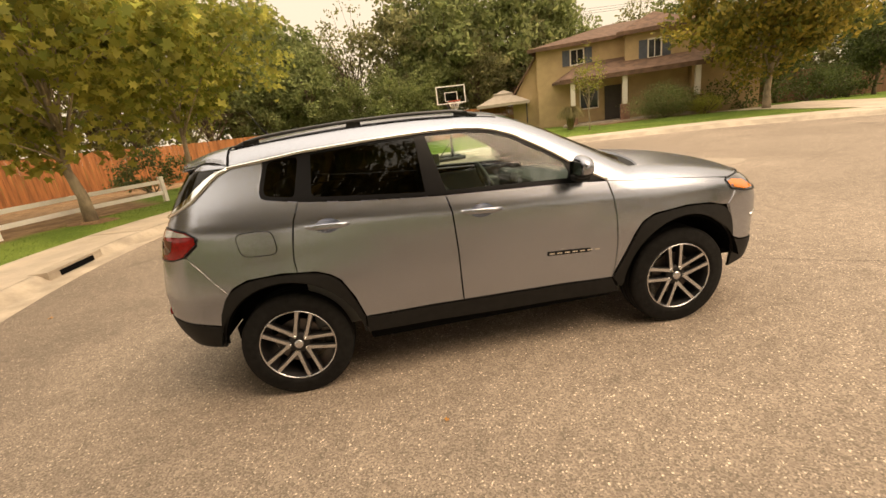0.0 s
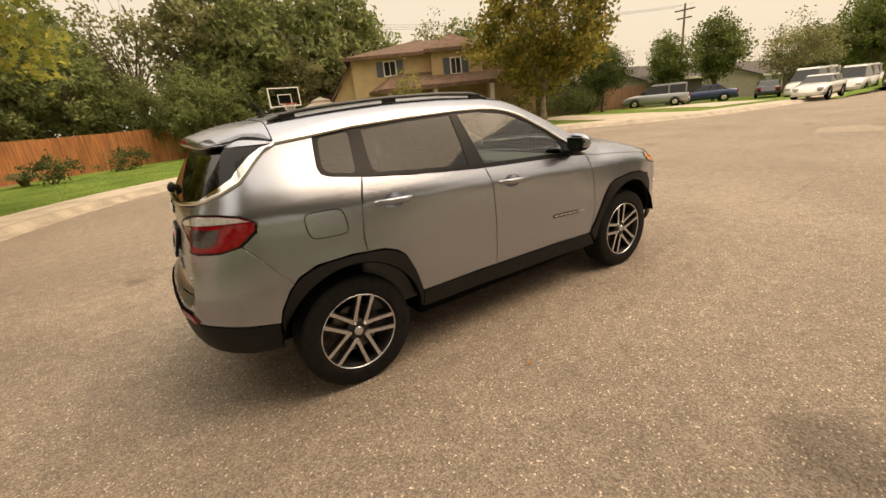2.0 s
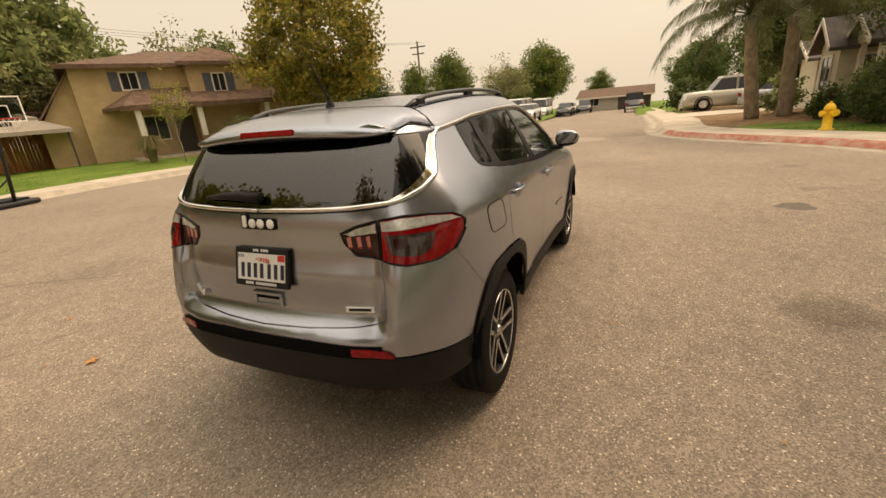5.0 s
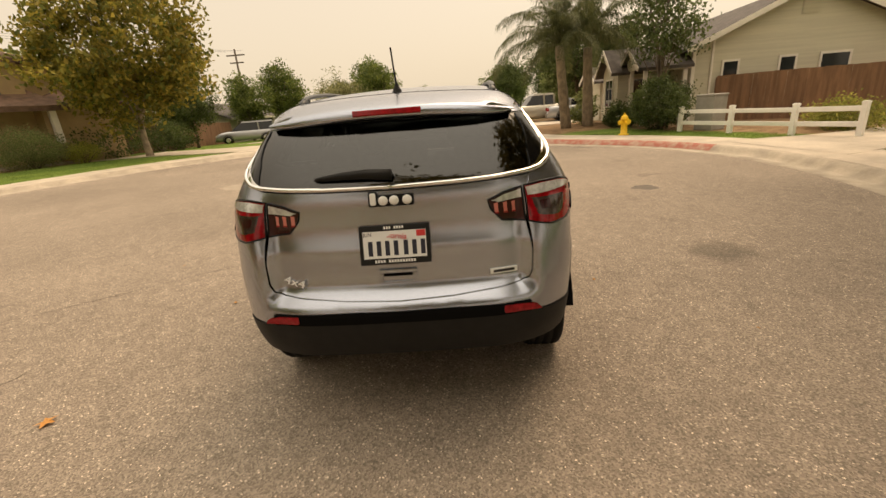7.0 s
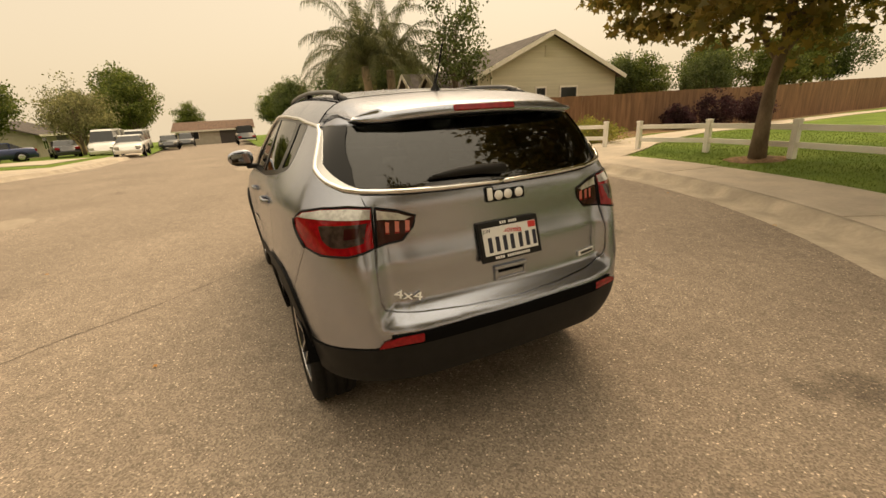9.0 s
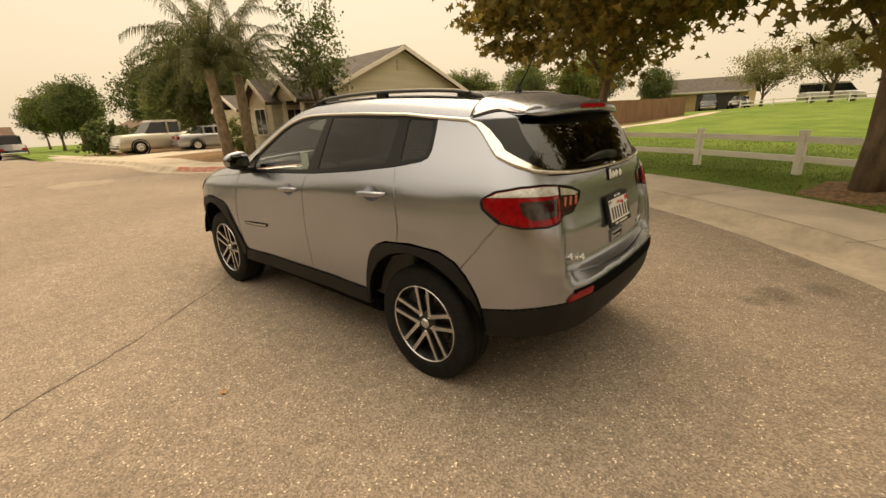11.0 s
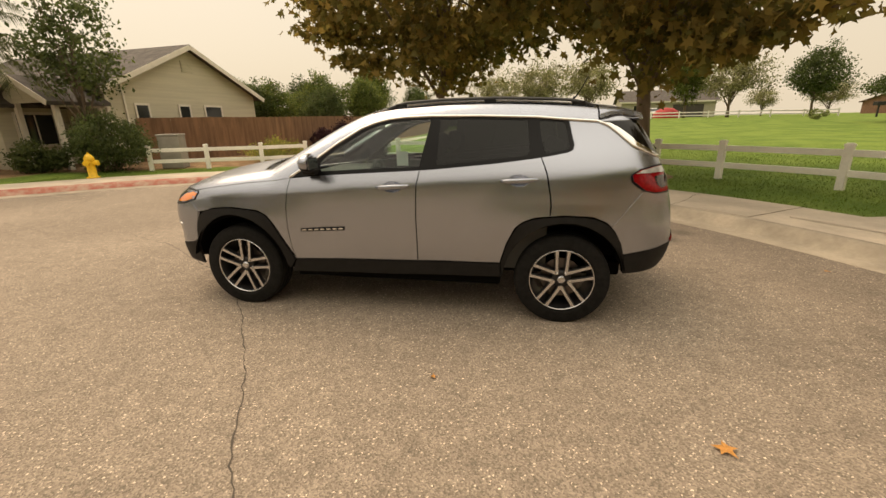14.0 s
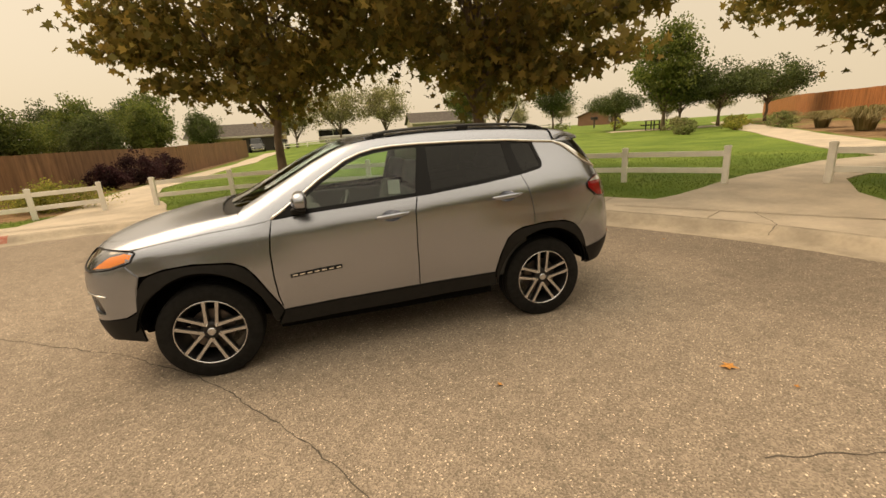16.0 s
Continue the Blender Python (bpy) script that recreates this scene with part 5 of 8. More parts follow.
# model badges on the front doors: a bright line with small marks
for s, d in zip((1, -1), door_f):
    q, nn = belt([(0.72, 0.692), (0.36, 0.704)])
    a, b = (Vector((p[0], s * p[1], p[2])) for p in q)
    if s < 0:
        a.z, b.z = a.z - 0.02, b.z - 0.02
    ax = (b - a).normalized() if s > 0 else (a - b).normalized()
    org = a if s > 0 else b
    out = Vector((0, s, 0))
    up = out.cross(ax).normalized()
    m = Matrix.Translation(org + out * 0.001) @ Matrix((ax, up, out)).transposed().to_4x4()
    bd = part("model_badge", boxes((-0.004, 0.362, -0.012, 0.015, 0, 0.002), bevel=0.001), M_GLOSSBLACK, d, "slim chrome model badge on a dark ground", m=m)
    for k in range(7):
        x = 0.004 + k * 0.0515
        part("badge_mark", boxes((x + 0.004, x + 0.040, -0.0035, 0.007, 0.0, 0.005), bevel=0.0015), M_CHROME, bd)

# cabin
M_HEADLINER = mat("pale_headliner", (0.36, 0.34, 0.31), rough=0.95)
panel("headliner", lid, [(0.18, 0.50), (-1.6, 0.50), (-1.6, -0.50), (0.18, -0.50)], M_HEADLINER, car, offset=-0.05, thick=0, gap=0, step=0.12)


def seat(x, y, w, name):
    bm = bmesh.new()
    box(bm, x - 0.05, x + 0.46, y - w / 2, y + w / 2, 0.52, 0.68, 0.05)
    lean = Matrix.Translation((x, y, 0.62)) @ Matrix.Rotation(radians(-14), 4, "Y")
    box(bm, -0.09, 0.06, -w / 2, w / 2, 0.0, 0.58, 0.05, lean)
    st = part(name, bm, M_CLOTH, car, "dark cloth seat", smooth=True)
    n = 1 if w < 0.8 else 3
    for k in range(n):
        yy = 0 if n == 1 else (-0.42, 0, 0.42)[k]
        bm = bmesh.new()
        box(bm, -0.08, 0.03, yy - 0.13, yy + 0.13, 0.63, 0.82 if n == 1 else 0.76, 0.04, lean)
        part("headrest", bm, M_CLOTH, st, smooth=True)


seat(-0.12, 0.37, 0.50, "front_seat")
seat(-0.12, -0.37, 0.50, "front_seat")
seat(-1.08, 0.0, 1.25, "rear_seat")
part("dashboard", boxes((0.52, 1.02, -0.74, 0.74, 0.72, 1.065), (0.46, 0.60, 0.14, 0.58, 0.98, 1.10), (-0.1, 0.6, -0.12, 0.12, 0.45, 0.78), bevel=0.04), M_DASH, car, "dark dashboard")
for s in (0.74, -0.80):
    part("door_trim", boxes((-1.2, 0.75, s, s + 0.06, 0.40, 1.10), bevel=0.02), M_DASH, car, "dark inner door trim")
sw = tube("steering_wheel", [Vector((0.30 - 0.07 * math.sin(a), 0.37 + 0.185 * math.cos(a), 1.02 + 0.17 * math.sin(a))) for a in np.linspace(0, 2 * math.pi, 25)], 0.016, M_DASH, car, "black steering wheel")
part("wheel_boss", boxes((0.30, 0.40, 0.29, 0.45, 0.96, 1.06), (0.31, 0.33, 0.20, 0.54, 0.99, 1.03), bevel=0.02), M_DASH, sw)
part("inner_mirror", boxes((0.30, 0.33, -0.12, 0.12, 1.44, 1.50), bevel=0.012), M_GLOSSBLACK, car, "interior mirror")
part("window_paper", boxes((-0.145, -0.055, 0.762, 0.764, 1.185, 1.29)), M_WHITEPAPER, car, "white paper inside the window")

# ---- fences, trees, houses and the rest of the place ----
def white_fence(points, label):
    """Two-rail white fence: posts with flat caps, rails between them."""
    f = thing("rail_fence", (0, 0, 0), 0, label, "fence", "white rail fences")
    pts = [Vector((x, y, height(x, y))) for x, y in points]
    post = None
    for k, p in enumerate(pts):
        d = pts[min(k + 1, len(pts) - 1)] - pts[max(k - 1, 0)]
        m = Matrix.Translation(p) @ Matrix.Rotation(math.atan2(d.y, d.x), 4, "Z")
        if post is None:
            post = part("post", boxes((-0.057, 0.057, -0.057, 0.057, -0.15, 0.74), (-0.067, 0.067, -0.067, 0.067, 0.74, 0.765), (-0.05, 0.05, -0.05, 0.05, 0.765, 0.78), bevel=0.004), M_VINYL, f, m=m)
        else:
            put("post", post.data, f, m=m)
    for a, b in zip(pts, pts[1:]):
        d = b - a
        n = d.length
        for z in (0.28, 0.62):
            yaw, pitch = math.atan2(d.y, d.x), -math.atan2(d.z, math.hypot(d.x, d.y))
            m = Matrix.Translation(a + Vector((0, 0, z))) @ Matrix.Rotation(yaw, 4, "Z") @ Matrix.Rotation(pitch, 4, "Y")
            part("rail", boxes((0.05, n - 0.05, -0.020, 0.020, -0.056, 0.056), bevel=0.006), M_VINYL, f, m=m)
    return f


white_fence([(10.45, -7.62), (8.95, -8.28), (7.42, -8.90), (6.12, -9.42)], "white vinyl two-rail fence by the hydrant")
white_fence([polar(13.35, a) for a in (273.6, 265.2, 256.8, 248.4, 240, 233, 227.4, 219, 210.5)], "white vinyl two-rail fence along the park")
white_fence([(4.5 - 2.95 * k, -57 + 0.55 * k) for k in range(14)], "distant white two-rail fence beyond the lawn")
white_fence([polar(13.85 - 0.0045 * (204 - a), a) for a in (204, 195, 185.5, 176, 167, 157.8, 148.4)], "white vinyl two-rail fence before mulch beds")


def board_fence(points, tall, material, label, near=0.0):
    """Close-boarded fence: each board of its nearest stretch by itself, the rest joined, on posts with rails."""
    f = thing("board_fence", (0, 0, 0), 0, label, "fence")
    pts = resample(np.array(points, float), 2.4)
    rng = random.Random(len(points) * 7 + int(tall * 10))
    board = part("board", boxes((0.002, 0.139, 0.0, 0.018, -0.1, tall)), material, f)
    data, run = board.data, 0.0
    bpy.data.objects.remove(board)
    rest = bmesh.new()
    for a, b in zip(pts, pts[1:]):
        d = b - a
        n = float(np.hypot(*d))
        yaw = math.atan2(d[1], d[0])
        za, zb = height(*a), height(*b)
        base = Matrix.Translation((a[0], a[1], 0)) @ Matrix.Rotation(yaw, 4, "Z")
        count = max(1, round(n / 0.14))
        for i in range(count):
            k = n * i / count
            m = base @ Matrix.Translation((k, rng.uniform(-0.004, 0.004), za + (zb - za) * k / n + rng.uniform(-0.008, 0.008))) @ Matrix.Rotation(radians(rng.uniform(-0.12, 0.12)), 4, "Y")
            if run + k < near:
                put("board", data, f, m=m)
            else:
                box(rest, 0.004, 0.136, 0.0, 0.018, -0.1, tall, m=m)
        run += n
        for z in (0.35, tall - 0.3):
            part("rail", boxes((0, n, 0.022, 0.06, z, z + 0.08)), material, f, m=base @ Matrix.Translation((0, 0, za)) @ Matrix.Rotation(-math.atan2(zb - za, n), 4, "Y"))
        part("post", boxes((-0.045, 0.045, 0.025, 0.11, -0.2, tall - 0.05)), material, f, m=base @ Matrix.Translation((0, 0, za)))
    tagged(part("boarding", rest, material, f), kind="stuff")
    return f


board_fence([(13.3, -10.27), (12.0, -11.9), (10.6, -14.2), (9.6, -18), (8.2, -27), (7.2, -44)], 1.62, M_WOODFENCE, "dark brown close-boarded wooden fence", near=34)
board_fence([(-68, -49), (-38, -21.8), (-27.5, -9.8), (-18, 6), (-15.8, 12.5), (-12.2, 18.6), (-7.5, 23.6), (-1.3, 26.6), (4.6, 28.0), (10.2, 27.0)], 1.83, M_ORANGEFENCE, "orange-stained close-boarded wooden fence under trees")

board_fence([(18.5, 24.0), (22.0, 22.0), (27.0, 20.8), (36.0, 20.0)], 1.83, M_WOODFENCE, "brown close-boarded fence behind the drive")


# ---- trees ----
M_BARK = mat("grey_brown_bark", (0.165, 0.122, 0.084), rough=0.95, var=0.35, scale=6, stretch=(1, 1, 0.35), bump=0.012, bscale=26)
M_PALEBARK = mat("pale_mottled_bark", (0.29, 0.235, 0.165), rough=0.9, var=0.3, scale=7, stretch=(1, 1, 0.5), bump=0.005, bscale=30)
M_LEAF_OLIVE = leaf_mat("olive_brown_leaves", (0.135, 0.130, 0.034), (0.340, 0.240, 0.064), thin=0.62)
M_LEAF_TURN = leaf_mat("turning_leaves", (0.120, 0.150, 0.032), (0.430, 0.330, 0.060))
M_LEAF_YELLOW = leaf_mat("yellow_green_leaves", (0.200, 0.240, 0.050), (0.480, 0.440, 0.100), thin=0.68)
M_LEAF_DARK = leaf_mat("dark_green_leaves", (0.068, 0.096, 0.031), (0.150, 0.179, 0.057))
M_LEAF_GREEN = leaf_mat("mid_green_leaves", (0.165, 0.205, 0.075), (0.360, 0.385, 0.155), thin=0.7)
M_LEAF_GREY = leaf_mat("grey_green_leaves", (0.175, 0.185, 0.082), (0.370, 0.345, 0.160), thin=0.7)
M_LEAF_MID = leaf_mat("fresh_green_leaves", (0.085, 0.125, 0.030), (0.230, 0.260, 0.060))
M_LEAF_PURPLE = leaf_mat("purple_leaves", (0.030, 0.012, 0.016), (0.070, 0.028, 0.032))
M_LEAF_STRAW = leaf_mat("straw_grass", (0.24, 0.210, 0.085), (0.42, 0.350, 0.175))
M_LEAF_PALM = leaf_mat("palm_fronds", (0.065, 0.080, 0.030), (0.155, 0.155, 0.060))


LOBES = np.array([(0.52, 0.0), (0.20, 0.12), (0.26, 0.44), (0.0, 0.22), (-0.22, 0.42), (-0.30, 0.12), (-0.52, 0.0),
                  (-0.30, -0.12), (-0.22, -0.42), (0.0, -0.22), (0.26, -0.44), (0.20, -0.12)])
BLADE = np.array([(-0.5, 0.0), (0.0, 0.275), (0.5, 0.0), (0.0, -0.275)])


def leaves_mesh(name, centres, size, material, rng, droop=0.35, outline=BLADE):
    """Leaves of one outline, each turned its own way and a little folded, at the given places."""
    n = len(centres)
    d = rng.normal(size=(n, 3))
    d[:, 2] -= droop
    d /= np.linalg.norm(d, axis=1)[:, None]
    a = np.cross(d, rng.normal(size=(n, 3)))
    a /= np.linalg.norm(a, axis=1)[:, None] + 1e-9
    s = size * rng.uniform(0.65, 1.3, (n, 1))
    c = np.asarray(centres)
    up = np.cross(a, d)
    k = len(outline)
    u, w = outline[None, :, :1], outline[None, :, 1:]
    v = (c[:, None] + s[:, None] * (d[:, None] * u + a[:, None] * w + up[:, None] * (0.45 * np.abs(w) - 0.3 * u * u))).reshape(-1, 3)
    me = bpy.data.meshes.new(name)
    me.vertices.add(k * n)
    me.vertices.foreach_set("co", v.ravel().astype(np.float32))
    me.loops.add(k * n)
    me.loops.foreach_set("vertex_index", np.arange(k * n, dtype=np.int32))
    me.polygons.add(n)
    me.polygons.foreach_set("loop_start", np.arange(0, k * n, k, dtype=np.int32))
    me.update(calc_edges=True)
    me.validate()
    me.materials.append(material)
    return me


def crown_points(rng, centre, radii, clumps, per, spread, hollow=0.45, flat=0.0):
    """Clumps of leaves, more of them towards the outside, with gaps between them."""
    d = rng.normal(size=(clumps, 3))
    d /= np.linalg.norm(d, axis=1)[:, None]
    r = rng.uniform(hollow, 1.0, (clumps, 1)) ** 0.6
    lump = 1 + 0.18 * np.sin(3 * d[:, :1] * 2 + 1.7) + 0.14 * np.sin(5 * d[:, 1:2] + 0.6)
    c = d * r * lump * np.array(radii)
    if flat:
        c[:, 2] = np.where(c[:, 2] < 0, c[:, 2] * (1 - flat), c[:, 2])
    c = c + np.array(centre)
    p = np.repeat(c, per, 0) + rng.normal(size=(clumps * per, 3)) * spread * np.array([1, 1, 0.7])
    return c, p


def tree(name, x, y, h, trunk_r, fork, crown_z, radii, leaf, bark, clumps, per, spread, size, seed, label, lean=(0, 0), group="", limbs=9, droop=0.35, flat=0.3, z=None, hollow=0.45, outline=BLADE, sprays=()):
    rng = np.random.default_rng(seed)
    z0 = height(x, y) if z is None else z
    t = thing(name, (x, y, z0), 0, label, "tree", group)
    top = Vector((lean[0], lean[1], crown_z + radii[2] * 0.3))
    pts, rad = [Vector((0, 0, -0.15))], [trunk_r * 1.45]
    for k in range(1, 9):
        f = k / 8
        pts.append(Vector((top.x * f + rng.normal() * 0.04 * h / 7, top.y * f + rng.normal() * 0.04 * h / 7, top.z * f)))
        rad.append(trunk_r * (1.12 if k == 1 else 1.0) * (1 - 0.72 * f))
    vs, fs = tube_arrays(pts, rad, 12)
    put("trunk", as_mesh("trunk", vs, fs, bark), t)
    cc, lp = crown_points(rng, (top.x, top.y, crown_z), radii, clumps, per, spread, hollow, flat)
    V, F = [], []
    for a, b in sprays:                                   # long low boughs with leaves along them
        a, b = Vector(a), Vector(b)
        bough = [a, a.lerp(b, 0.35) + Vector((0, 0, 0.25)), a.lerp(b, 0.7) + Vector((0, 0, 0.2)), b]
        v2, f2 = tube_arrays(bough, [trunk_r * 0.4, trunk_r * 0.28, trunk_r * 0.14, 0.012], 6)
        o = len(V)
        V += v2
        F += [tuple(q + o for q in ff) for ff in f2]
        at = rng.uniform(0.35, 1.0, (per * 5, 1))
        lp = np.concatenate([lp, np.array(a) * (1 - at) + np.array(b) * at + rng.normal(size=(per * 5, 3)) * (0.42 - 0.24 * at) * np.array([1, 1, 0.6]) + np.array([0, 0, 0.1])])
    order = rng.permutation(len(cc))[: limbs * 4]
    for k, i in enumerate(order):
        f = fork + (0.95 - fork) * rng.uniform(0, 1) ** 1.3
        zz = f * top.z if k >= limbs else max(fork, 0.05) * top.z + (k / limbs) * 0.5 * top.z
        j = min(7, int(zz / top.z * 8))
        a = pts[j].lerp(pts[j + 1], min(1, zz / top.z * 8 - j))
        b = Vector(cc[i])
        mid = a.lerp(b, 0.5) + Vector((rng.normal() * 0.15, rng.normal() * 0.15, 0.10 * (b - a).length + rng.normal() * 0.1))
        r0 = rad[j] * (0.55 if k < limbs else 0.28)
        v2, f2 = tube_arrays([a, a.lerp(mid, 0.5) + Vector((0, 0, 0.03)), mid, mid.lerp(b, 0.55), b], [r0, r0 * 0.8, r0 * 0.6, r0 * 0.38, 0.012], 6)
        o = len(V)
        V += v2
        F += [tuple(q + o for q in ff) for ff in f2]
    put("branchwork", as_mesh("branchwork", V, F, bark), t)
    put("crown", leaves_mesh("crown", lp, size, leaf, rng, droop, outline), t)
    return t


SYC = "broad street tree with olive-brown leaves turning for autumn"
tree("street_tree", 1.45, -8.75, 9.5, 0.125, 0.30, 4.75, (3.2, 3.4, 4.7), M_LEAF_OLIVE, M_BARK, 200, 66, 0.34, 0.23, 11, SYC + " by the fence", group="street trees", flat=0.50, lean=(-0.4, 0.1), outline=LOBES,
     sprays=(((0, 0, 3.0), (3.3, 1.4, 3.5)), ((0, 0, 2.6), (2.2, 1.8, 2.7))))
tree("street_tree", -3.55, -6.25, 9.8, 0.165, 0.27, 4.75, (3.5, 3.6, 4.9), M_LEAF_OLIVE, M_BARK, 205, 66, 0.34, 0.23, 12, "sturdy forked street tree with olive-brown autumn leaves", group="street trees", flat=0.56, limbs=12, outline=LOBES,
     sprays=(((0, 0, 2.4), (-1.3, 4.0, 2.5)), ((-0.3, 0.2, 2.5), (-0.5, 2.9, 2.2)), ((0, 0, 3.0), (-2.2, 3.6, 3.4))))
tree("street_tree", -11.0, 0.9, 7.8, 0.15, 0.40, 4.1, (3.5, 3.5, 3.2), M_LEAF_OLIVE, M_BARK, 190, 60, 0.30, 0.21, 13, "street tree with olive-brown leaves over the pavement", group="street trees", flat=0.5, lean=(1.5, -1.3), outline=LOBES)
tree("street_tree", -8.15, 8.35, 7.0, 0.12, 0.26, 4.5, (3.3, 3.4, 2.9), M_LEAF_YELLOW, M_PALEBARK, 230, 34, 0.30, 0.27, 14, "pale-barked tree with yellow-green leaves by the fence", group="street trees", flat=0.1, outline=LOBES)
tree("street_tree", -6.7, 11.4, 6.9, 0.085, 0.36, 4.5, (2.8, 2.8, 2.5), M_LEAF_YELLOW, M_PALEBARK, 210, 34, 0.28, 0.23, 15, "slim tree with yellow-green leaves before the orange fence", group="street trees", flat=0.1, outline=LOBES)
tree("yard_tree", 17.6, 15.1, 9.4, 0.14, 0.24, 5.0, (3.7, 3.7, 4.1), M_LEAF_TURN, M_PALEBARK, 400, 42, 0.32, 0.26, 16, "dense yard tree with green and orange turning leaves", flat=0.25)
tree("young_tree", 9.8, 17.2, 3.6, 0.03, 0.35, 2.5, (0.75, 0.75, 1.2), M_LEAF_YELLOW, M_PALEBARK, 60, 12, 0.14, 0.11, 17, "thin young tree with sparse yellow leaves", limbs=6)
tree("yard_tree", 12.75, -7.95, 6.4, 0.06, 0.2, 3.8, (1.30, 1.30, 2.75), M_LEAF_DARK, M_BARK, 125, 28, 0.20, 0.15, 18, "slender dark green tree by the porch", hollow=0.2)

# woods behind the orange fence
protos = [
    tree("wood_tree", -8.6, 31.5, 11, 0.22, 0.2, 6.6, (3.8, 3.8, 4.8), M_LEAF_GREEN, M_BARK, 210, 30, 0.40, 0.44, 21, "tall mid green tree behind the fence", group="woods behind the fence", hollow=0.35, flat=0.0),
    tree("wood_tree", 2.5, 32.5, 12, 0.25, 0.2, 6.4, (4.2, 4.0, 4.8), M_LEAF_GREY, M_BARK, 170, 28, 0.42, 0.42, 22, "tall grey-green tree behind the fence", group="woods behind the fence", hollow=0.35, flat=0.0),
    tree("wood_tree", -11.5, 27.5, 9, 0.16, 0.2, 5.2, (3.0, 3.0, 3.8), M_LEAF_GREY, M_BARK, 90, 18, 0.36, 0.24, 23, "thin grey-green tree with bare twigs", group="woods behind the fence", hollow=0.3, flat=0.0, limbs=18),
]
WOODS = [(2, -1.8, 33.0, 1.15, 40), (0, -5.2, 33.5, 0.8, 50), (0, 5.0, 31.0, 1.0, 100), (0, 8.6, 33.0, 1.1, 20), (2, -17.0, 25.0, 1.1, 70), (0, 13.5, 35.0, 1.15, 200), (2, -8.5, 34.5, 1.3, 250), (2, -15.0, 33.0, 1.25, 10),
         (0, -20.5, 20.0, 0.9, 130), (1, -24.0, 27.0, 1.0, 330), (0, 18.5, 38.5, 0.9, 15), (1, 25.0, 37.0, 0.8, 80), (2, -22.0, 13.0, 0.9, 160), (0, 3.4, 29.4, 0.62, 300), (2, 22.0, 32.0, 1.0, 210),
         (0, 0.4, 25.7, 0.44, 75), (1, 7.4, 29.8, 0.62, 140), (0, -7.5, 27.8, 0.55, 190), (0, -10.5, 30, 0.9, 60), (1, -14.5, 24.5, 0.7, 111), (0, 2.6, 26.9, 0.42, 222), (0, -2.0, 27.6, 0.42, 12), (1, 11.5, 31.5, 0.7, 280), (0, -5.0, 28.6, 0.62, 280), (0, 25.5, 25.0, 0.62, 33), (1, 31.0, 25.5, 0.6, 140), (0, 21.5, 27.5, 0.7, 260)]
for k, x, y, s, a in WOODS:
    copy_thing(protos[k], Matrix.Translation((x, y, height(x, y) - 0.2)) @ Matrix.Rotation(radians(a), 4, "Z") @ Matrix.Scale(s, 4))

# trees of the park, the street and the distance
far_a = tree("park_tree", -31.0, -49.5, 6.5, 0.13, 0.3, 4.0, (2.5, 2.5, 2.6), M_LEAF_DARK, M_BARK, 230, 40, 0.32, 0.22, 31, "round dark green park tree", group="park trees", flat=0.3)
far_b = tree("park_tree", -24.6, -22.9, 7.2, 0.14, 0.2, 4.3, (2.2, 2.2, 3.1), M_LEAF_MID, M_BARK, 230, 40, 0.32, 0.24, 32, "tall green park tree", group="park trees", hollow=0.25)
spread = tree("park_tree", -28.6, -21.8, 4.2, 0.11, 0.35, 2.8, (2.7, 2.7, 1.30), M_LEAF_DARK, M_BARK, 200, 44, 0.30, 0.18, 34, "low spreading dark green park tree", group="park trees", flat=0.5)
for x, y, s, a in ((-34.5, -22.8, 1.05, 70), (-24.7, -28.5, 0.75, 150), (-26.6, -23.4, 0.9, 260)):
    copy_thing(spread, Matrix.Translation((x, y, height(x, y))) @ Matrix.Rotation(radians(a), 4, "Z") @ Matrix.Scale(s, 4))
FAR = [(1, -20.7, -56, 1.1, 40), (0, 15, -62, 0.9, 300), (0, 22, -60, 1.2, 25),
       (0, 14.5, -19.5, 0.52, 33), (1, 12.5, -24.5, 0.60, 211), (1, 11.5, -31.0, 0.72, 95), (1, 17.5, -22.5, 0.55, 160), (0, 16.0, -29, 0.66, 301), (0, 10.8, -21.2, 0.50, 140), (1, 9.9, -25, 0.55, 20), (1, 13.6, -20.4, 0.5, 260),
       (1, 43.5, 17.6, 1.0, 60), (1, 57, 9.9, 1.15, 220), (1, 60.5, 10.8, 1.25, 20), (1, 38, 19, 0.8, 10), (0, 33.0, -10.6, 1.15, 80), (0, 67, -9.5, 1.2, 140), (1, 33, 22.5, 0.75, 200), (0, 28.2, 18.8, 0.72, 20), (1, 23.6, 20.6, 0.75, 99),
       (0, 31.5, -13.5, 0.95, 75), (0, 46, -11.5, 1.1, 275), (0, 72, -10, 1.25, 30), (1, 80, -9, 1.2, 190), (0, 95, 16, 1.6, 0), (0, 118, -12, 1.5, 50), (1, 125, 8, 1.3, 110), (0, 74, 15, 1.0, 40), (1, 84, 15.5, 1.1, 200), (0, 68, 17, 1.1, 310), (1, 104, 18, 1.3, 90), (0, 88, -13, 1.1, 10)]
for k, x, y, s, a in FAR:
    copy_thing((far_a, far_b)[k], Matrix.Translation((x, y, height(x, y))) @ Matrix.Rotation(radians(a), 4, "Z") @ Matrix.Scale(s, 4))

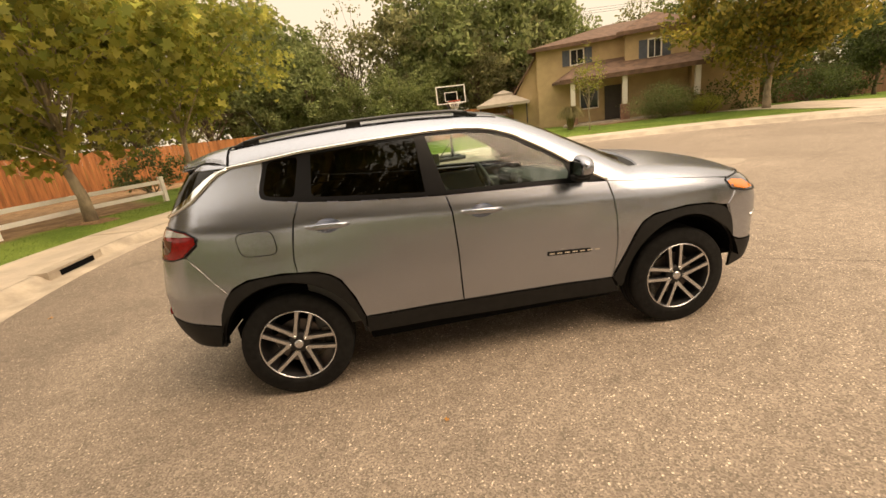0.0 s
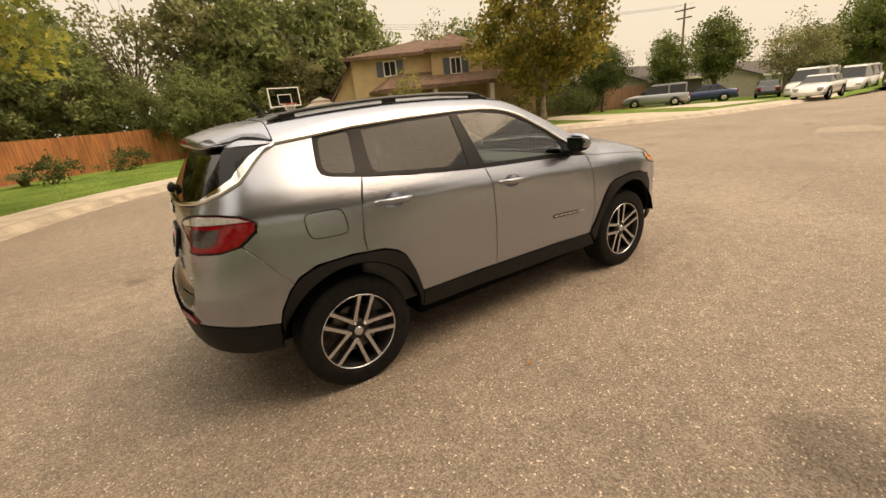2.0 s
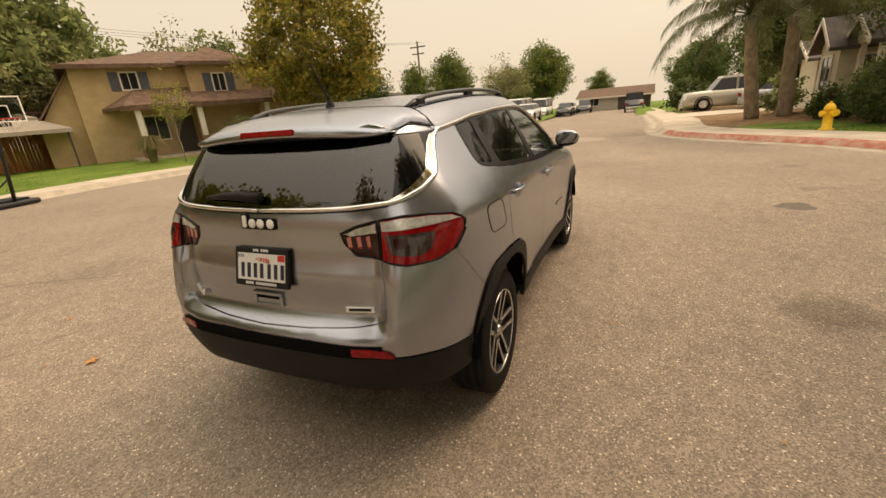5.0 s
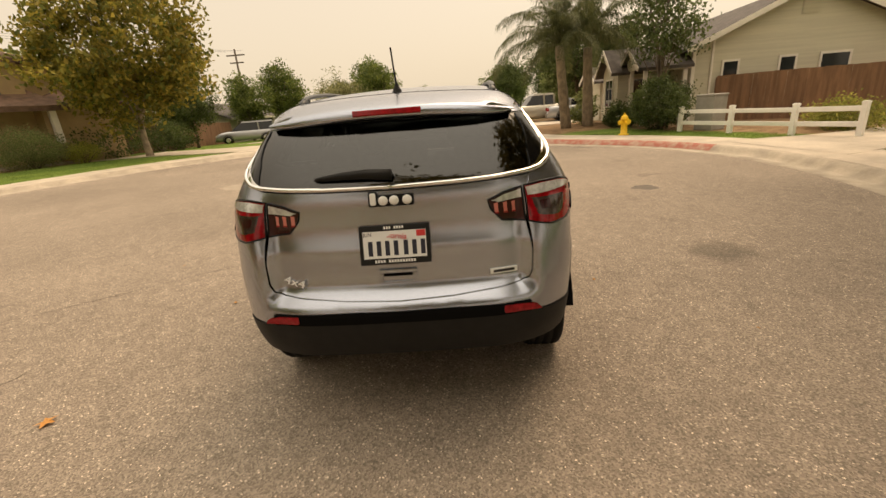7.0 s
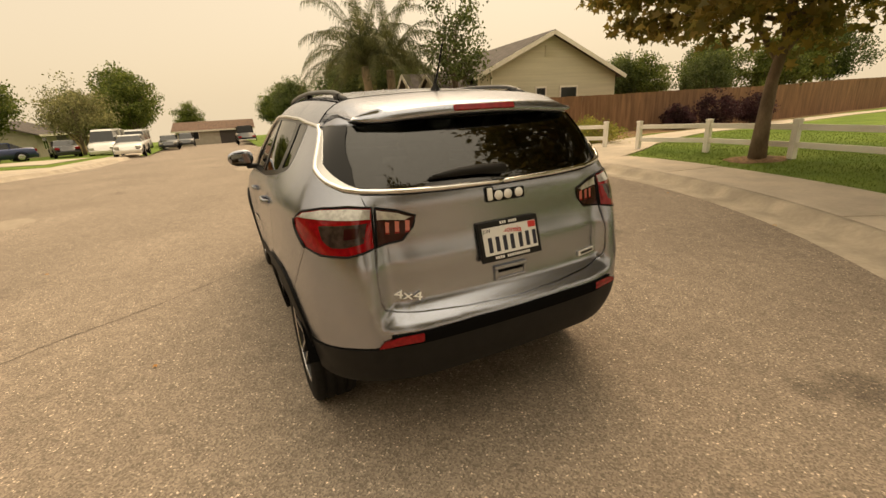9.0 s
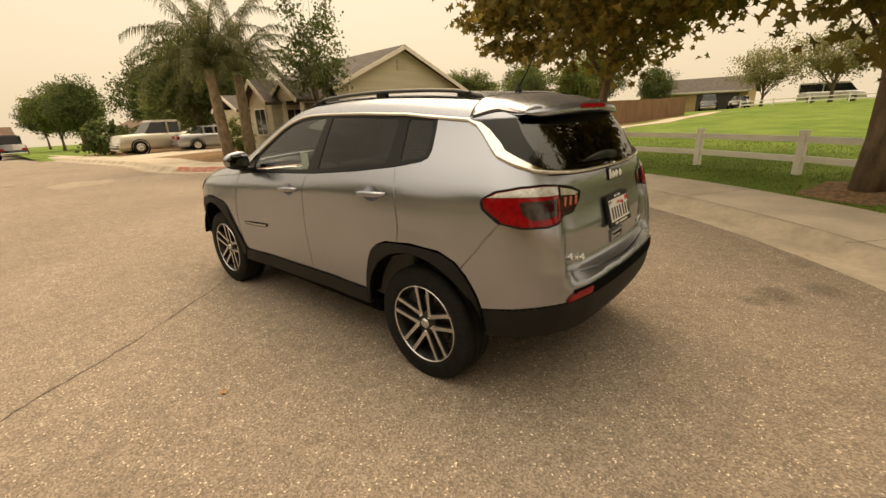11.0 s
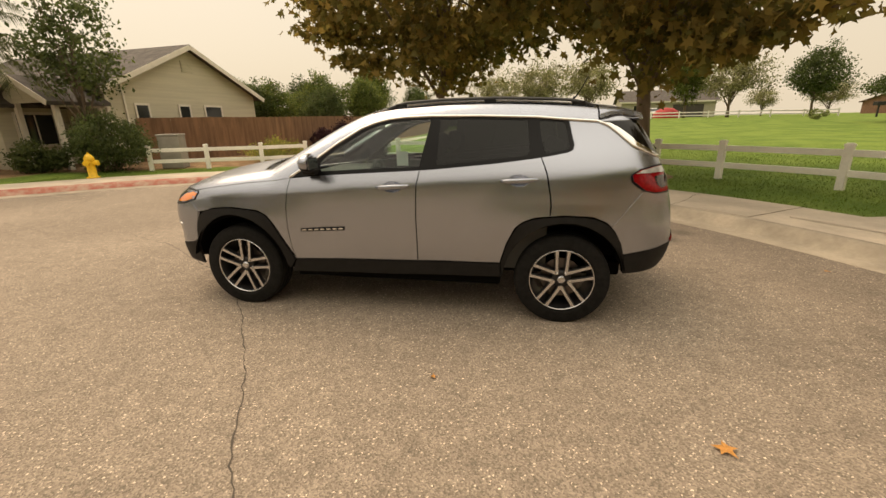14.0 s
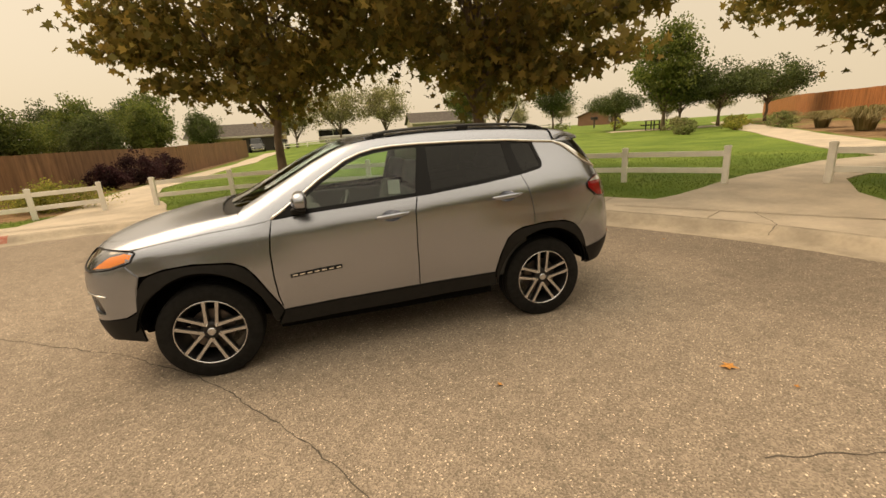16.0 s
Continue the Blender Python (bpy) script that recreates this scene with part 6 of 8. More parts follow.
pale = tree("park_tree", -3.0, -57.0, 7.0, 0.16, 0.2, 4.4, (4.0, 3.6, 3.2), M_LEAF_GREY, M_BARK, 220, 28, 0.42, 0.26, 33, "wide grey-green tree beyond the park", group="park trees", hollow=0.3)
for x, y, s, a in ((-9.5, -59, 1.05, 80), (3.0, -61, 0.9, 170), (-24, -52, 0.95, 250), (47.5, 12.8, 0.82, 30), (-50, -62, 0.62, 10), (-58, -58, 0.55, 120), (-66, -55, 0.6, 210), (-43, -67, 0.66, 300), (-36, -70, 0.55, 60), (-72, -50, 0.6, 150)):
    copy_thing(pale, Matrix.Translation((x, y, height(x, y))) @ Matrix.Rotation(radians(a), 4, "Z") @ Matrix.Scale(s, 4))

for x, y, s, a in ((37.0, -12.4, 0.52, 80), (39.5, -10.6, 0.48, 10), (36.5, -15.0, 0.6, 200)):
    copy_thing(protos[0], Matrix.Translation((x, y, height(x, y) - 0.2)) @ Matrix.Rotation(radians(a), 4, "Z") @ Matrix.Scale(s, 4))


def palm(x, y, h, seed, lean):
    rng = np.random.default_rng(seed)
    t = thing("palm", (x, y, height(x, y)), 0, "feather palm with grey trunk and drooping fronds", "palm", "palms by the drive")
    top = Vector((lean[0], lean[1], h))
    pts = [top * (k / 10) + Vector((0, 0, -0.1)) for k in range(11)]
    vs, fs = tube_arrays(pts, [0.23 - 0.07 * (k / 10) + 0.018 * (k % 2) for k in range(11)], 12)
    put("trunk", as_mesh("trunk", vs, fs, M_PALEBARK), t)
    n_fr = 28
    for k in range(n_fr):
        a = 2.4 * k
        el = 1.48 - 1.30 * (k / n_fr)
        L = rng.uniform(2.9, 3.8)
        d = Vector((math.cos(a) * math.cos(el), math.sin(a) * math.cos(el), math.sin(el)))
        p, v, rib = top.copy(), d.copy(), []
        for i in range(17):
            rib.append(p.copy())
            p = p + v * (L / 16)
            v = (v + Vector((0, 0, -0.050 - 0.011 * i))).normalized()
        V, F = tube_arrays(rib, [0.024 * (1 - 0.8 * i / 16) for i in range(17)], 4)
        V, F = list(V), list(F)
        for i in range(3, 17):
            along = (rib[i] - rib[i - 1]).normalized()
            side = along.cross(Vector((0, 0, 1)))
            side = side.normalized() if side.length > 1e-3 else Vector((1, 0, 0))
            for sgn in (-1, 1):
                for j in range(4):
                    b = rib[i - 1].lerp(rib[i], j / 4)
                    r = (1.1 - 0.035 * i) * rng.uniform(0.8, 1.1)
                    m = b + (side * sgn * 0.26 + along * 0.20 + Vector((0, 0, rng.uniform(-0.05, 0.08)))) * r
                    q = b + (side * sgn * 0.38 + along * 0.34 + Vector((0, 0, -0.34 - rng.uniform(0, 0.22)))) * r
                    o = len(V)
                    V += [b - along * 0.012, b + along * 0.012, m + along * 0.013, m - along * 0.013, q]
                    F += [(o, o + 1, o + 2, o + 3), (o + 3, o + 2, o + 4)]
        put("frond", as_mesh("frond", V, F, M_LEAF_PALM, smooth=False), t)
    return t


palm(15.82, -5.35, 3.35, 41, (-1.05, 0.62))
palm(15.95, -6.33, 3.25, 42, (-0.65, 0.30))


def shrub(name, x, y, radii, leaf, n, size, seed, label, group="", category="shrub"):
    rng = np.random.default_rng(seed)
    t = thing(name, (x, y, height(x, y)), 0, label, category, group)
    c, p = crown_points(rng, (0, 0, radii[2] * 0.75), (radii[0], radii[1], radii[2] * 0.9), max(20, n // 30), 30, 0.12 * max(radii), 0.5, 0.3)
    p[:, 2] = np.maximum(p[:, 2], 0.01)
    V, F = [], []
    for k in range(7):
        b = Vector(c[k % len(c)])
        v2, f2 = tube_arrays([(0.05 * rng.normal(), 0.05 * rng.normal(), -0.05), b * 0.5, b], [0.025, 0.016, 0.006], 5)
        o = len(V)
        V += v2
        F += [tuple(q + o for q in ff) for ff in f2]
    put("stems", as_mesh("stems", V, F, M_BARK), t)
    put("foliage", leaves_mesh("foliage", p, size, leaf, rng, 0.0), t)
    return t


shrub("shrub", 11.7, -7.5, (1.15, 0.95, 1.05), M_LEAF_DARK, 9000, 0.09, 51, "dense dark green shrub behind the hydrant")
for k, (x, y, r) in enumerate(((9.2, -16.6, 0.62), (8.6, -18.2, 0.85), (8.1, -20.0, 0.80))):
    shrub("purple_shrub", x - 0.4, y, (r, r, r * 0.95), M_LEAF_PURPLE, 5200, 0.085, 52 + k, "rounded purple-leaved shrub before the brown fence", "purple shrubs")
shrub("cycad", 33.5, -5.0, (2.0, 1.7, 1.2), M_LEAF_DARK, 2200, 0.30, 95, "low dark green cycad by the drive", category="cycad")
shrub("shrub", 7.6, -10.4, (1.1, 0.6, 0.42), M_LEAF_YELLOW, 4200, 0.07, 56, "low yellow-green shrub behind the white fence")
shrub("shrub", 13.9, -7.0, (0.9, 0.6, 0.5), M_LEAF_DARK, 2600, 0.11, 57, "low dark green shrub against the porch")
shrub("shrub", 17.2, -6.5, (0.9, 0.6, 0.8), M_LEAF_GREEN, 1600, 0.14, 58, "green shrub against the house")
shrub("shrub", 14.6, 18.3, (1.6, 1.1, 1.0), M_LEAF_GREEN, 9000, 0.075, 59, "clipped green shrub before the porch")
shrub("shrub", 16.2, 17.3, (0.8, 0.7, 0.6), M_LEAF_YELLOW, 3000, 0.07, 60, "small yellow-green shrub before the porch")
shrub("shrub", -9.6, 14.6, (1.3, 1.0, 0.95), M_LEAF_DARK, 1800, 0.13, 62, "dark green shrub on the mulch")
shrub("shrub", -5.5, 19.5, (0.9, 0.8, 0.6), M_LEAF_DARK, 1000, 0.12, 63, "low dark shrub by the lawn")
shrub("shrub", -3.2, 23.0, (1.1, 0.9, 0.6), M_LEAF_DARK, 1000, 0.12, 64, "low dark shrub by the orange fence")


def fountain_grass(x, y, r, h, seed, label, group="fountain grass"):
    """A clump of long thin blades that rise from one foot and arch over."""
    rng = np.random.default_rng(seed)
    t = thing("ornamental_grass", (x, y, height(x, y)), 0, label, "ornamental grass", group)
    n = 520
    a, reach, rise = rng.uniform(0, 2 * math.pi, n), r * rng.uniform(0.15, 1.0, n) ** 0.7, h * rng.uniform(0.7, 1.1, n)
    w = 0.02 + 0.02 * rng.random(n)
    d = np.stack([np.cos(a), np.sin(a), 0 * a], 1)
    side = np.stack([-np.sin(a), np.cos(a), 0 * a], 1)
    root = d * rng.uniform(0, 0.2 * r, (n, 1))
    v, f = [], []
    for k in range(5):
        u = k / 4
        c = root + d * (reach * u ** 1.4)[:, None] + np.array([0, 0, 1.0]) * (rise * (2.5 * u - 2.0 * u * u) + 0.02)[:, None]
        e = side * (w * (1 - 0.85 * u))[:, None]
        v += [c - e, c + e]
    V = np.stack(v, 1).reshape(-1, 3)
    for b in range(n):
        f += [(10 * b + 2 * k, 10 * b + 2 * k + 1, 10 * b + 2 * k + 3, 10 * b + 2 * k + 2) for k in range(4)]
    put("blades", as_mesh("blades", V, f, M_LEAF_STRAW, smooth=False), t)


for k, (x, y, r) in enumerate(((-24.6, -12.2, 1.3), (-22.6, -9.2, 1.6), (-20.6, -6.4, 1.5), (-18.4, -2.9, 1.4), (-30.2, -18.2, 1.2))):
    fountain_grass(x, y, r, 0.80 * r, 66 + k, "pale fountain grass clump before the orange fence")
fountain_grass(9.9, 19.6, 0.8, 1.5, 61, "straw-coloured clump of tall grass on the lawn", "")
fountain_grass(-6.6, 20.8, 0.7, 0.7, 65, "straw-coloured tuft by the lawn", "")
for k, (x, y) in enumerate(((-22.5, -19.0), (-24.0, -16.5), (-25.5, -15.0), (-21.0, -18.0), (-26.5, -18.5), (-20.5, -16.8), (-30, -27), (-27, -31), (-24, -36))):
    shrub("shrub", x, y, (0.8, 0.7, 0.5), (M_LEAF_GREY, M_LEAF_YELLOW, M_LEAF_GREEN)[k % 3], 700, 0.14, 75 + k, "low rounded park shrub", "park shrubs")
for k, (x, y) in enumerate(((23.2, 18.2), (25.0, 18.6), (19.0, 18.0), (27.0, 19.2))):
    shrub("hedge", x, y, (1.8, 1.0, 1.2), M_LEAF_DARK, 1700, 0.14, 85 + k, "dark green hedge along the drive", "hedges")


# ---- houses ----
M_STUCCO = mat("tan_stucco", (0.47, 0.345, 0.185), rough=0.9, var=0.08, scale=2, bump=0.003, bscale=150)
M_SIDING = mat("sage_beige_siding", (0.54, 0.50, 0.375), rough=0.8, var=0.06, scale=2, bump=0.003, bscale=40, stretch=(0.2, 0.2, 6))
M_ROOF = mat("brown_shingles", (0.135, 0.080, 0.052), rough=0.9, var=0.3, scale=3, bump=0.01, bscale=25)
M_ROOFGREY = mat("grey_shingles", (0.085, 0.072, 0.064), rough=0.9, var=0.3, scale=3, bump=0.01, bscale=25)
M_TRIM = mat("cream_trim", (0.72, 0.67, 0.58), rough=0.6, var=0.05, scale=4)
M_SHUTTER = mat("blue_grey_shutters", (0.085, 0.095, 0.115), rough=0.6, var=0.1, scale=5)
M_PANE = mat("dark_window_pane", (0.020, 0.022, 0.024), rough=0.05)
M_BRICK = mat("reddish_stone", (0.22, 0.12, 0.08), rough=0.9, var=0.3, scale=8, bump=0.01, bscale=30)
M_GARAGE = mat("dark_garage_door", (0.06, 0.05, 0.045), rough=0.6, var=0.1, scale=3)


def window(parent, x0, x1, z0, z1, m, shutters=False, y=0.0, mullion=True):
    """A window standing a little proud of its wall, with frame, pane and sill."""
    w = part("window", boxes((x0 - 0.07, x1 + 0.07, y - 0.05, y - 0.003, z1, z1 + 0.08), (x0 - 0.07, x1 + 0.07, y - 0.07, y - 0.003, z0 - 0.08, z0),
                             (x0 - 0.07, x0, y - 0.05, y - 0.003, z0, z1), (x1, x1 + 0.07, y - 0.05, y - 0.003, z0, z1),
                             *([((x0 + x1) / 2 - 0.02, (x0 + x1) / 2 + 0.02, y - 0.04, y - 0.003, z0, z1)] if mullion else [])), M_TRIM, parent, m=m)
    part("pane", boxes((x0, x1, y - 0.025, y - 0.004, z0, z1)), M_PANE, w)
    if shutters:
        for a, b in ((x0 - 0.52, x0 - 0.09), (x1 + 0.09, x1 + 0.52)):
            part("shutter", boxes((a, b, y - 0.05, y - 0.004, z0 - 0.05, z1 + 0.05), *[(a + 0.04, b - 0.04, y - 0.06, y - 0.05, z, z + 0.03) for z in np.arange(z0, z1, 0.07)]), M_SHUTTER, w, "blue-grey louvred shutter")
    return w


def prism(bm, pts, y0, y1):
    """A wall of polygon outline (x, z), from y0 to y1."""
    a = [bm.verts.new((x, y0, z)) for x, z in pts]
    b = [bm.verts.new((x, y1, z)) for x, z in pts]
    bm.faces.new(a)
    bm.faces.new(b[::-1])
    for k in range(len(pts)):
        j = (k + 1) % len(pts)
        bm.faces.new((a[k], b[k], b[j], a[j]))
    bmesh.ops.recalc_face_normals(bm, faces=bm.faces)
    return bm


def slab_roof(bm, quad, t=0.14):
    """A roof plane: a quad with thickness."""
    a = [bm.verts.new(q) for q in quad]
    b = [bm.verts.new((x, y, z - t)) for x, y, z in quad]
    n = len(quad)
    bm.faces.new(a)
    bm.faces.new(b[::-1])
    for k in range(n):
        bm.faces.new((a[k], b[k], b[(k + 1) % n], a[(k + 1) % n]))
    bmesh.ops.recalc_face_normals(bm, faces=bm.faces)


def hip(bm, x0, x1, y0, y1, z, rise, over=0.45):
    x0, x1, y0, y1 = x0 - over, x1 + over, y0 - over, y1 + over
    r = min(x1 - x0, y1 - y0) / 2
    if x1 - x0 >= y1 - y0:
        p, q = (x0 + r, (y0 + y1) / 2, z + rise), (x1 - r, (y0 + y1) / 2, z + rise)
    else:
        p, q = ((x0 + x1) / 2, y0 + r, z + rise), ((x0 + x1) / 2, y1 - r, z + rise)
    c = [(x0, y0, z), (x1, y0, z), (x1, y1, z), (x0, y1, z)]
    if x1 - x0 >= y1 - y0:
        quads = [(c[0], c[1], q, p), (c[1], c[2], q), (c[2], c[3], p, q), (c[3], c[0], p)]
    else:
        quads = [(c[0], c[1], p), (c[1], c[2], q, p), (c[2], c[3], q), (c[3], c[0], p, q)]
    for k in quads:
        slab_roof(bm, k)


# two-storey tan house beyond the lawn
hz = 0.25
tan = thing("tan_house", (9.9, 24.25, hz), 0, "two-storey tan stucco house with brown hipped roof", "house")
hm = Matrix.Rotation(radians(-26.5), 4, "Z")
for b in ((0, 10.5, 0, 8.5, -0.4, 4.75), (5.1, 8.4, -0.75, -0.003, -0.4, 4.75), (8.4, 11.6, -1.6, -0.003, -0.4, 2.7)):
    part("wall", boxes(b), M_STUCCO, tan, m=hm)
part("side_wall", prism(bmesh.new(), [(0, -0.4), (0.0, 4.6), (-1.75, 1.9), (-1.75, -0.4)], 0.6, 8.4), M_STUCCO, tan, m=hm)
for b in ((0, 10.5, 0, 8.5, 4.75, 1.25), (5.1, 8.4, -0.75, 4.0, 4.78, 1.05, 0.4), (8.4, 11.6, -1.6, 6.0, 2.7, 0.8)):
    bm = bmesh.new()
    hip(bm, *b)
    part("roof", bm, M_ROOF, tan, m=hm)
bm = bmesh.new()
slab_roof(bm, [(0.3, 0.3, 5.0), (0.3, 8.6, 5.0), (-2.1, 8.6, 1.75), (-2.1, 0.3, 1.75)])
part("side_roof", bm, M_ROOF, tan, m=hm)
bm = bmesh.new()
slab_roof(bm, [(2.6, 0.0, 3.55), (8.6, 0.0, 3.55), (9.2, -2.3, 2.62), (1.6, -2.3, 2.62)])
slab_roof(bm, [(2.6, 0.0, 3.55), (1.6, -2.3, 2.62), (0.9, 0.0, 2.62)])
part("porch_roof", bm, M_ROOF, tan, m=hm)
part("fascia", boxes((1.5, 9.3, -2.36, -2.30, 2.40, 2.64), (-0.48, 5.0, -0.52, -0.46, 4.56, 4.76), (4.62, 8.88, -1.22, -1.16, 4.58, 4.78)), M_ROOF, tan, m=hm)
window(tan, 6.35, 6.95, 3.25, 4.15, hm, True, -0.75)
window(tan, 2.1, 2.8, 3.55, 4.35, hm, True, 0.0)
window(tan, 2.6, 3.6, 0.9, 2.1, hm, False, 0.0)
sm = hm @ Matrix.Rotation(radians(-90), 4, "Z")
window(tan, -4.2, -3.6, 3.3, 4.3, sm, False, 0.0)
part("front_door", boxes((4.0, 4.95, -0.05, -0.004, 0.0, 2.05), bevel=0.01), M_GARAGE, tan, "dark front door", m=hm)
for x in (2.2, 5.0, 8.6):
    col = part("porch_column", boxes((x - 0.13, x + 0.13, -2.2, -1.94, 0.9, 2.62), (x - 0.17, x + 0.17, -2.24, -1.90, 2.45, 2.62), bevel=0.01), M_TRIM, tan, m=hm)
    part("stone_base", boxes((x - 0.24, x + 0.24, -2.31, -1.83, -0.4, 0.9), bevel=0.015), M_BRICK, col)
part("porch_floor", boxes((1.6, 9.2, -2.4, 0.0, -0.4, 0.06)), M_CONCRETE2, tan, m=hm)
part("garage_door", boxes((8.8, 11.3, -1.66, -1.604, 0.0, 2.15), *[(8.8, 11.3, -1.68, -1.66, z, z + 0.02) for z in (0.53, 1.06, 1.6)]), M_STUCCO, tan, "tan garage door", m=hm)

# gazebo with a two-tier canopy beyond the fence
gz0 = height(8.0, 25.0)
gaz = thing("gazebo", (8.2, 26.2, gz0 - 0.35), -20, "garden gazebo with a pale tan two-tier fabric canopy", "gazebo")
M_CANVAS = mat("pale_tan_canvas", (0.36, 0.31, 0.25), rough=0.9, var=0.08, scale=3)
for nm, r0, r1, za, zb in (("canopy", 1.7, 0.42, 2.25, 2.85), ("vent_cap", 0.62, 0.02, 2.88, 3.12)):
    bm = bmesh.new()
    a = [bm.verts.new((sx * r0, sy * r0, za)) for sx, sy in ((-1, -1), (1, -1), (1, 1), (-1, 1))]
    v1 = [bm.verts.new((sx * r0, sy * r0, za - 0.18)) for sx, sy in ((-1, -1), (1, -1), (1, 1), (-1, 1))]
    v2 = [bm.verts.new((sx * r1, sy * r1, zb)) for sx, sy in ((-1, -1), (1, -1), (1, 1), (-1, 1))]
    for k in range(4):
        bm.faces.new((a[k], a[(k + 1) % 4], v2[(k + 1) % 4], v2[k]))
        bm.faces.new((v1[k], v1[(k + 1) % 4], a[(k + 1) % 4], a[k]))
    bm.faces.new(v2)
    bmesh.ops.recalc_face_normals(bm, faces=bm.faces)
    part(nm, bm, M_CANVAS, gaz)
for sx in (-1.5, 1.5):
    for sy in (-1.5, 1.5):
        part("post", boxes((sx - 0.04, sx + 0.04, sy - 0.04, sy + 0.04, 0.25, 2.2)), M_GARAGE, gaz, "dark metal post")

# gabled house with sage siding behind the brown fence
gz = 0.15
GA, GD = Vector((13.2, -13.18)), Vector((-0.1, -0.995)).normalized()
gab = thing("gabled_house", (GA.x, GA.y, gz), 0, "single-storey sage siding house with grey gabled roof", "house")
gm = Matrix.Rotation(math.atan2(-GD.y, -GD.x), 4, "Z")        # local x runs to the porch end, local y points out to the street
APEX, SLOPE, HALF, SHORT = 4.46, 0.46, 3.75, 3.9
eave = APEX - SLOPE * HALF


def gable_end(x0, x1, pts):
    """A triangular wall piece standing across local x, of outline (y, z)."""
    bm = bmesh.new()
    ends = [[bm.verts.new((x, y, z)) for y, z in pts] for x in (x0, x1)]
    bm.faces.new(ends[0]), bm.faces.new(ends[1][::-1])
    for k in range(len(pts)):
        j = (k + 1) % len(pts)
        bm.faces.new((ends[0][k], ends[1][k], ends[1][j], ends[0][j]))
    bmesh.ops.recalc_face_normals(bm, faces=bm.faces)
    return bm


part("wall", prism(bmesh.new(), [(-SHORT, -0.4), (-SHORT, APEX - SLOPE * SHORT), (0, APEX), (HALF, eave), (HALF, -0.4)], -10.0, 0.0), M_SIDING, gab, m=gm)
part("wing_wall", boxes((HALF + 0.003, 5.9, -4.6, -2.0, -0.4, 2.2)), M_SIDING, gab, m=gm)
part("wing_gable", gable_end(5.75, 5.9, [(-4.6, 2.204), (-3.3, 3.02), (-2.0, 2.204)]), M_SIDING, gab, m=gm)
part("garage_wall", boxes((HALF + 0.003, 5.6, -10.0, -6.6, -0.4, 2.0)), M_SIDING, gab, m=gm)
ov = 0.35
planes = [[(0, 0.35, APEX + 0.12), (s * e, 0.35, APEX - SLOPE * e + 0.12), (s * e, -10.3, APEX - SLOPE * e + 0.12), (0, -10.3, APEX + 0.12)] for s, e in ((-1, SHORT + ov), (1, HALF + ov))]
for yr, ye, x0, x1, zr, ze in ((-3.3, -1.7, 0.5, 6.25, 3.15, 2.12), (-3.3, -4.9, 0.5, 6.25, 3.15, 2.12),          # front wing
                               (-1.25, 0.25, HALF + 0.02, 5.75, 3.0, 2.16), (-1.25, -2.2, HALF + 0.02, 5.75, 3.0, 2.47),   # porch
                               (-8.3, -6.2, HALF - 0.3, 6.0, 2.75, 1.95), (-8.3, -10.4, HALF - 0.3, 6.0, 2.75, 1.95)):     # garage
    planes.append([(x0, yr, zr), (x1, yr, zr), (x1, ye, ze), (x0, ye, ze)])
for quad in planes:
    bm = bmesh.new()
    slab_roof(bm, quad, 0.115)
    part("roof_slope", bm, M_ROOFGREY, gab, m=gm)
for s in (-1, 1):
    L = math.hypot(1, SLOPE) * ((SHORT if s < 0 else HALF) + ov)
    rot = Matrix.Translation((0, 0.355, APEX + 0.0)) @ Matrix.Rotation(s * math.atan(SLOPE), 4, "Y")
    part("barge_board", boxes((min(0, s * L), max(0, s * L), 0.0, 0.03, -0.08, 0.10, rot)), M_TRIM, gab, m=gm)
for x, yr, reach, zr, ze in ((6.255, -3.3, 1.62, 3.15, 2.12), (5.755, -1.25, 1.52, 3.0, 2.16), (6.005, -8.3, 2.12, 2.75, 1.95)):
    for s in (-1, 1):
        L = math.hypot(reach, zr - ze)
        rot = Matrix.Translation((x, yr, zr)) @ Matrix.Rotation(-s * math.atan2(zr - ze, reach), 4, "X")
        part("barge_board", boxes((0.0, 0.03, min(0, s * L), max(0, s * L), -0.15, 0.02, rot)), M_TRIM, gab, m=gm)
part("gable_vent", boxes((-0.28, 0.28, 0.0, 0.03, 3.50, 3.95), *[(-0.25, 0.25, 0.03, 0.05, z, z + 0.03) for z in np.arange(3.55, 3.92, 0.07)]), M_SIDING, gab, "louvred gable vent", m=gm)
part("corner_board", boxes((HALF - 0.1, HALF + 0.02, -0.08, 0.02, -0.3, eave), (3.05, 3.12, 0.0, 0.06, -0.3, eave + 0.2)), M_TRIM, gab, m=gm)
for x0, x1 in ((2.18, 2.66), (0.24, 0.72), (-1.54, -0.64)):
    w = window(gab, -x1, -x0, 1.62, 2.12, gm @ Matrix.Rotation(math.pi, 4, "Z"), False, 0.0, x1 - x0 > 0.9)
window(gab, -3.9, -2.7, 0.75, 1.85, gm @ Matrix.Translation((5.905, 0, 0)) @ Matrix.Rotation(radians(90), 4, "Z"), False, 0.0)
window(gab, -5.4, -4.3, 0.8, 1.8, gm @ Matrix.Rotation(math.pi, 4, "Z"), False, 2.0)
part("porch_gable", gable_end(5.45, 5.55, [(-2.0, 2.14), (-2.0, 2.48), (-1.25, 2.88), (0.1, 2.14)]), M_SIDING, gab, m=gm)
part("porch_beam", boxes((HALF, 5.5, -0.02, 0.10, 2.0, 2.16)), M_TRIM, gab, m=gm)
part("garage_door", boxes((3.9, 5.5, -6.597, -6.55, -0.1, 1.85), *[(3.9, 5.5, -6.55, -6.53, z, z + 0.02) for z in (0.4, 0.9, 1.4)]), M_TRIM, gab, "pale garage door", m=gm)
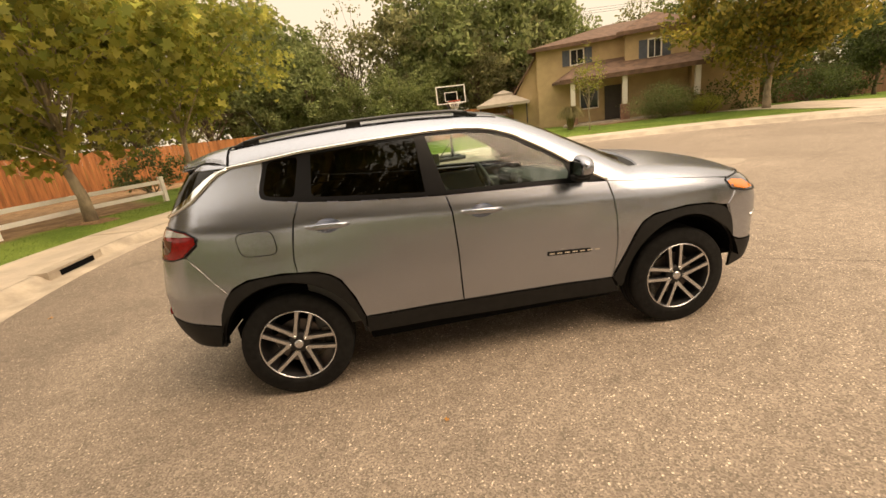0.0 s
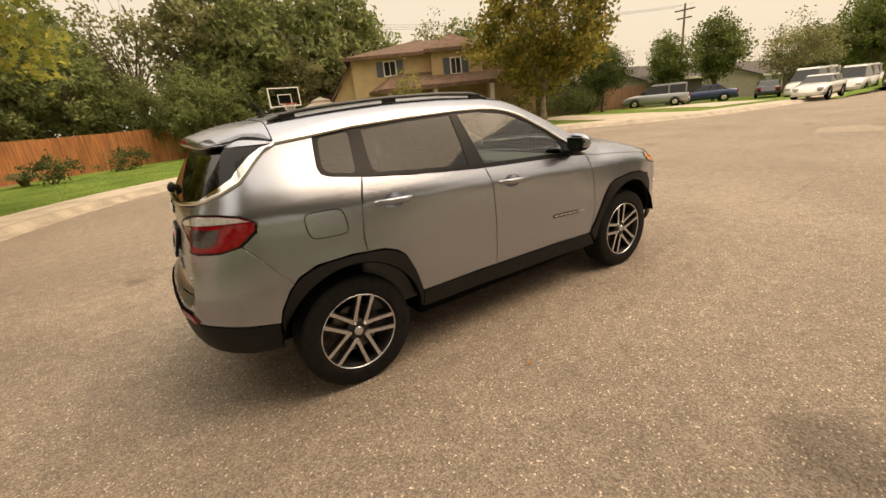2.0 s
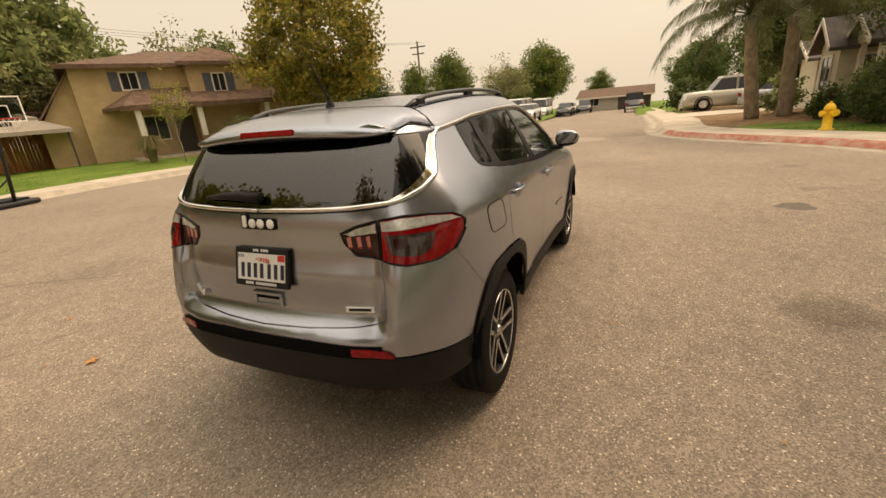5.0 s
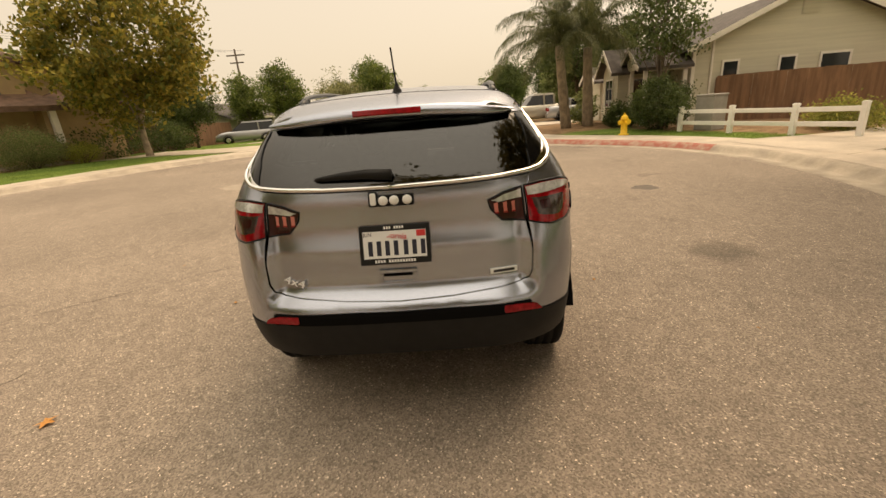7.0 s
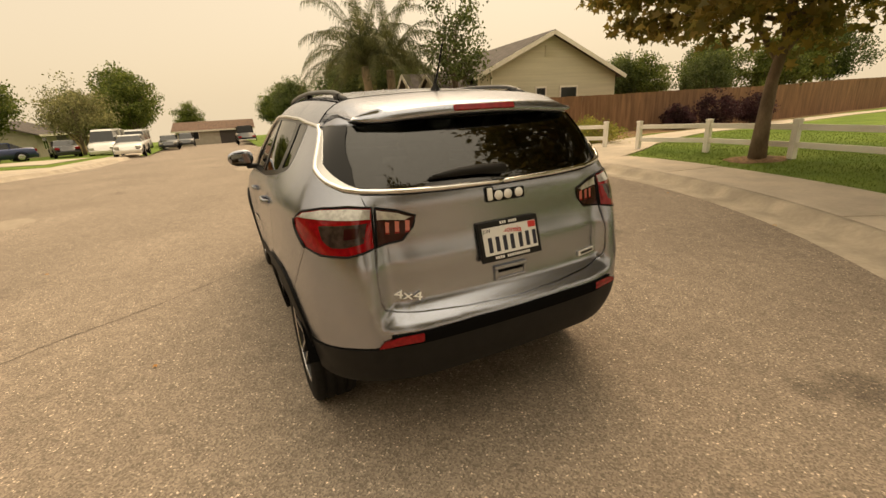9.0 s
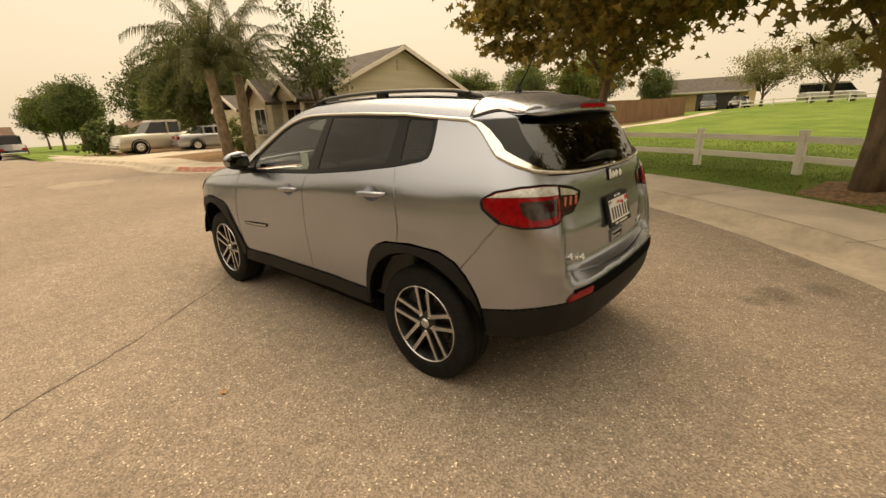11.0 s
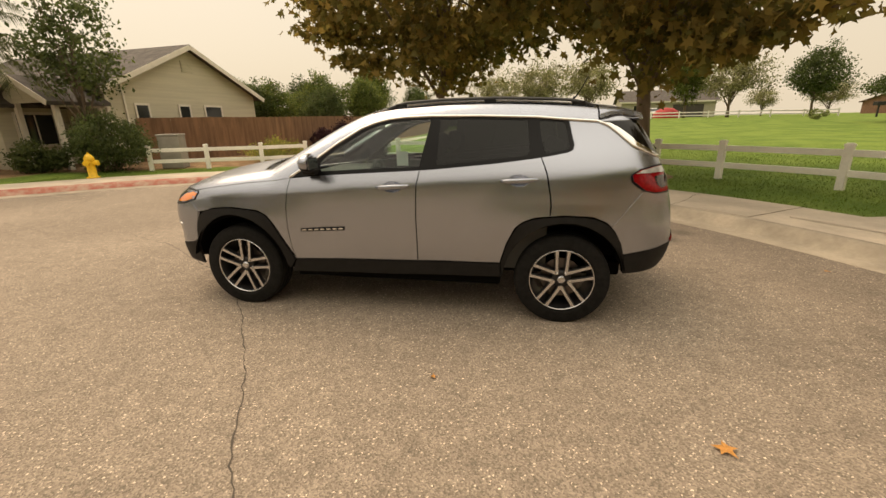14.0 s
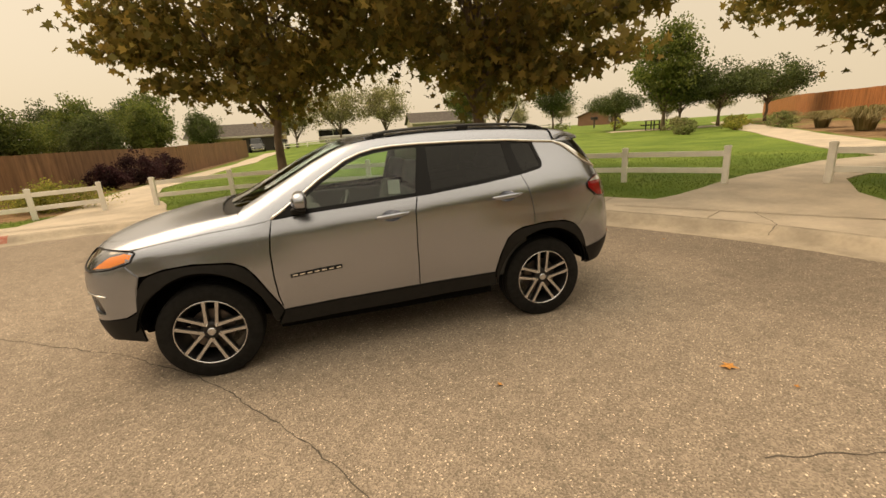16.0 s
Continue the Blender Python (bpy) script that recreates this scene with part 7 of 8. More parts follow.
for x, y in ((4.0, 0.03), (5.42, 0.03), (5.42, -1.7)):
    part("porch_post", boxes((x - 0.07, x + 0.07, y - 0.07, y + 0.07, -0.3, 2.16)), M_TRIM, gab, m=gm)


def plain_house(x, y, deg, w, d, h, rise, wall, roof, label, garage=True, z=None):
    z = height(x, y) if z is None else z
    t = thing("far_house", (x, y, z), deg, label, "house", "houses along the street")
    part("wall", boxes((-w / 2, w / 2, -d / 2, d / 2, -1.0, h)), wall, t)
    bm = bmesh.new()
    for s in (-1, 1):
        slab_roof(bm, [(-w / 2 - 0.5, s * (d / 2 + 0.5), h - 0.1), (w / 2 + 0.5, s * (d / 2 + 0.5), h - 0.1), (w / 2 + 0.5, 0, h + rise), (-w / 2 - 0.5, 0, h + rise)])
    part("roof", bm, roof, t)
    bm = prism(bmesh.new(), [(-d / 2, h - 0.1), (0, h + rise - 0.15), (d / 2, h - 0.1)], -w / 2, w / 2)
    part("gable", bm, wall, t, m=Matrix.Rotation(radians(90), 4, "Z"))
    part("fascia", boxes((-w / 2 - 0.5, w / 2 + 0.5, -d / 2 - 0.53, -d / 2 - 0.50, h - 0.3, h - 0.08)), M_TRIM, t)
    if garage:
        part("garage_door", boxes((w * 0.06, w * 0.06 + 4.8, -d / 2 - 0.04, -d / 2 - 0.003, -0.1, 2.15)), M_GARAGE, t, "dark garage door")
    window(t, -w * 0.36, -w * 0.36 + 1.6, 0.9, 2.1, Matrix.Identity(4), False, -d / 2)
    return t


M_PALEWALL = mat("pale_grey_stucco", (0.42, 0.38, 0.31), rough=0.9, var=0.06, scale=2)
plain_house(80, 1.9, -92, 11, 9, 2.3, 1.25, M_PALEWALL, M_ROOF, "pale bungalow with brown roof at the street's end")
plain_house(43, 25, 3, 12, 8, 2.5, 1.5, M_PALEWALL, M_ROOFGREY, "pale bungalow behind parked cars")
plain_house(60, 22.0, 2, 13, 8, 2.5, 1.5, M_PALEWALL, M_ROOFGREY, "pale bungalow behind street trees")
plain_house(80, 23.0, 1, 13, 8, 2.5, 1.6, M_STUCCO, M_ROOF, "tan bungalow behind street trees")
plain_house(98, -24, 180, 14, 9, 2.7, 2.0, M_PALEWALL, M_ROOF, "pale bungalow along the street")
plain_house(-26, -84, 175, 15, 9, 2.8, 2.0, M_PALEWALL, M_ROOFGREY, "pale house beyond the park")
plain_house(-78, -104, 215, 12, 8, 2.5, 1.6, M_BRICK, M_ROOF, "reddish house beyond the park")
plain_house(11.5, -70, 180, 13, 8, 2.6, 1.8, M_STUCCO, M_ROOFGREY, "tan house beyond the park path")

# garden pavilion roof over the orange fence
gz0 = thing("gazebo", (10.5, 30.2, height(10.5, 30.2)), 20, "brown garden gazebo behind the fence", "gazebo")
bm = bmesh.new()
hip(bm, -1.6, 1.6, -1.6, 1.6, 2.2, 0.75, 0.3)
hip(bm, -0.5, 0.5, -0.5, 0.5, 2.95, 0.25, 0.1)
part("roof", bm, M_ROOF, gz0)
for sx in (-1.5, 1.5):
    for sy in (-1.5, 1.5):
        part("post", boxes((sx - 0.06, sx + 0.06, sy - 0.06, sy + 0.06, -0.1, 2.2)), M_GARAGE, gz0)


# ---- parked vehicles ----
M_RUBBER, M_CARGLASS = M_TYRE, mat("vehicle_glass", (0.012, 0.014, 0.015), rough=0.06)


def paint(name, c):
    return mat(name, c, rough=0.3, metal=0.5, coat=1.0)


def vehicle(name, x, y, deg, kind, material, label, z=None):
    """A parked vehicle, its nose along local +x: body, glasshouse, roof, wheels and lamps."""
    z = height(x, y) if z is None else z
    t = thing(name, (x, y, z), deg, label, "car", "parked vehicles")
    L, W, prof, cab, belt_z, roof_z = {
        "sedan": (4.6, 1.75, [(-2.3, 0.55), (-2.25, 0.92), (-1.6, 0.98), (0.9, 0.95), (1.9, 0.82), (2.28, 0.62), (2.3, 0.4)], [(-1.65, 0.0), (-0.85, 1.0), (0.25, 1.0), (1.05, 0.0)], 0.94, 1.40),
        "van": (4.9, 1.9, [(-2.45, 0.5), (-2.42, 1.0), (0.9, 1.0), (1.9, 0.92), (2.4, 0.68), (2.45, 0.4)], [(-2.38, 0.0), (-2.15, 1.0), (0.2, 1.0), (1.25, 0.0)], 0.98, 1.72),
        "bigvan": (5.8, 2.0, [(-2.9, 0.5), (-2.86, 1.15), (1.9, 1.15), (2.5, 1.05), (2.85, 0.85), (2.9, 0.45)], [(-2.88, 0.0), (-2.82, 1.0), (1.3, 1.0), (2.1, 0.0)], 1.12, 2.1),
        "pickup": (5.4, 1.9, [(-2.7, 0.7), (-2.68, 1.16), (0.9, 1.16), (2.4, 1.10), (2.66, 0.95), (2.7, 0.55)], [(-0.75, 0.0), (-0.65, 1.0), (0.70, 1.0), (1.30, 0.0)], 1.14, 1.90),
    }[kind]
    top = spline([p[0] for p in prof], [p[1] for p in prof])
    xs = np.linspace(-L / 2, L / 2, 40)
    vs, fs = [], []
    for q in xs:
        e = 1 - 0.10 * abs(q / (L / 2)) ** 5
        zt = float(top(q))
        w = W / 2 * e
        zb = 0.24
        vs += [(q, -w * 0.93, zb), (q, -w, 0.45), (q, -w, zt - 0.14), (q, -w * 0.90, zt - 0.02), (q, -w * 0.5, zt + 0.015), (q, w * 0.5, zt + 0.015), (q, w * 0.90, zt - 0.02), (q, w, zt - 0.14), (q, w, 0.45), (q, w * 0.93, zb)]
    for k in range(39):
        for j in range(10):
            fs.append((10 * k + j, 10 * k + (j + 1) % 10, 10 * k + 10 + (j + 1) % 10, 10 * k + 10 + j))
    fs += [tuple(range(10)), tuple(390 + k for k in range(10))[::-1]]
    body = as_mesh("body", vs, [f[::-1] for f in fs], material)
    put("body", body, t)
    up = roof_z - belt_z
    for nm, k0, k1, mm, grow in (("glasshouse", 0.0, 0.86, M_CARGLASS, 0.0), ("roof", 0.84, 1.0, material, 0.012)):
        (a0, _), (a1, _), (a2, _), (a3, _) = cab
        vs = []
        for f in (k0, (k0 + k1) / 2, k1):
            xa, xb, w = a0 + (a1 - a0) * f, a3 + (a2 - a3) * f, W / 2 * (0.90 - 0.20 * f) + grow
            vs += [(xa, -w, belt_z + up * f), (xb, -w * 0.96, belt_z + up * f), (xb, w * 0.96, belt_z + up * f), (xa, w, belt_z + up * f)]
        fs = [(0, 3, 2, 1), (8, 9, 10, 11)]
        for lvl in (0, 4):
            for j in range(4):
                fs.append((lvl + j, lvl + (j + 1) % 4, lvl + 4 + (j + 1) % 4, lvl + 4 + j))
        put(nm, as_mesh(nm, vs, fs, mm, smooth=False), t)
    for s in (-1, 1):                                    # pillars
        for xx in ((cab[1][0] + cab[2][0]) / 2, cab[1][0] - 0.02):
            part("pillar", boxes((xx - 0.05, xx + 0.05, s * W / 2 * 0.74 - 0.02 if s > 0 else -W / 2 * 0.90, s * W / 2 * 0.90 if s > 0 else -W / 2 * 0.74 + 0.02, belt_z, roof_z - 0.08)), material, t)
        g = 1.2 if kind == "pickup" else 1.0              # larger wheels under a truck
        for xx in (-L * 0.29, L * 0.31):
            wh = part("tyre", lathe([(r * g, y) for r, y in ((0.20, 0.10), (0.31, 0.10), (0.33, 0.06), (0.33, -0.06), (0.31, -0.10), (0.20, -0.10))], 24), M_RUBBER, t, smooth=True, m=Matrix.Translation((xx, s * (W / 2 - 0.09), 0.33 * g)))
            part("rim", lathe([(0.0005, s * 0.07), (0.06, s * 0.08), (0.19, s * 0.095), (0.205, s * 0.085)], 20), M_SATIN, wh, "alloy rim", smooth=True)
            part("arch", lathe([(0.36 * g, s * 0.115), (0.40 * g, s * 0.115), (0.40 * g, 0.0), (0.36 * g, 0.0)], 24), M_VOID, wh, "dark wheel arch")
        part("tail_light", boxes((-L / 2 - 0.012, -L / 2 + 0.10, min(s * W * 0.28, s * W * 0.452), max(s * W * 0.28, s * W * 0.452), 0.68, 0.86), bevel=0.01), M_RED, t, "red tail light")
        part("headlight", boxes((L / 2 - 0.16, L / 2 - 0.01, min(s * W * 0.26, s * W * 0.43), max(s * W * 0.26, s * W * 0.43), 0.58, 0.72), bevel=0.02), M_LENS, t, "clear headlight")
    part("rear_bumper", boxes((-L / 2 - 0.05, -L / 2 + 0.1, -W * 0.44, W * 0.44, 0.30, 0.52), bevel=0.03), material if kind != "pickup" else M_CHROME, t)
    part("front_bumper", boxes((L / 2 - 0.12, L / 2 + 0.03, -W * 0.42, W * 0.42, 0.28, 0.48), bevel=0.03), material if kind != "pickup" else M_CHROME, t)
    return t


PW, PS, PB, PD = paint("white_car_paint", (0.70, 0.68, 0.64)), paint("silver_car_paint", (0.33, 0.33, 0.335)), paint("blue_car_paint", (0.015, 0.03, 0.10)), paint("dark_car_paint", (0.02, 0.022, 0.024))
PG = paint("pale_gold_car_paint", (0.42, 0.38, 0.30))
vehicle("minivan", 33.3, 17.4, 116, "van", PS, "silver minivan parked nose-in on a drive")
vehicle("sedan", 38.2, 15.9, 119, "sedan", PB, "dark blue sedan on a drive")
vehicle("sedan", 43.5, 13.2, 20, "sedan", PD, "black sedan on a drive")
vehicle("sedan", 33.6, 6.9, 182, "sedan", PW, "white sedan at the kerb")
vehicle("work_van", 42.5, 9.9, 181, "bigvan", PW, "long white passenger van on a drive")
vehicle("work_van", 48.8, 8.7, 182, "bigvan", PW, "tall white van parked by the kerb")
vehicle("sedan", 50.5, 6.2, 182, "sedan", PD, "dark sedan at the kerb")
vehicle("sedan", 56.0, 6.6, 182, "sedan", PW, "pale sedan at the kerb")
vehicle("wagon", 66.0, 5.6, 182, "van", PD, "dark wagon at the kerb")
vehicle("pickup_truck", 50.0, -1.2, 1, "pickup", PD, "dark pickup truck seen from behind")
vehicle("sedan", 25.7, -8.9, -97, "sedan", PS, "silver coupe on the side drive")
vehicle("pickup_truck", 28.1, -6.7, 94, "pickup", PG, "pale gold pickup truck on the side drive")
vehicle("work_van", -3, -64, 178, "bigvan", PW, "long white camper beyond the park")
vehicle("pickup_truck", 8.5, -62, 100, "pickup", PD, "dark truck beyond the park")
vehicle("sedan", -20, -66, 95, "sedan", PW, "white car beyond the park")
vehicle("sedan", 5.0, -60, 90, "sedan", PD, "dark car at the end of the park path")

# ---- street furniture ----
M_YELLOW = mat("yellow_hydrant_paint", (0.80, 0.50, 0.015), rough=0.5, var=0.1, scale=10)
hyd = thing("hydrant", (10.75, -5.95, height(10.75, -5.95)), 20, "yellow fire hydrant on the verge", "hydrant")
part("barrel", lathe([(0.0005, 0.0), (0.16, 0.0), (0.16, 0.04), (0.105, 0.06), (0.10, 0.48), (0.125, 0.50), (0.125, 0.53), (0.10, 0.60), (0.05, 0.655), (0.0005, 0.66)], 20, "z"), M_YELLOW, hyd, smooth=True)
part("cap_nut", lathe([(0.0005, 0.71), (0.028, 0.71), (0.03, 0.65)], 6, "z"), M_YELLOW, hyd)
for a in (0, 90, 180):
    part("outlet", lathe([(0.06, 0.08), (0.06, 0.17), (0.075, 0.17), (0.075, 0.20), (0.0005, 0.21)], 14), M_YELLOW, hyd, m=Matrix.Translation((0, 0, 0.42)) @ Matrix.Rotation(radians(a), 4, "Z"))

M_UTIL = mat("grey_utility_paint", (0.30, 0.28, 0.24), rough=0.6, var=0.1, scale=4)
ub = thing("utility_box", (10.3, -8.45, height(10.3, -8.45)), 20, "grey metal utility cabinet behind the fence", "utility box")
part("body", boxes((-0.32, 0.32, -0.28, 0.28, 0.0, 1.02), bevel=0.02), M_UTIL, ub)
part("lid", boxes((-0.34, 0.34, -0.30, 0.30, 1.02, 1.08), bevel=0.02), M_UTIL, ub)

# basketball hoop on the far kerb
hp = thing("basketball_hoop", (2.12, 13.44, 0.01), 8, "portable basketball hoop with black base and clear board", "basketball hoop")
M_HOOPBLACK = mat("black_hoop_steel", (0.012, 0.012, 0.013), rough=0.45)
part("base", boxes((-0.55, 0.55, -0.10, 0.95, 0.0, 0.14), (-0.40, 0.40, 0.05, 0.80, 0.14, 0.20), bevel=0.05), M_HOOPBLACK, hp)
tube("pole", [(0, 0.0, 0.1), (0, -0.22, 1.2), (0, -0.45, 2.35)], 0.045, M_HOOPBLACK, hp)
for s in (-0.3, 0.3):
    tube("brace", [(s, 0.6, 0.17), (0, -0.12, 0.75)], 0.02, M_HOOPBLACK, hp)
M_BOARD = glass_mat("clear_board", (0.55, 0.57, 0.55), 0.05)
bd = part("backboard", boxes((-0.53, 0.53, -0.72, -0.70, 2.12, 2.70)), M_BOARD, hp, "clear backboard with white lines")
part("board_frame", boxes((-0.55, 0.55, -0.735, -0.69, 2.10, 2.13), (-0.55, 0.55, -0.735, -0.69, 2.69, 2.72), (-0.55, -0.52, -0.735, -0.69, 2.13, 2.69), (0.52, 0.55, -0.735, -0.69, 2.13, 2.69)), M_VINYL, bd)
part("target_square", boxes((-0.24, 0.24, -0.73, -0.722, 2.18, 2.20), (-0.24, 0.24, -0.73, -0.722, 2.48, 2.50), (-0.24, -0.22, -0.73, -0.722, 2.20, 2.48), (0.22, 0.24, -0.73, -0.722, 2.20, 2.48)), M_VINYL, bd)
part("board_arm", boxes((-0.20, -0.16, -0.70, -0.40, 2.2, 2.26), (0.16, 0.20, -0.70, -0.40, 2.2, 2.26), (-0.2, 0.2, -0.70, -0.66, 2.0, 2.5)), M_HOOPBLACK, hp)
rimc = [Vector((0.225 * math.cos(a), -1.02 + 0.225 * math.sin(a), 2.17)) for a in np.linspace(0, 2 * math.pi, 25)]
rm = tube("rim", rimc, 0.012, mat("red_rim_paint", (0.40, 0.05, 0.02), rough=0.5), hp, "red hoop rim")
V, F = [], []
for k in range(12):
    for s in (-1, 1):
        a0, a1 = 2 * math.pi * k / 12, 2 * math.pi * (k + s * 1.2) / 12
        v2, f2 = tube_arrays([(0.225 * math.cos(a0), -1.02 + 0.225 * math.sin(a0), 2.17), (0.16 * math.cos((a0 + a1) / 2), -1.02 + 0.16 * math.sin((a0 + a1) / 2), 2.02), (0.12 * math.cos(a1), -1.02 + 0.12 * math.sin(a1), 1.90)], 0.004, 4)
        o = len(V)
        V += v2
        F += [tuple(q + o for q in ff) for ff in f2]
put("net", as_mesh("net", V, F, M_VINYL), rm, "white string net")

# utility pole and wires beyond the houses
up = thing("utility_pole", (56, 27.5, -0.4), 0, "wooden utility pole with crossarms", "utility pole")
M_POLE = mat("weathered_pole_wood", (0.10, 0.075, 0.055), rough=0.9, var=0.2, scale=4)
tube("pole", [(0, 0, 0), (0, 0, 10.8)], [0.16, 0.11], M_POLE, up)
part("crossarm", boxes((-0.06, 0.06, -1.2, 1.2, 10.0, 10.15)), M_POLE, up)
part("crossarm", boxes((-0.06, 0.06, -0.9, 0.9, 9.1, 9.25)), M_POLE, up)
wires = thing("overhead_wires", (56, 27.5, 9.8), 0, "thin dark overhead wires", "wires")
for k, y in enumerate((-1.1, 0.0, 1.1)):
    tube("wire", [Vector((-46 * f, y + 14 * f, 0.35 - 2.2 * 4 * f * (1 - f) * 0.4)) for f in np.linspace(0, 1, 12)], 0.012, M_HOOPBLACK, wires, n=4)

tent = thing("tent", (-20.0, -60.5, height(-20.0, -60.5)), 0, "small red dome tent beyond the far fence", "tent")
part("canopy", lathe([(1.7, 0.0), (1.62, 0.5), (1.3, 0.95), (0.75, 1.25), (0.0005, 1.35)], 20, "z"), mat("red_tent_cloth", (0.42, 0.03, 0.03), rough=0.7, var=0.1, scale=3), tent, smooth=True)

# park: barbecue post, picnic table, far white rail
bq = thing("barbecue", (-29.5, -38.2, height(-29.5, -38.2)), 0, "black park barbecue on a post", "barbecue")
part("post", boxes((-0.05, 0.05, -0.05, 0.05, 0, 0.9)), M_HOOPBLACK, bq)
part("firebox", boxes((-0.3, 0.3, -0.25, 0.25, 0.9, 1.2), bevel=0.02), M_HOOPBLACK, bq)
pt = thing("picnic_table", (-25.2, -24.6, height(-25.2, -24.6)), 30, "brown slatted picnic table on a concrete pad", "picnic table")
M_TABLE = mat("brown_table_boards", (0.14, 0.065, 0.04), rough=0.7, var=0.2, scale=4)
for k in range(5):
    part("top_board", boxes((-0.9, 0.9, -0.37 + k * 0.15, -0.23 + k * 0.15, 0.72, 0.76), bevel=0.005), M_TABLE, pt)
for s in (-1, 1):
    part("bench", boxes((-0.9, 0.9, s * 0.62 - 0.13, s * 0.62 + 0.13, 0.42, 0.46), bevel=0.005), M_TABLE, pt)
    part("leg_frame", boxes((s * 0.6 - 0.04, s * 0.6 + 0.04, -0.7, 0.7, 0.36, 0.42), (s * 0.6 - 0.04, s * 0.6 + 0.04, -0.35, -0.27, 0, 0.72), (s * 0.6 - 0.04, s * 0.6 + 0.04, 0.27, 0.35, 0, 0.72)), M_HOOPBLACK, pt)


def path_strip(name, pts, width, label, lift=0.025, material=None):
    """A concrete path laid on the ground."""
    p = resample(np.array(pts, float), 0.6)
    t = np.gradient(p, axis=0)
    t /= np.hypot(*t.T)[:, None]
    n = np.stack([-t[:, 1], t[:, 0]], 1)
    cols = np.linspace(-0.5, 0.5, 4)
    q = (p[:, None] + n[:, None] * cols[None, :, None] * np.interp(np.linspace(0, 1, len(p)), [0, 0.08, 0.2, 1], width)[:, None, None]).reshape(-1, 2)
    z = terrain(q) + lift
    z = np.where(edge_distance(q) < 1.95, 0.1535 + street_fall(q[:, 0]), z)
    vs = [*np.c_[q, z], *np.c_[q, z - 0.2]]
    m = len(q)
    fs = []
    for i in range(len(p) - 1):
        for j in range(3):
            fs.append((4 * i + j, 4 * i + 4 + j, 4 * i + 5 + j, 4 * i + 1 + j))
        fs += [(4 * i, m + 4 * i, m + 4 * i + 4, 4 * i + 4), (4 * i + 3, 4 * i + 7, m + 4 * i + 7, m + 4 * i + 3)]
    ob = put(name, as_mesh(name, vs, [f[::-1] for f in fs], material or M_CONCRETE, smooth=False))
    return tagged(ob, label, "path", kind="structure")


path_strip("park_path", [polar(11.35, 278.5), polar(12.2, 278.3), polar(13.2, 278), (6.4, -11.2), (7.1, -14.5), (6.8, -19), (5.4, -28), (5.0, -45)], (3.3, 2.0, 1.6, 1.5), "curving concrete path into the park")
path_strip("park_path", [(-5.9, -0.7), (-7.2, -1.6), (-9.0, -2.55), (-11.5, -2.9), (-13.5, -2.3), (-15.5, -0.8), (-18, 2.0), (-21, 7)], (4.4, 2.3, 1.6, 1.5), "concrete path branching off between fences")
path_strip("park_path", [(-13.2, -2.0), (-15.0, -4.4), (-17.3, -7.3), (-21.3, -11.7), (-25.5, -16.6), (-29.8, -21.4), (-35, -27)], (1.9, 1.9, 1.9, 1.9), "concrete path along the bed of fountain grass")
path_strip("park_path", [(-29.6, -21.2), (-26.4, -24.2), (-22.4, -26.3)], (1.5, 1.6, 2.2, 2.4), "short concrete path to the picnic table")
path_strip("driveway", [(18.6, 8.2), (18.9, 10.5), (19.6, 17.5)], (5.5, 5.0, 4.8, 4.8), "pale concrete driveway", 0.03)
path_strip("driveway", [(23.4, -3.2), (23.5, -5.5), (23.8, -11.5)], (6.5, 6.0, 6.0, 6.0), "pale concrete side drive", 0.03)
path_strip("driveway", [(30.5, 9.6), (30.5, 15)], (9, 8, 8, 8), "pale concrete driveway", 0.03)

# red paint on the kerb by the hydrant
i0, i1 = sorted((edge_index(6.7, -6.4), edge_index(13.2, -2.8)))
tagged(strip("red_kerb", [(0.37, 0.016), (0.42, 0.051), (0.47, 0.101), (0.53, 0.134), (0.60, 0.1455)], i0, i1, M_REDKERB), "faded red fire-lane paint on the kerb", "kerb paint", kind="structure")

# storm drain opening in the kerb
k = edge_index(-5.5, 4.2)
e, o, t = EDGE[k], OUT[k], TAN[k]
dm = Matrix(((t[0], o[0], 0, e[0]), (t[1], o[1], 0, e[1]), (0, 0, 1, 0), (0, 0, 0, 1)))
drain = thing("storm_drain", (0, 0, 0), 0, "storm drain slot in the kerb with concrete hood", "drain")
drain.matrix_world = dm
part("slot", boxes((-0.42, 0.42, 0.36, 0.60, 0.022, 0.105)), M_VOID, drain, "dark drain opening")
part("hood", boxes((-0.68, 0.68, 0.37, 0.64, 0.106, 0.154), (-0.68, -0.42, 0.37, 0.6, 0.0, 0.106), (0.42, 0.68, 0.37, 0.6, 0.0, 0.106), bevel=0.008), M_CONCRETE2, drain)

# cracks, patches and litter on the asphalt
M_CRACK = mat("dark_crack", (0.085, 0.070, 0.056), rough=0.95)


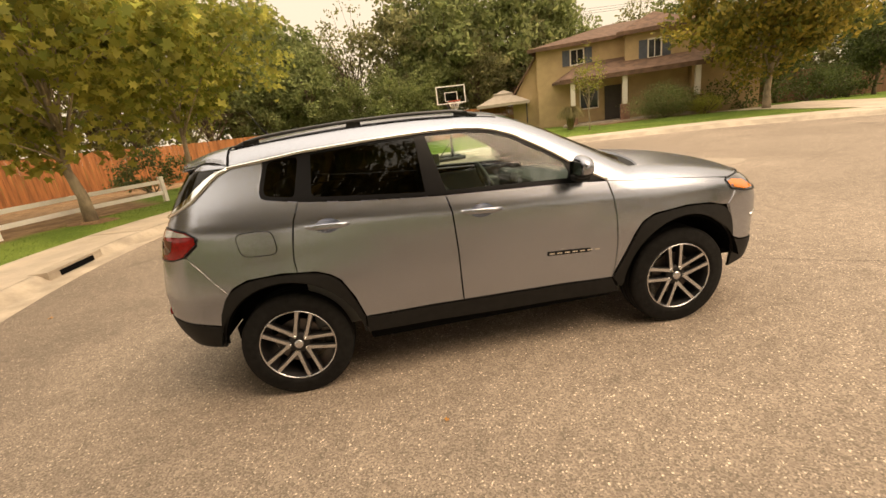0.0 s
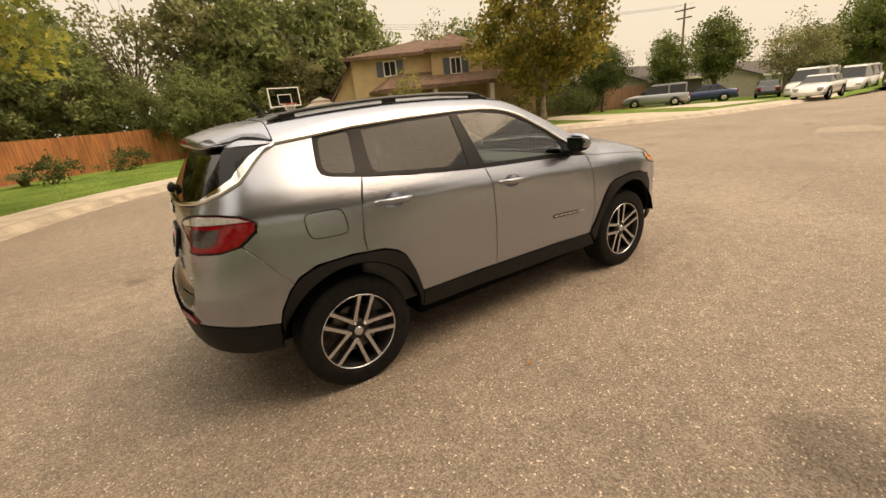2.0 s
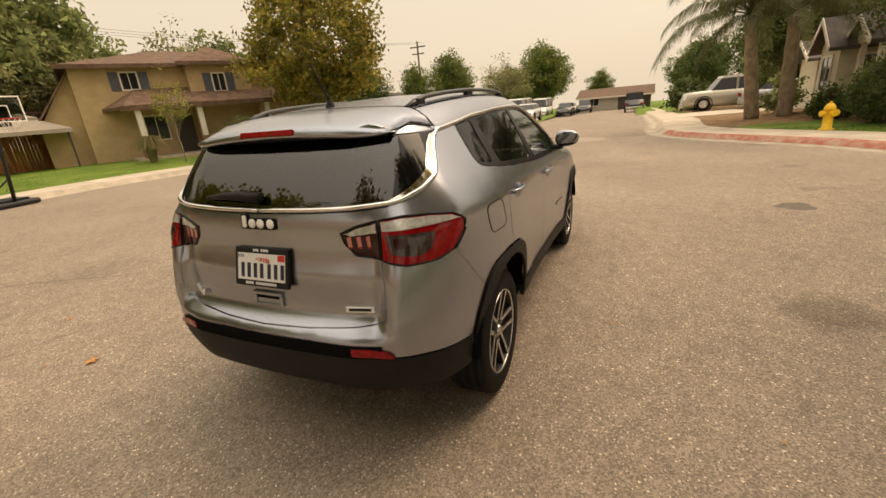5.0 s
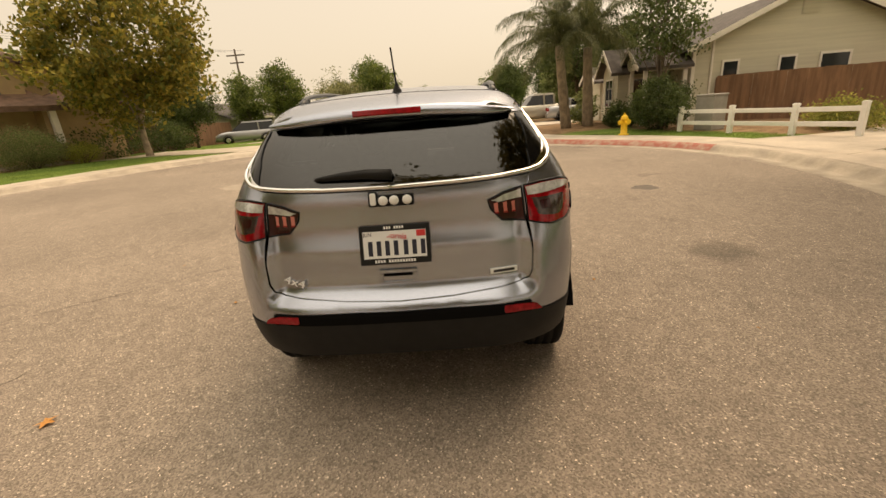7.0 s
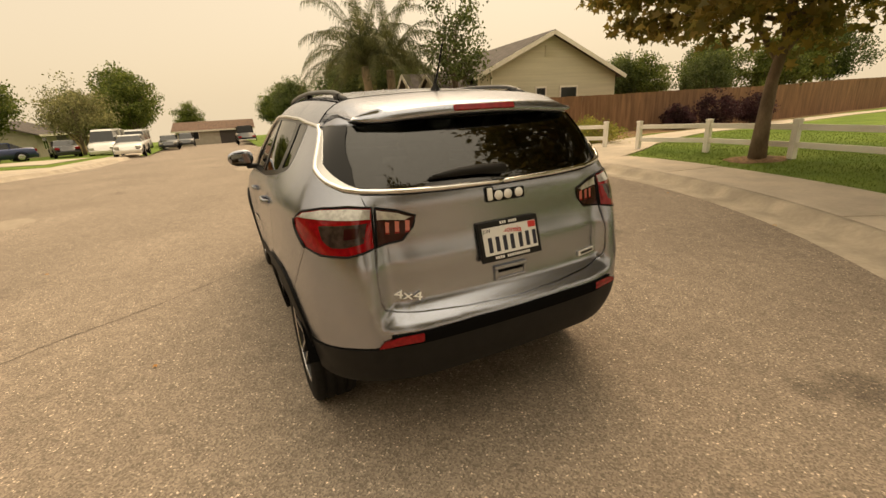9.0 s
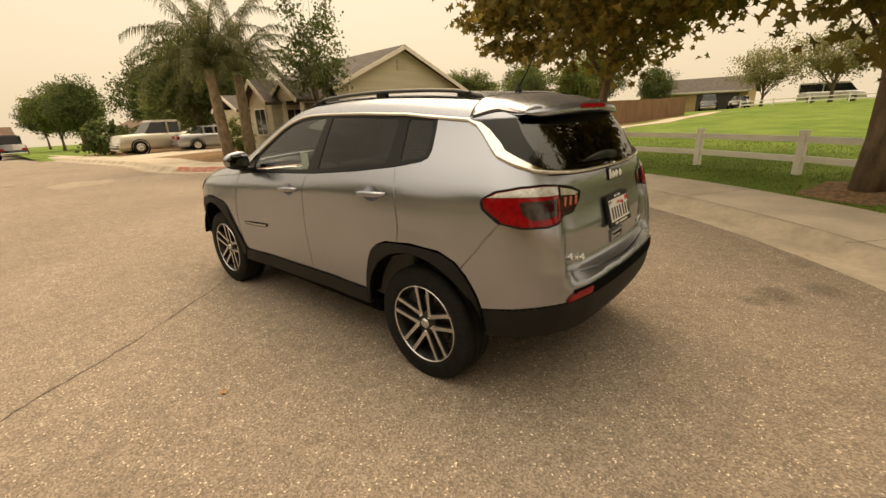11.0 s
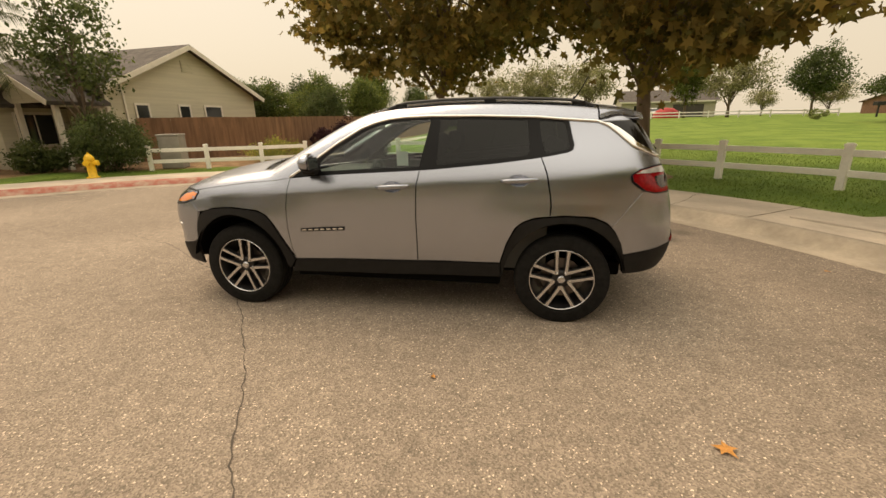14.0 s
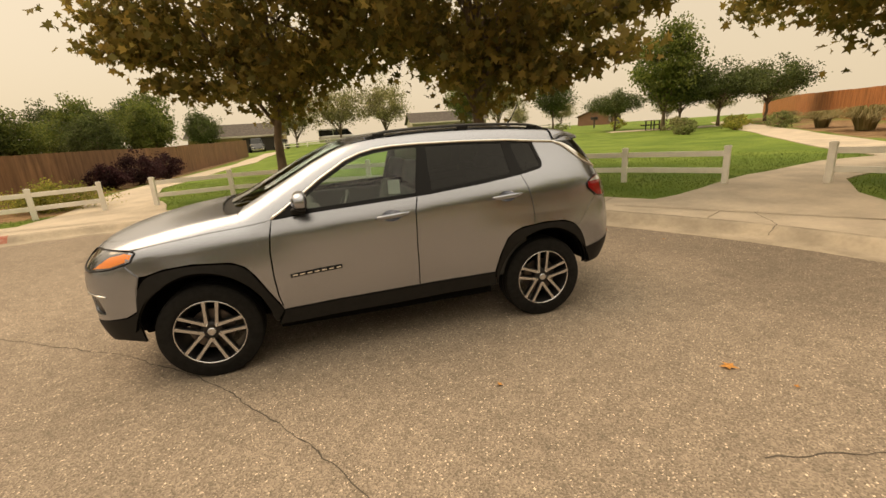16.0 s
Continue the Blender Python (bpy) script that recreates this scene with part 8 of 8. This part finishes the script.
def crack(pts, w, name="crack", seed=1, base=0.0065):
    rng = np.random.default_rng(seed)
    p = resample(np.array(pts, float), 0.05)
    n = len(p)
    wob = np.cumsum(rng.normal(size=(n, 2)) * 0.007, 0)
    wob -= np.linspace(0, 1, n)[:, None] * wob[-1]
    p = p + wob + rng.normal(size=(n, 2)) * 0.003
    t = np.gradient(p, axis=0)
    t /= np.hypot(*t.T)[:, None] + 1e-9
    nn = np.stack([-t[:, 1], t[:, 0]], 1)
    ww = w * rng.uniform(0.35, 1.2, (n, 1))
    a, b = p + nn * ww / 2, p - nn * ww / 2
    z = base + street_fall(p[:, 0])
    vs = [*np.c_[a, z], *np.c_[b, z]]
    fs = [(i, i + 1, n + i + 1, n + i) for i in range(n - 1)]
    ob = put(name, as_mesh(name, vs, fs, M_CRACK, smooth=False))
    return tagged(ob, "thin dark crack in the asphalt", "crack", kind="structure")


crack([(3.6, -0.7), (2.86, -0.24), (2.28, 0.16), (1.4, 0.96), (0.88, 1.6), (0.46, 2.25), (0.22, 2.6), (-0.08, 3.0), (-0.8, 4.2), (-2.0, 6.5)], 0.010, seed=3)
crack([(7.5, -1.5), (6.0, -1.0), (4.6, -1.1), (3.6, -0.7)], 0.008, seed=4)
crack([(2.5, -4.2), (4.0, -3.6), (6.0, -3.7)], 0.007, seed=5)
crack([(-1.45, 2.75), (-1.74, 2.82), (-2.2, 2.95), (-2.7, 3.3)], 0.008, seed=6)
crack([(-6.55, -1.05), (-5.75, -0.75), (-5.35, -0.1), (-4.75, 0.25)], 0.012, seed=7, base=0.156)
crack([(-3.25, -3.15), (-3.6, -3.6), (-3.95, -4.2), (-4.45, -4.75)], 0.013, seed=8, base=0.157)


def blot(x, y, rx, ry, deg, label, seed, material, lift=0.006):
    rng = np.random.default_rng(seed)
    n = 28
    a = np.linspace(0, 2 * math.pi, n + 1)[:-1]
    r = 1 + 0.10 * np.sin(3 * a + rng.uniform(0, 6)) + 0.07 * np.sin(5 * a + rng.uniform(0, 6)) + rng.normal(size=n) * 0.03
    c, s = math.cos(radians(deg)), math.sin(radians(deg))
    px, py = r * np.cos(a) * rx, r * np.sin(a) * ry
    z = lift + float(street_fall(x))
    vs = [(x, y, z)] + [(x + c * u - s * v, y + s * u + c * v, z) for u, v in zip(px, py)]
    ob = put("road_patch", as_mesh("road_patch", vs, [(0, k + 1, (k + 1) % n + 1) for k in range(n)], material, smooth=False))
    return tagged(ob, label, "stain", kind="structure")


M_MANHOLE = mat("cast_iron_cover", (0.13, 0.105, 0.085), rough=0.7, metal=0.3, var=0.2, scale=12, bump=0.003, bscale=60)
M_PALEPATCH = mat("pale_concrete_collar", (0.34, 0.28, 0.215), rough=0.9, var=0.12, scale=5)
blot(3.12, -3.40, 0.20, 0.20, 0, "dark iron valve cover in the road", 1, M_MANHOLE)
blot(12.6, 0.2, 0.75, 0.75, 0, "pale concrete collar round a cover", 3, M_PALEPATCH)
blot(12.6, 0.2, 0.34, 0.34, 0, "pale concrete collar round a cover", 4, M_PALEPATCH, 0.011)
blot(6.4, 4.9, 0.55, 0.55, 0, "pale concrete collar round a cover", 6, M_PALEPATCH)

M_DRYLEAF = mat("dry_orange_leaf", (0.50, 0.235, 0.055), rough=0.8, var=0.2, scale=40)


def fallen_leaf(x, y, size, seed):
    rng = np.random.default_rng(seed)
    a = np.linspace(0, 2 * math.pi, 11)[:-1]
    r = size * np.where(np.arange(10) % 2, 0.45, 1.0) * rng.uniform(0.8, 1.2, 10)
    th = rng.uniform(0, 6)
    vs = [(0, 0, 0.012)] + [(q * math.cos(b + th), q * math.sin(b + th), 0.008 + 0.012 * rng.uniform()) for q, b in zip(r, a)]
    m = bpy.data.meshes.new("fallen_leaf")
    m.from_pydata(vs, [], [(0, k + 1, (k + 1) % 10 + 1) for k in range(10)])
    m.materials.append(M_DRYLEAF)
    ob = new("fallen_leaf", m)
    ob.location = (x, y, 0.004)
    return tagged(ob, "dry orange leaf on the asphalt", "leaf", "fallen leaves")


for k, (x, y, s) in enumerate(((-1.98, 2.11, 0.055), (-0.51, 1.74, 0.022), (-2.14, 2.42, 0.018), (-1.6, 3.2, 0.03), (-4.0, -0.6, 0.03), (-1.4, -2.2, 0.015), (-3.2, 2.9, 0.02), (0.6, 2.9, 0.02), (-4.6, 1.6, 0.03), (-1.0, -4.6, 0.03), (1.0, -5.4, 0.03), (-3.0, -3.0, 0.03), (2.4, 3.1, 0.02), (-0.48, -1.43, 0.02))):
    fallen_leaf(x, y, s, 100 + k)



def soil_ring(x, y, r, label, seed):
    """Bare soil and dry leaves round a trunk."""
    rng = np.random.default_rng(seed)
    a = np.linspace(0, 2 * math.pi, 41)[:-1]
    rr = r * (1 + 0.12 * np.sin(2 * a + seed) + 0.08 * np.sin(5 * a) + rng.normal(size=40) * 0.03)
    p = np.concatenate([[(x, y)]] + [np.stack([x + rr * f * np.cos(a), y + rr * f * np.sin(a)], 1) for f in (0.5, 1.0)])
    z = terrain(p) + np.r_[0.05, np.full(40, 0.04), np.full(40, 0.012)]
    fs = [(0, k + 1, (k + 1) % 40 + 1) for k in range(40)] + [(k + 1, k + 41, (k + 1) % 40 + 41, (k + 1) % 40 + 1) for k in range(40)]
    ob = put("soil_ring", as_mesh("soil_ring", np.c_[p, z], fs, mat("dry_soil_and_leaf_litter", (0.24, 0.145, 0.075), rough=0.95, var=0.4, scale=14, bump=0.02, bscale=40)))
    return tagged(ob, label, "soil", kind="structure")


RINGS = [(-3.55, -6.25, 0.75), (1.45, -8.75, 0.5), (-8.15, 8.35, 0.5)]
for k, (x, y, r) in enumerate(RINGS):
    soil_ring(x, y, r, "ring of bare soil and dry leaves round a tree", 31 + k)

# grass blades on the lawns nearest the road, uncountable
rng = np.random.default_rng(5)
pp = np.concatenate([rng.uniform((-14, -16), (12, 4), (260000, 2)), rng.uniform((-10, 4), (22, 27), (130000, 2))])
dd = edge_distance(pp)
keep = (dd > 1.94) & (dd < 11) & (lawn_share(pp) > 0.5) & (rng.uniform(size=len(pp)) < np.clip(1.3 - dd / 11, 0.1, 1))
for ob in [o for o in scene.objects if o.name.startswith(("park_path", "driveway"))]:
    v = np.array([(q.co.x, q.co.y) for q in ob.data.vertices])
    half = len(v) // 2
    edge = np.concatenate([v[:half:4], v[3:half:4][::-1]])
    keep &= ~inside(edge, pp)
for x, y, r in RINGS:
    keep &= np.hypot(pp[:, 0] - x, pp[:, 1] - y) > r
pp = pp[keep]
n = len(pp)
zz = terrain(pp)
ang, hh = rng.uniform(0, 2 * math.pi, n), rng.uniform(0.018, 0.050, n)
dx, dy = np.cos(ang) * 0.007, np.sin(ang) * 0.007
tip = rng.normal(size=(n, 2)) * 0.025
v = np.stack([np.c_[pp[:, 0] - dx, pp[:, 1] - dy, zz - 0.01], np.c_[pp[:, 0] + dx, pp[:, 1] + dy, zz - 0.01], np.c_[pp + tip, zz + hh]], 1).reshape(-1, 3)
gm2 = as_mesh("grass", v, np.arange(3 * n).reshape(-1, 3), leaf_mat("grass_blades", (0.105, 0.165, 0.024), (0.180, 0.240, 0.044), 0.6, 0.3), smooth=False)
tagged(put("grass", gm2), "short green lawn grass", "grass", kind="stuff")
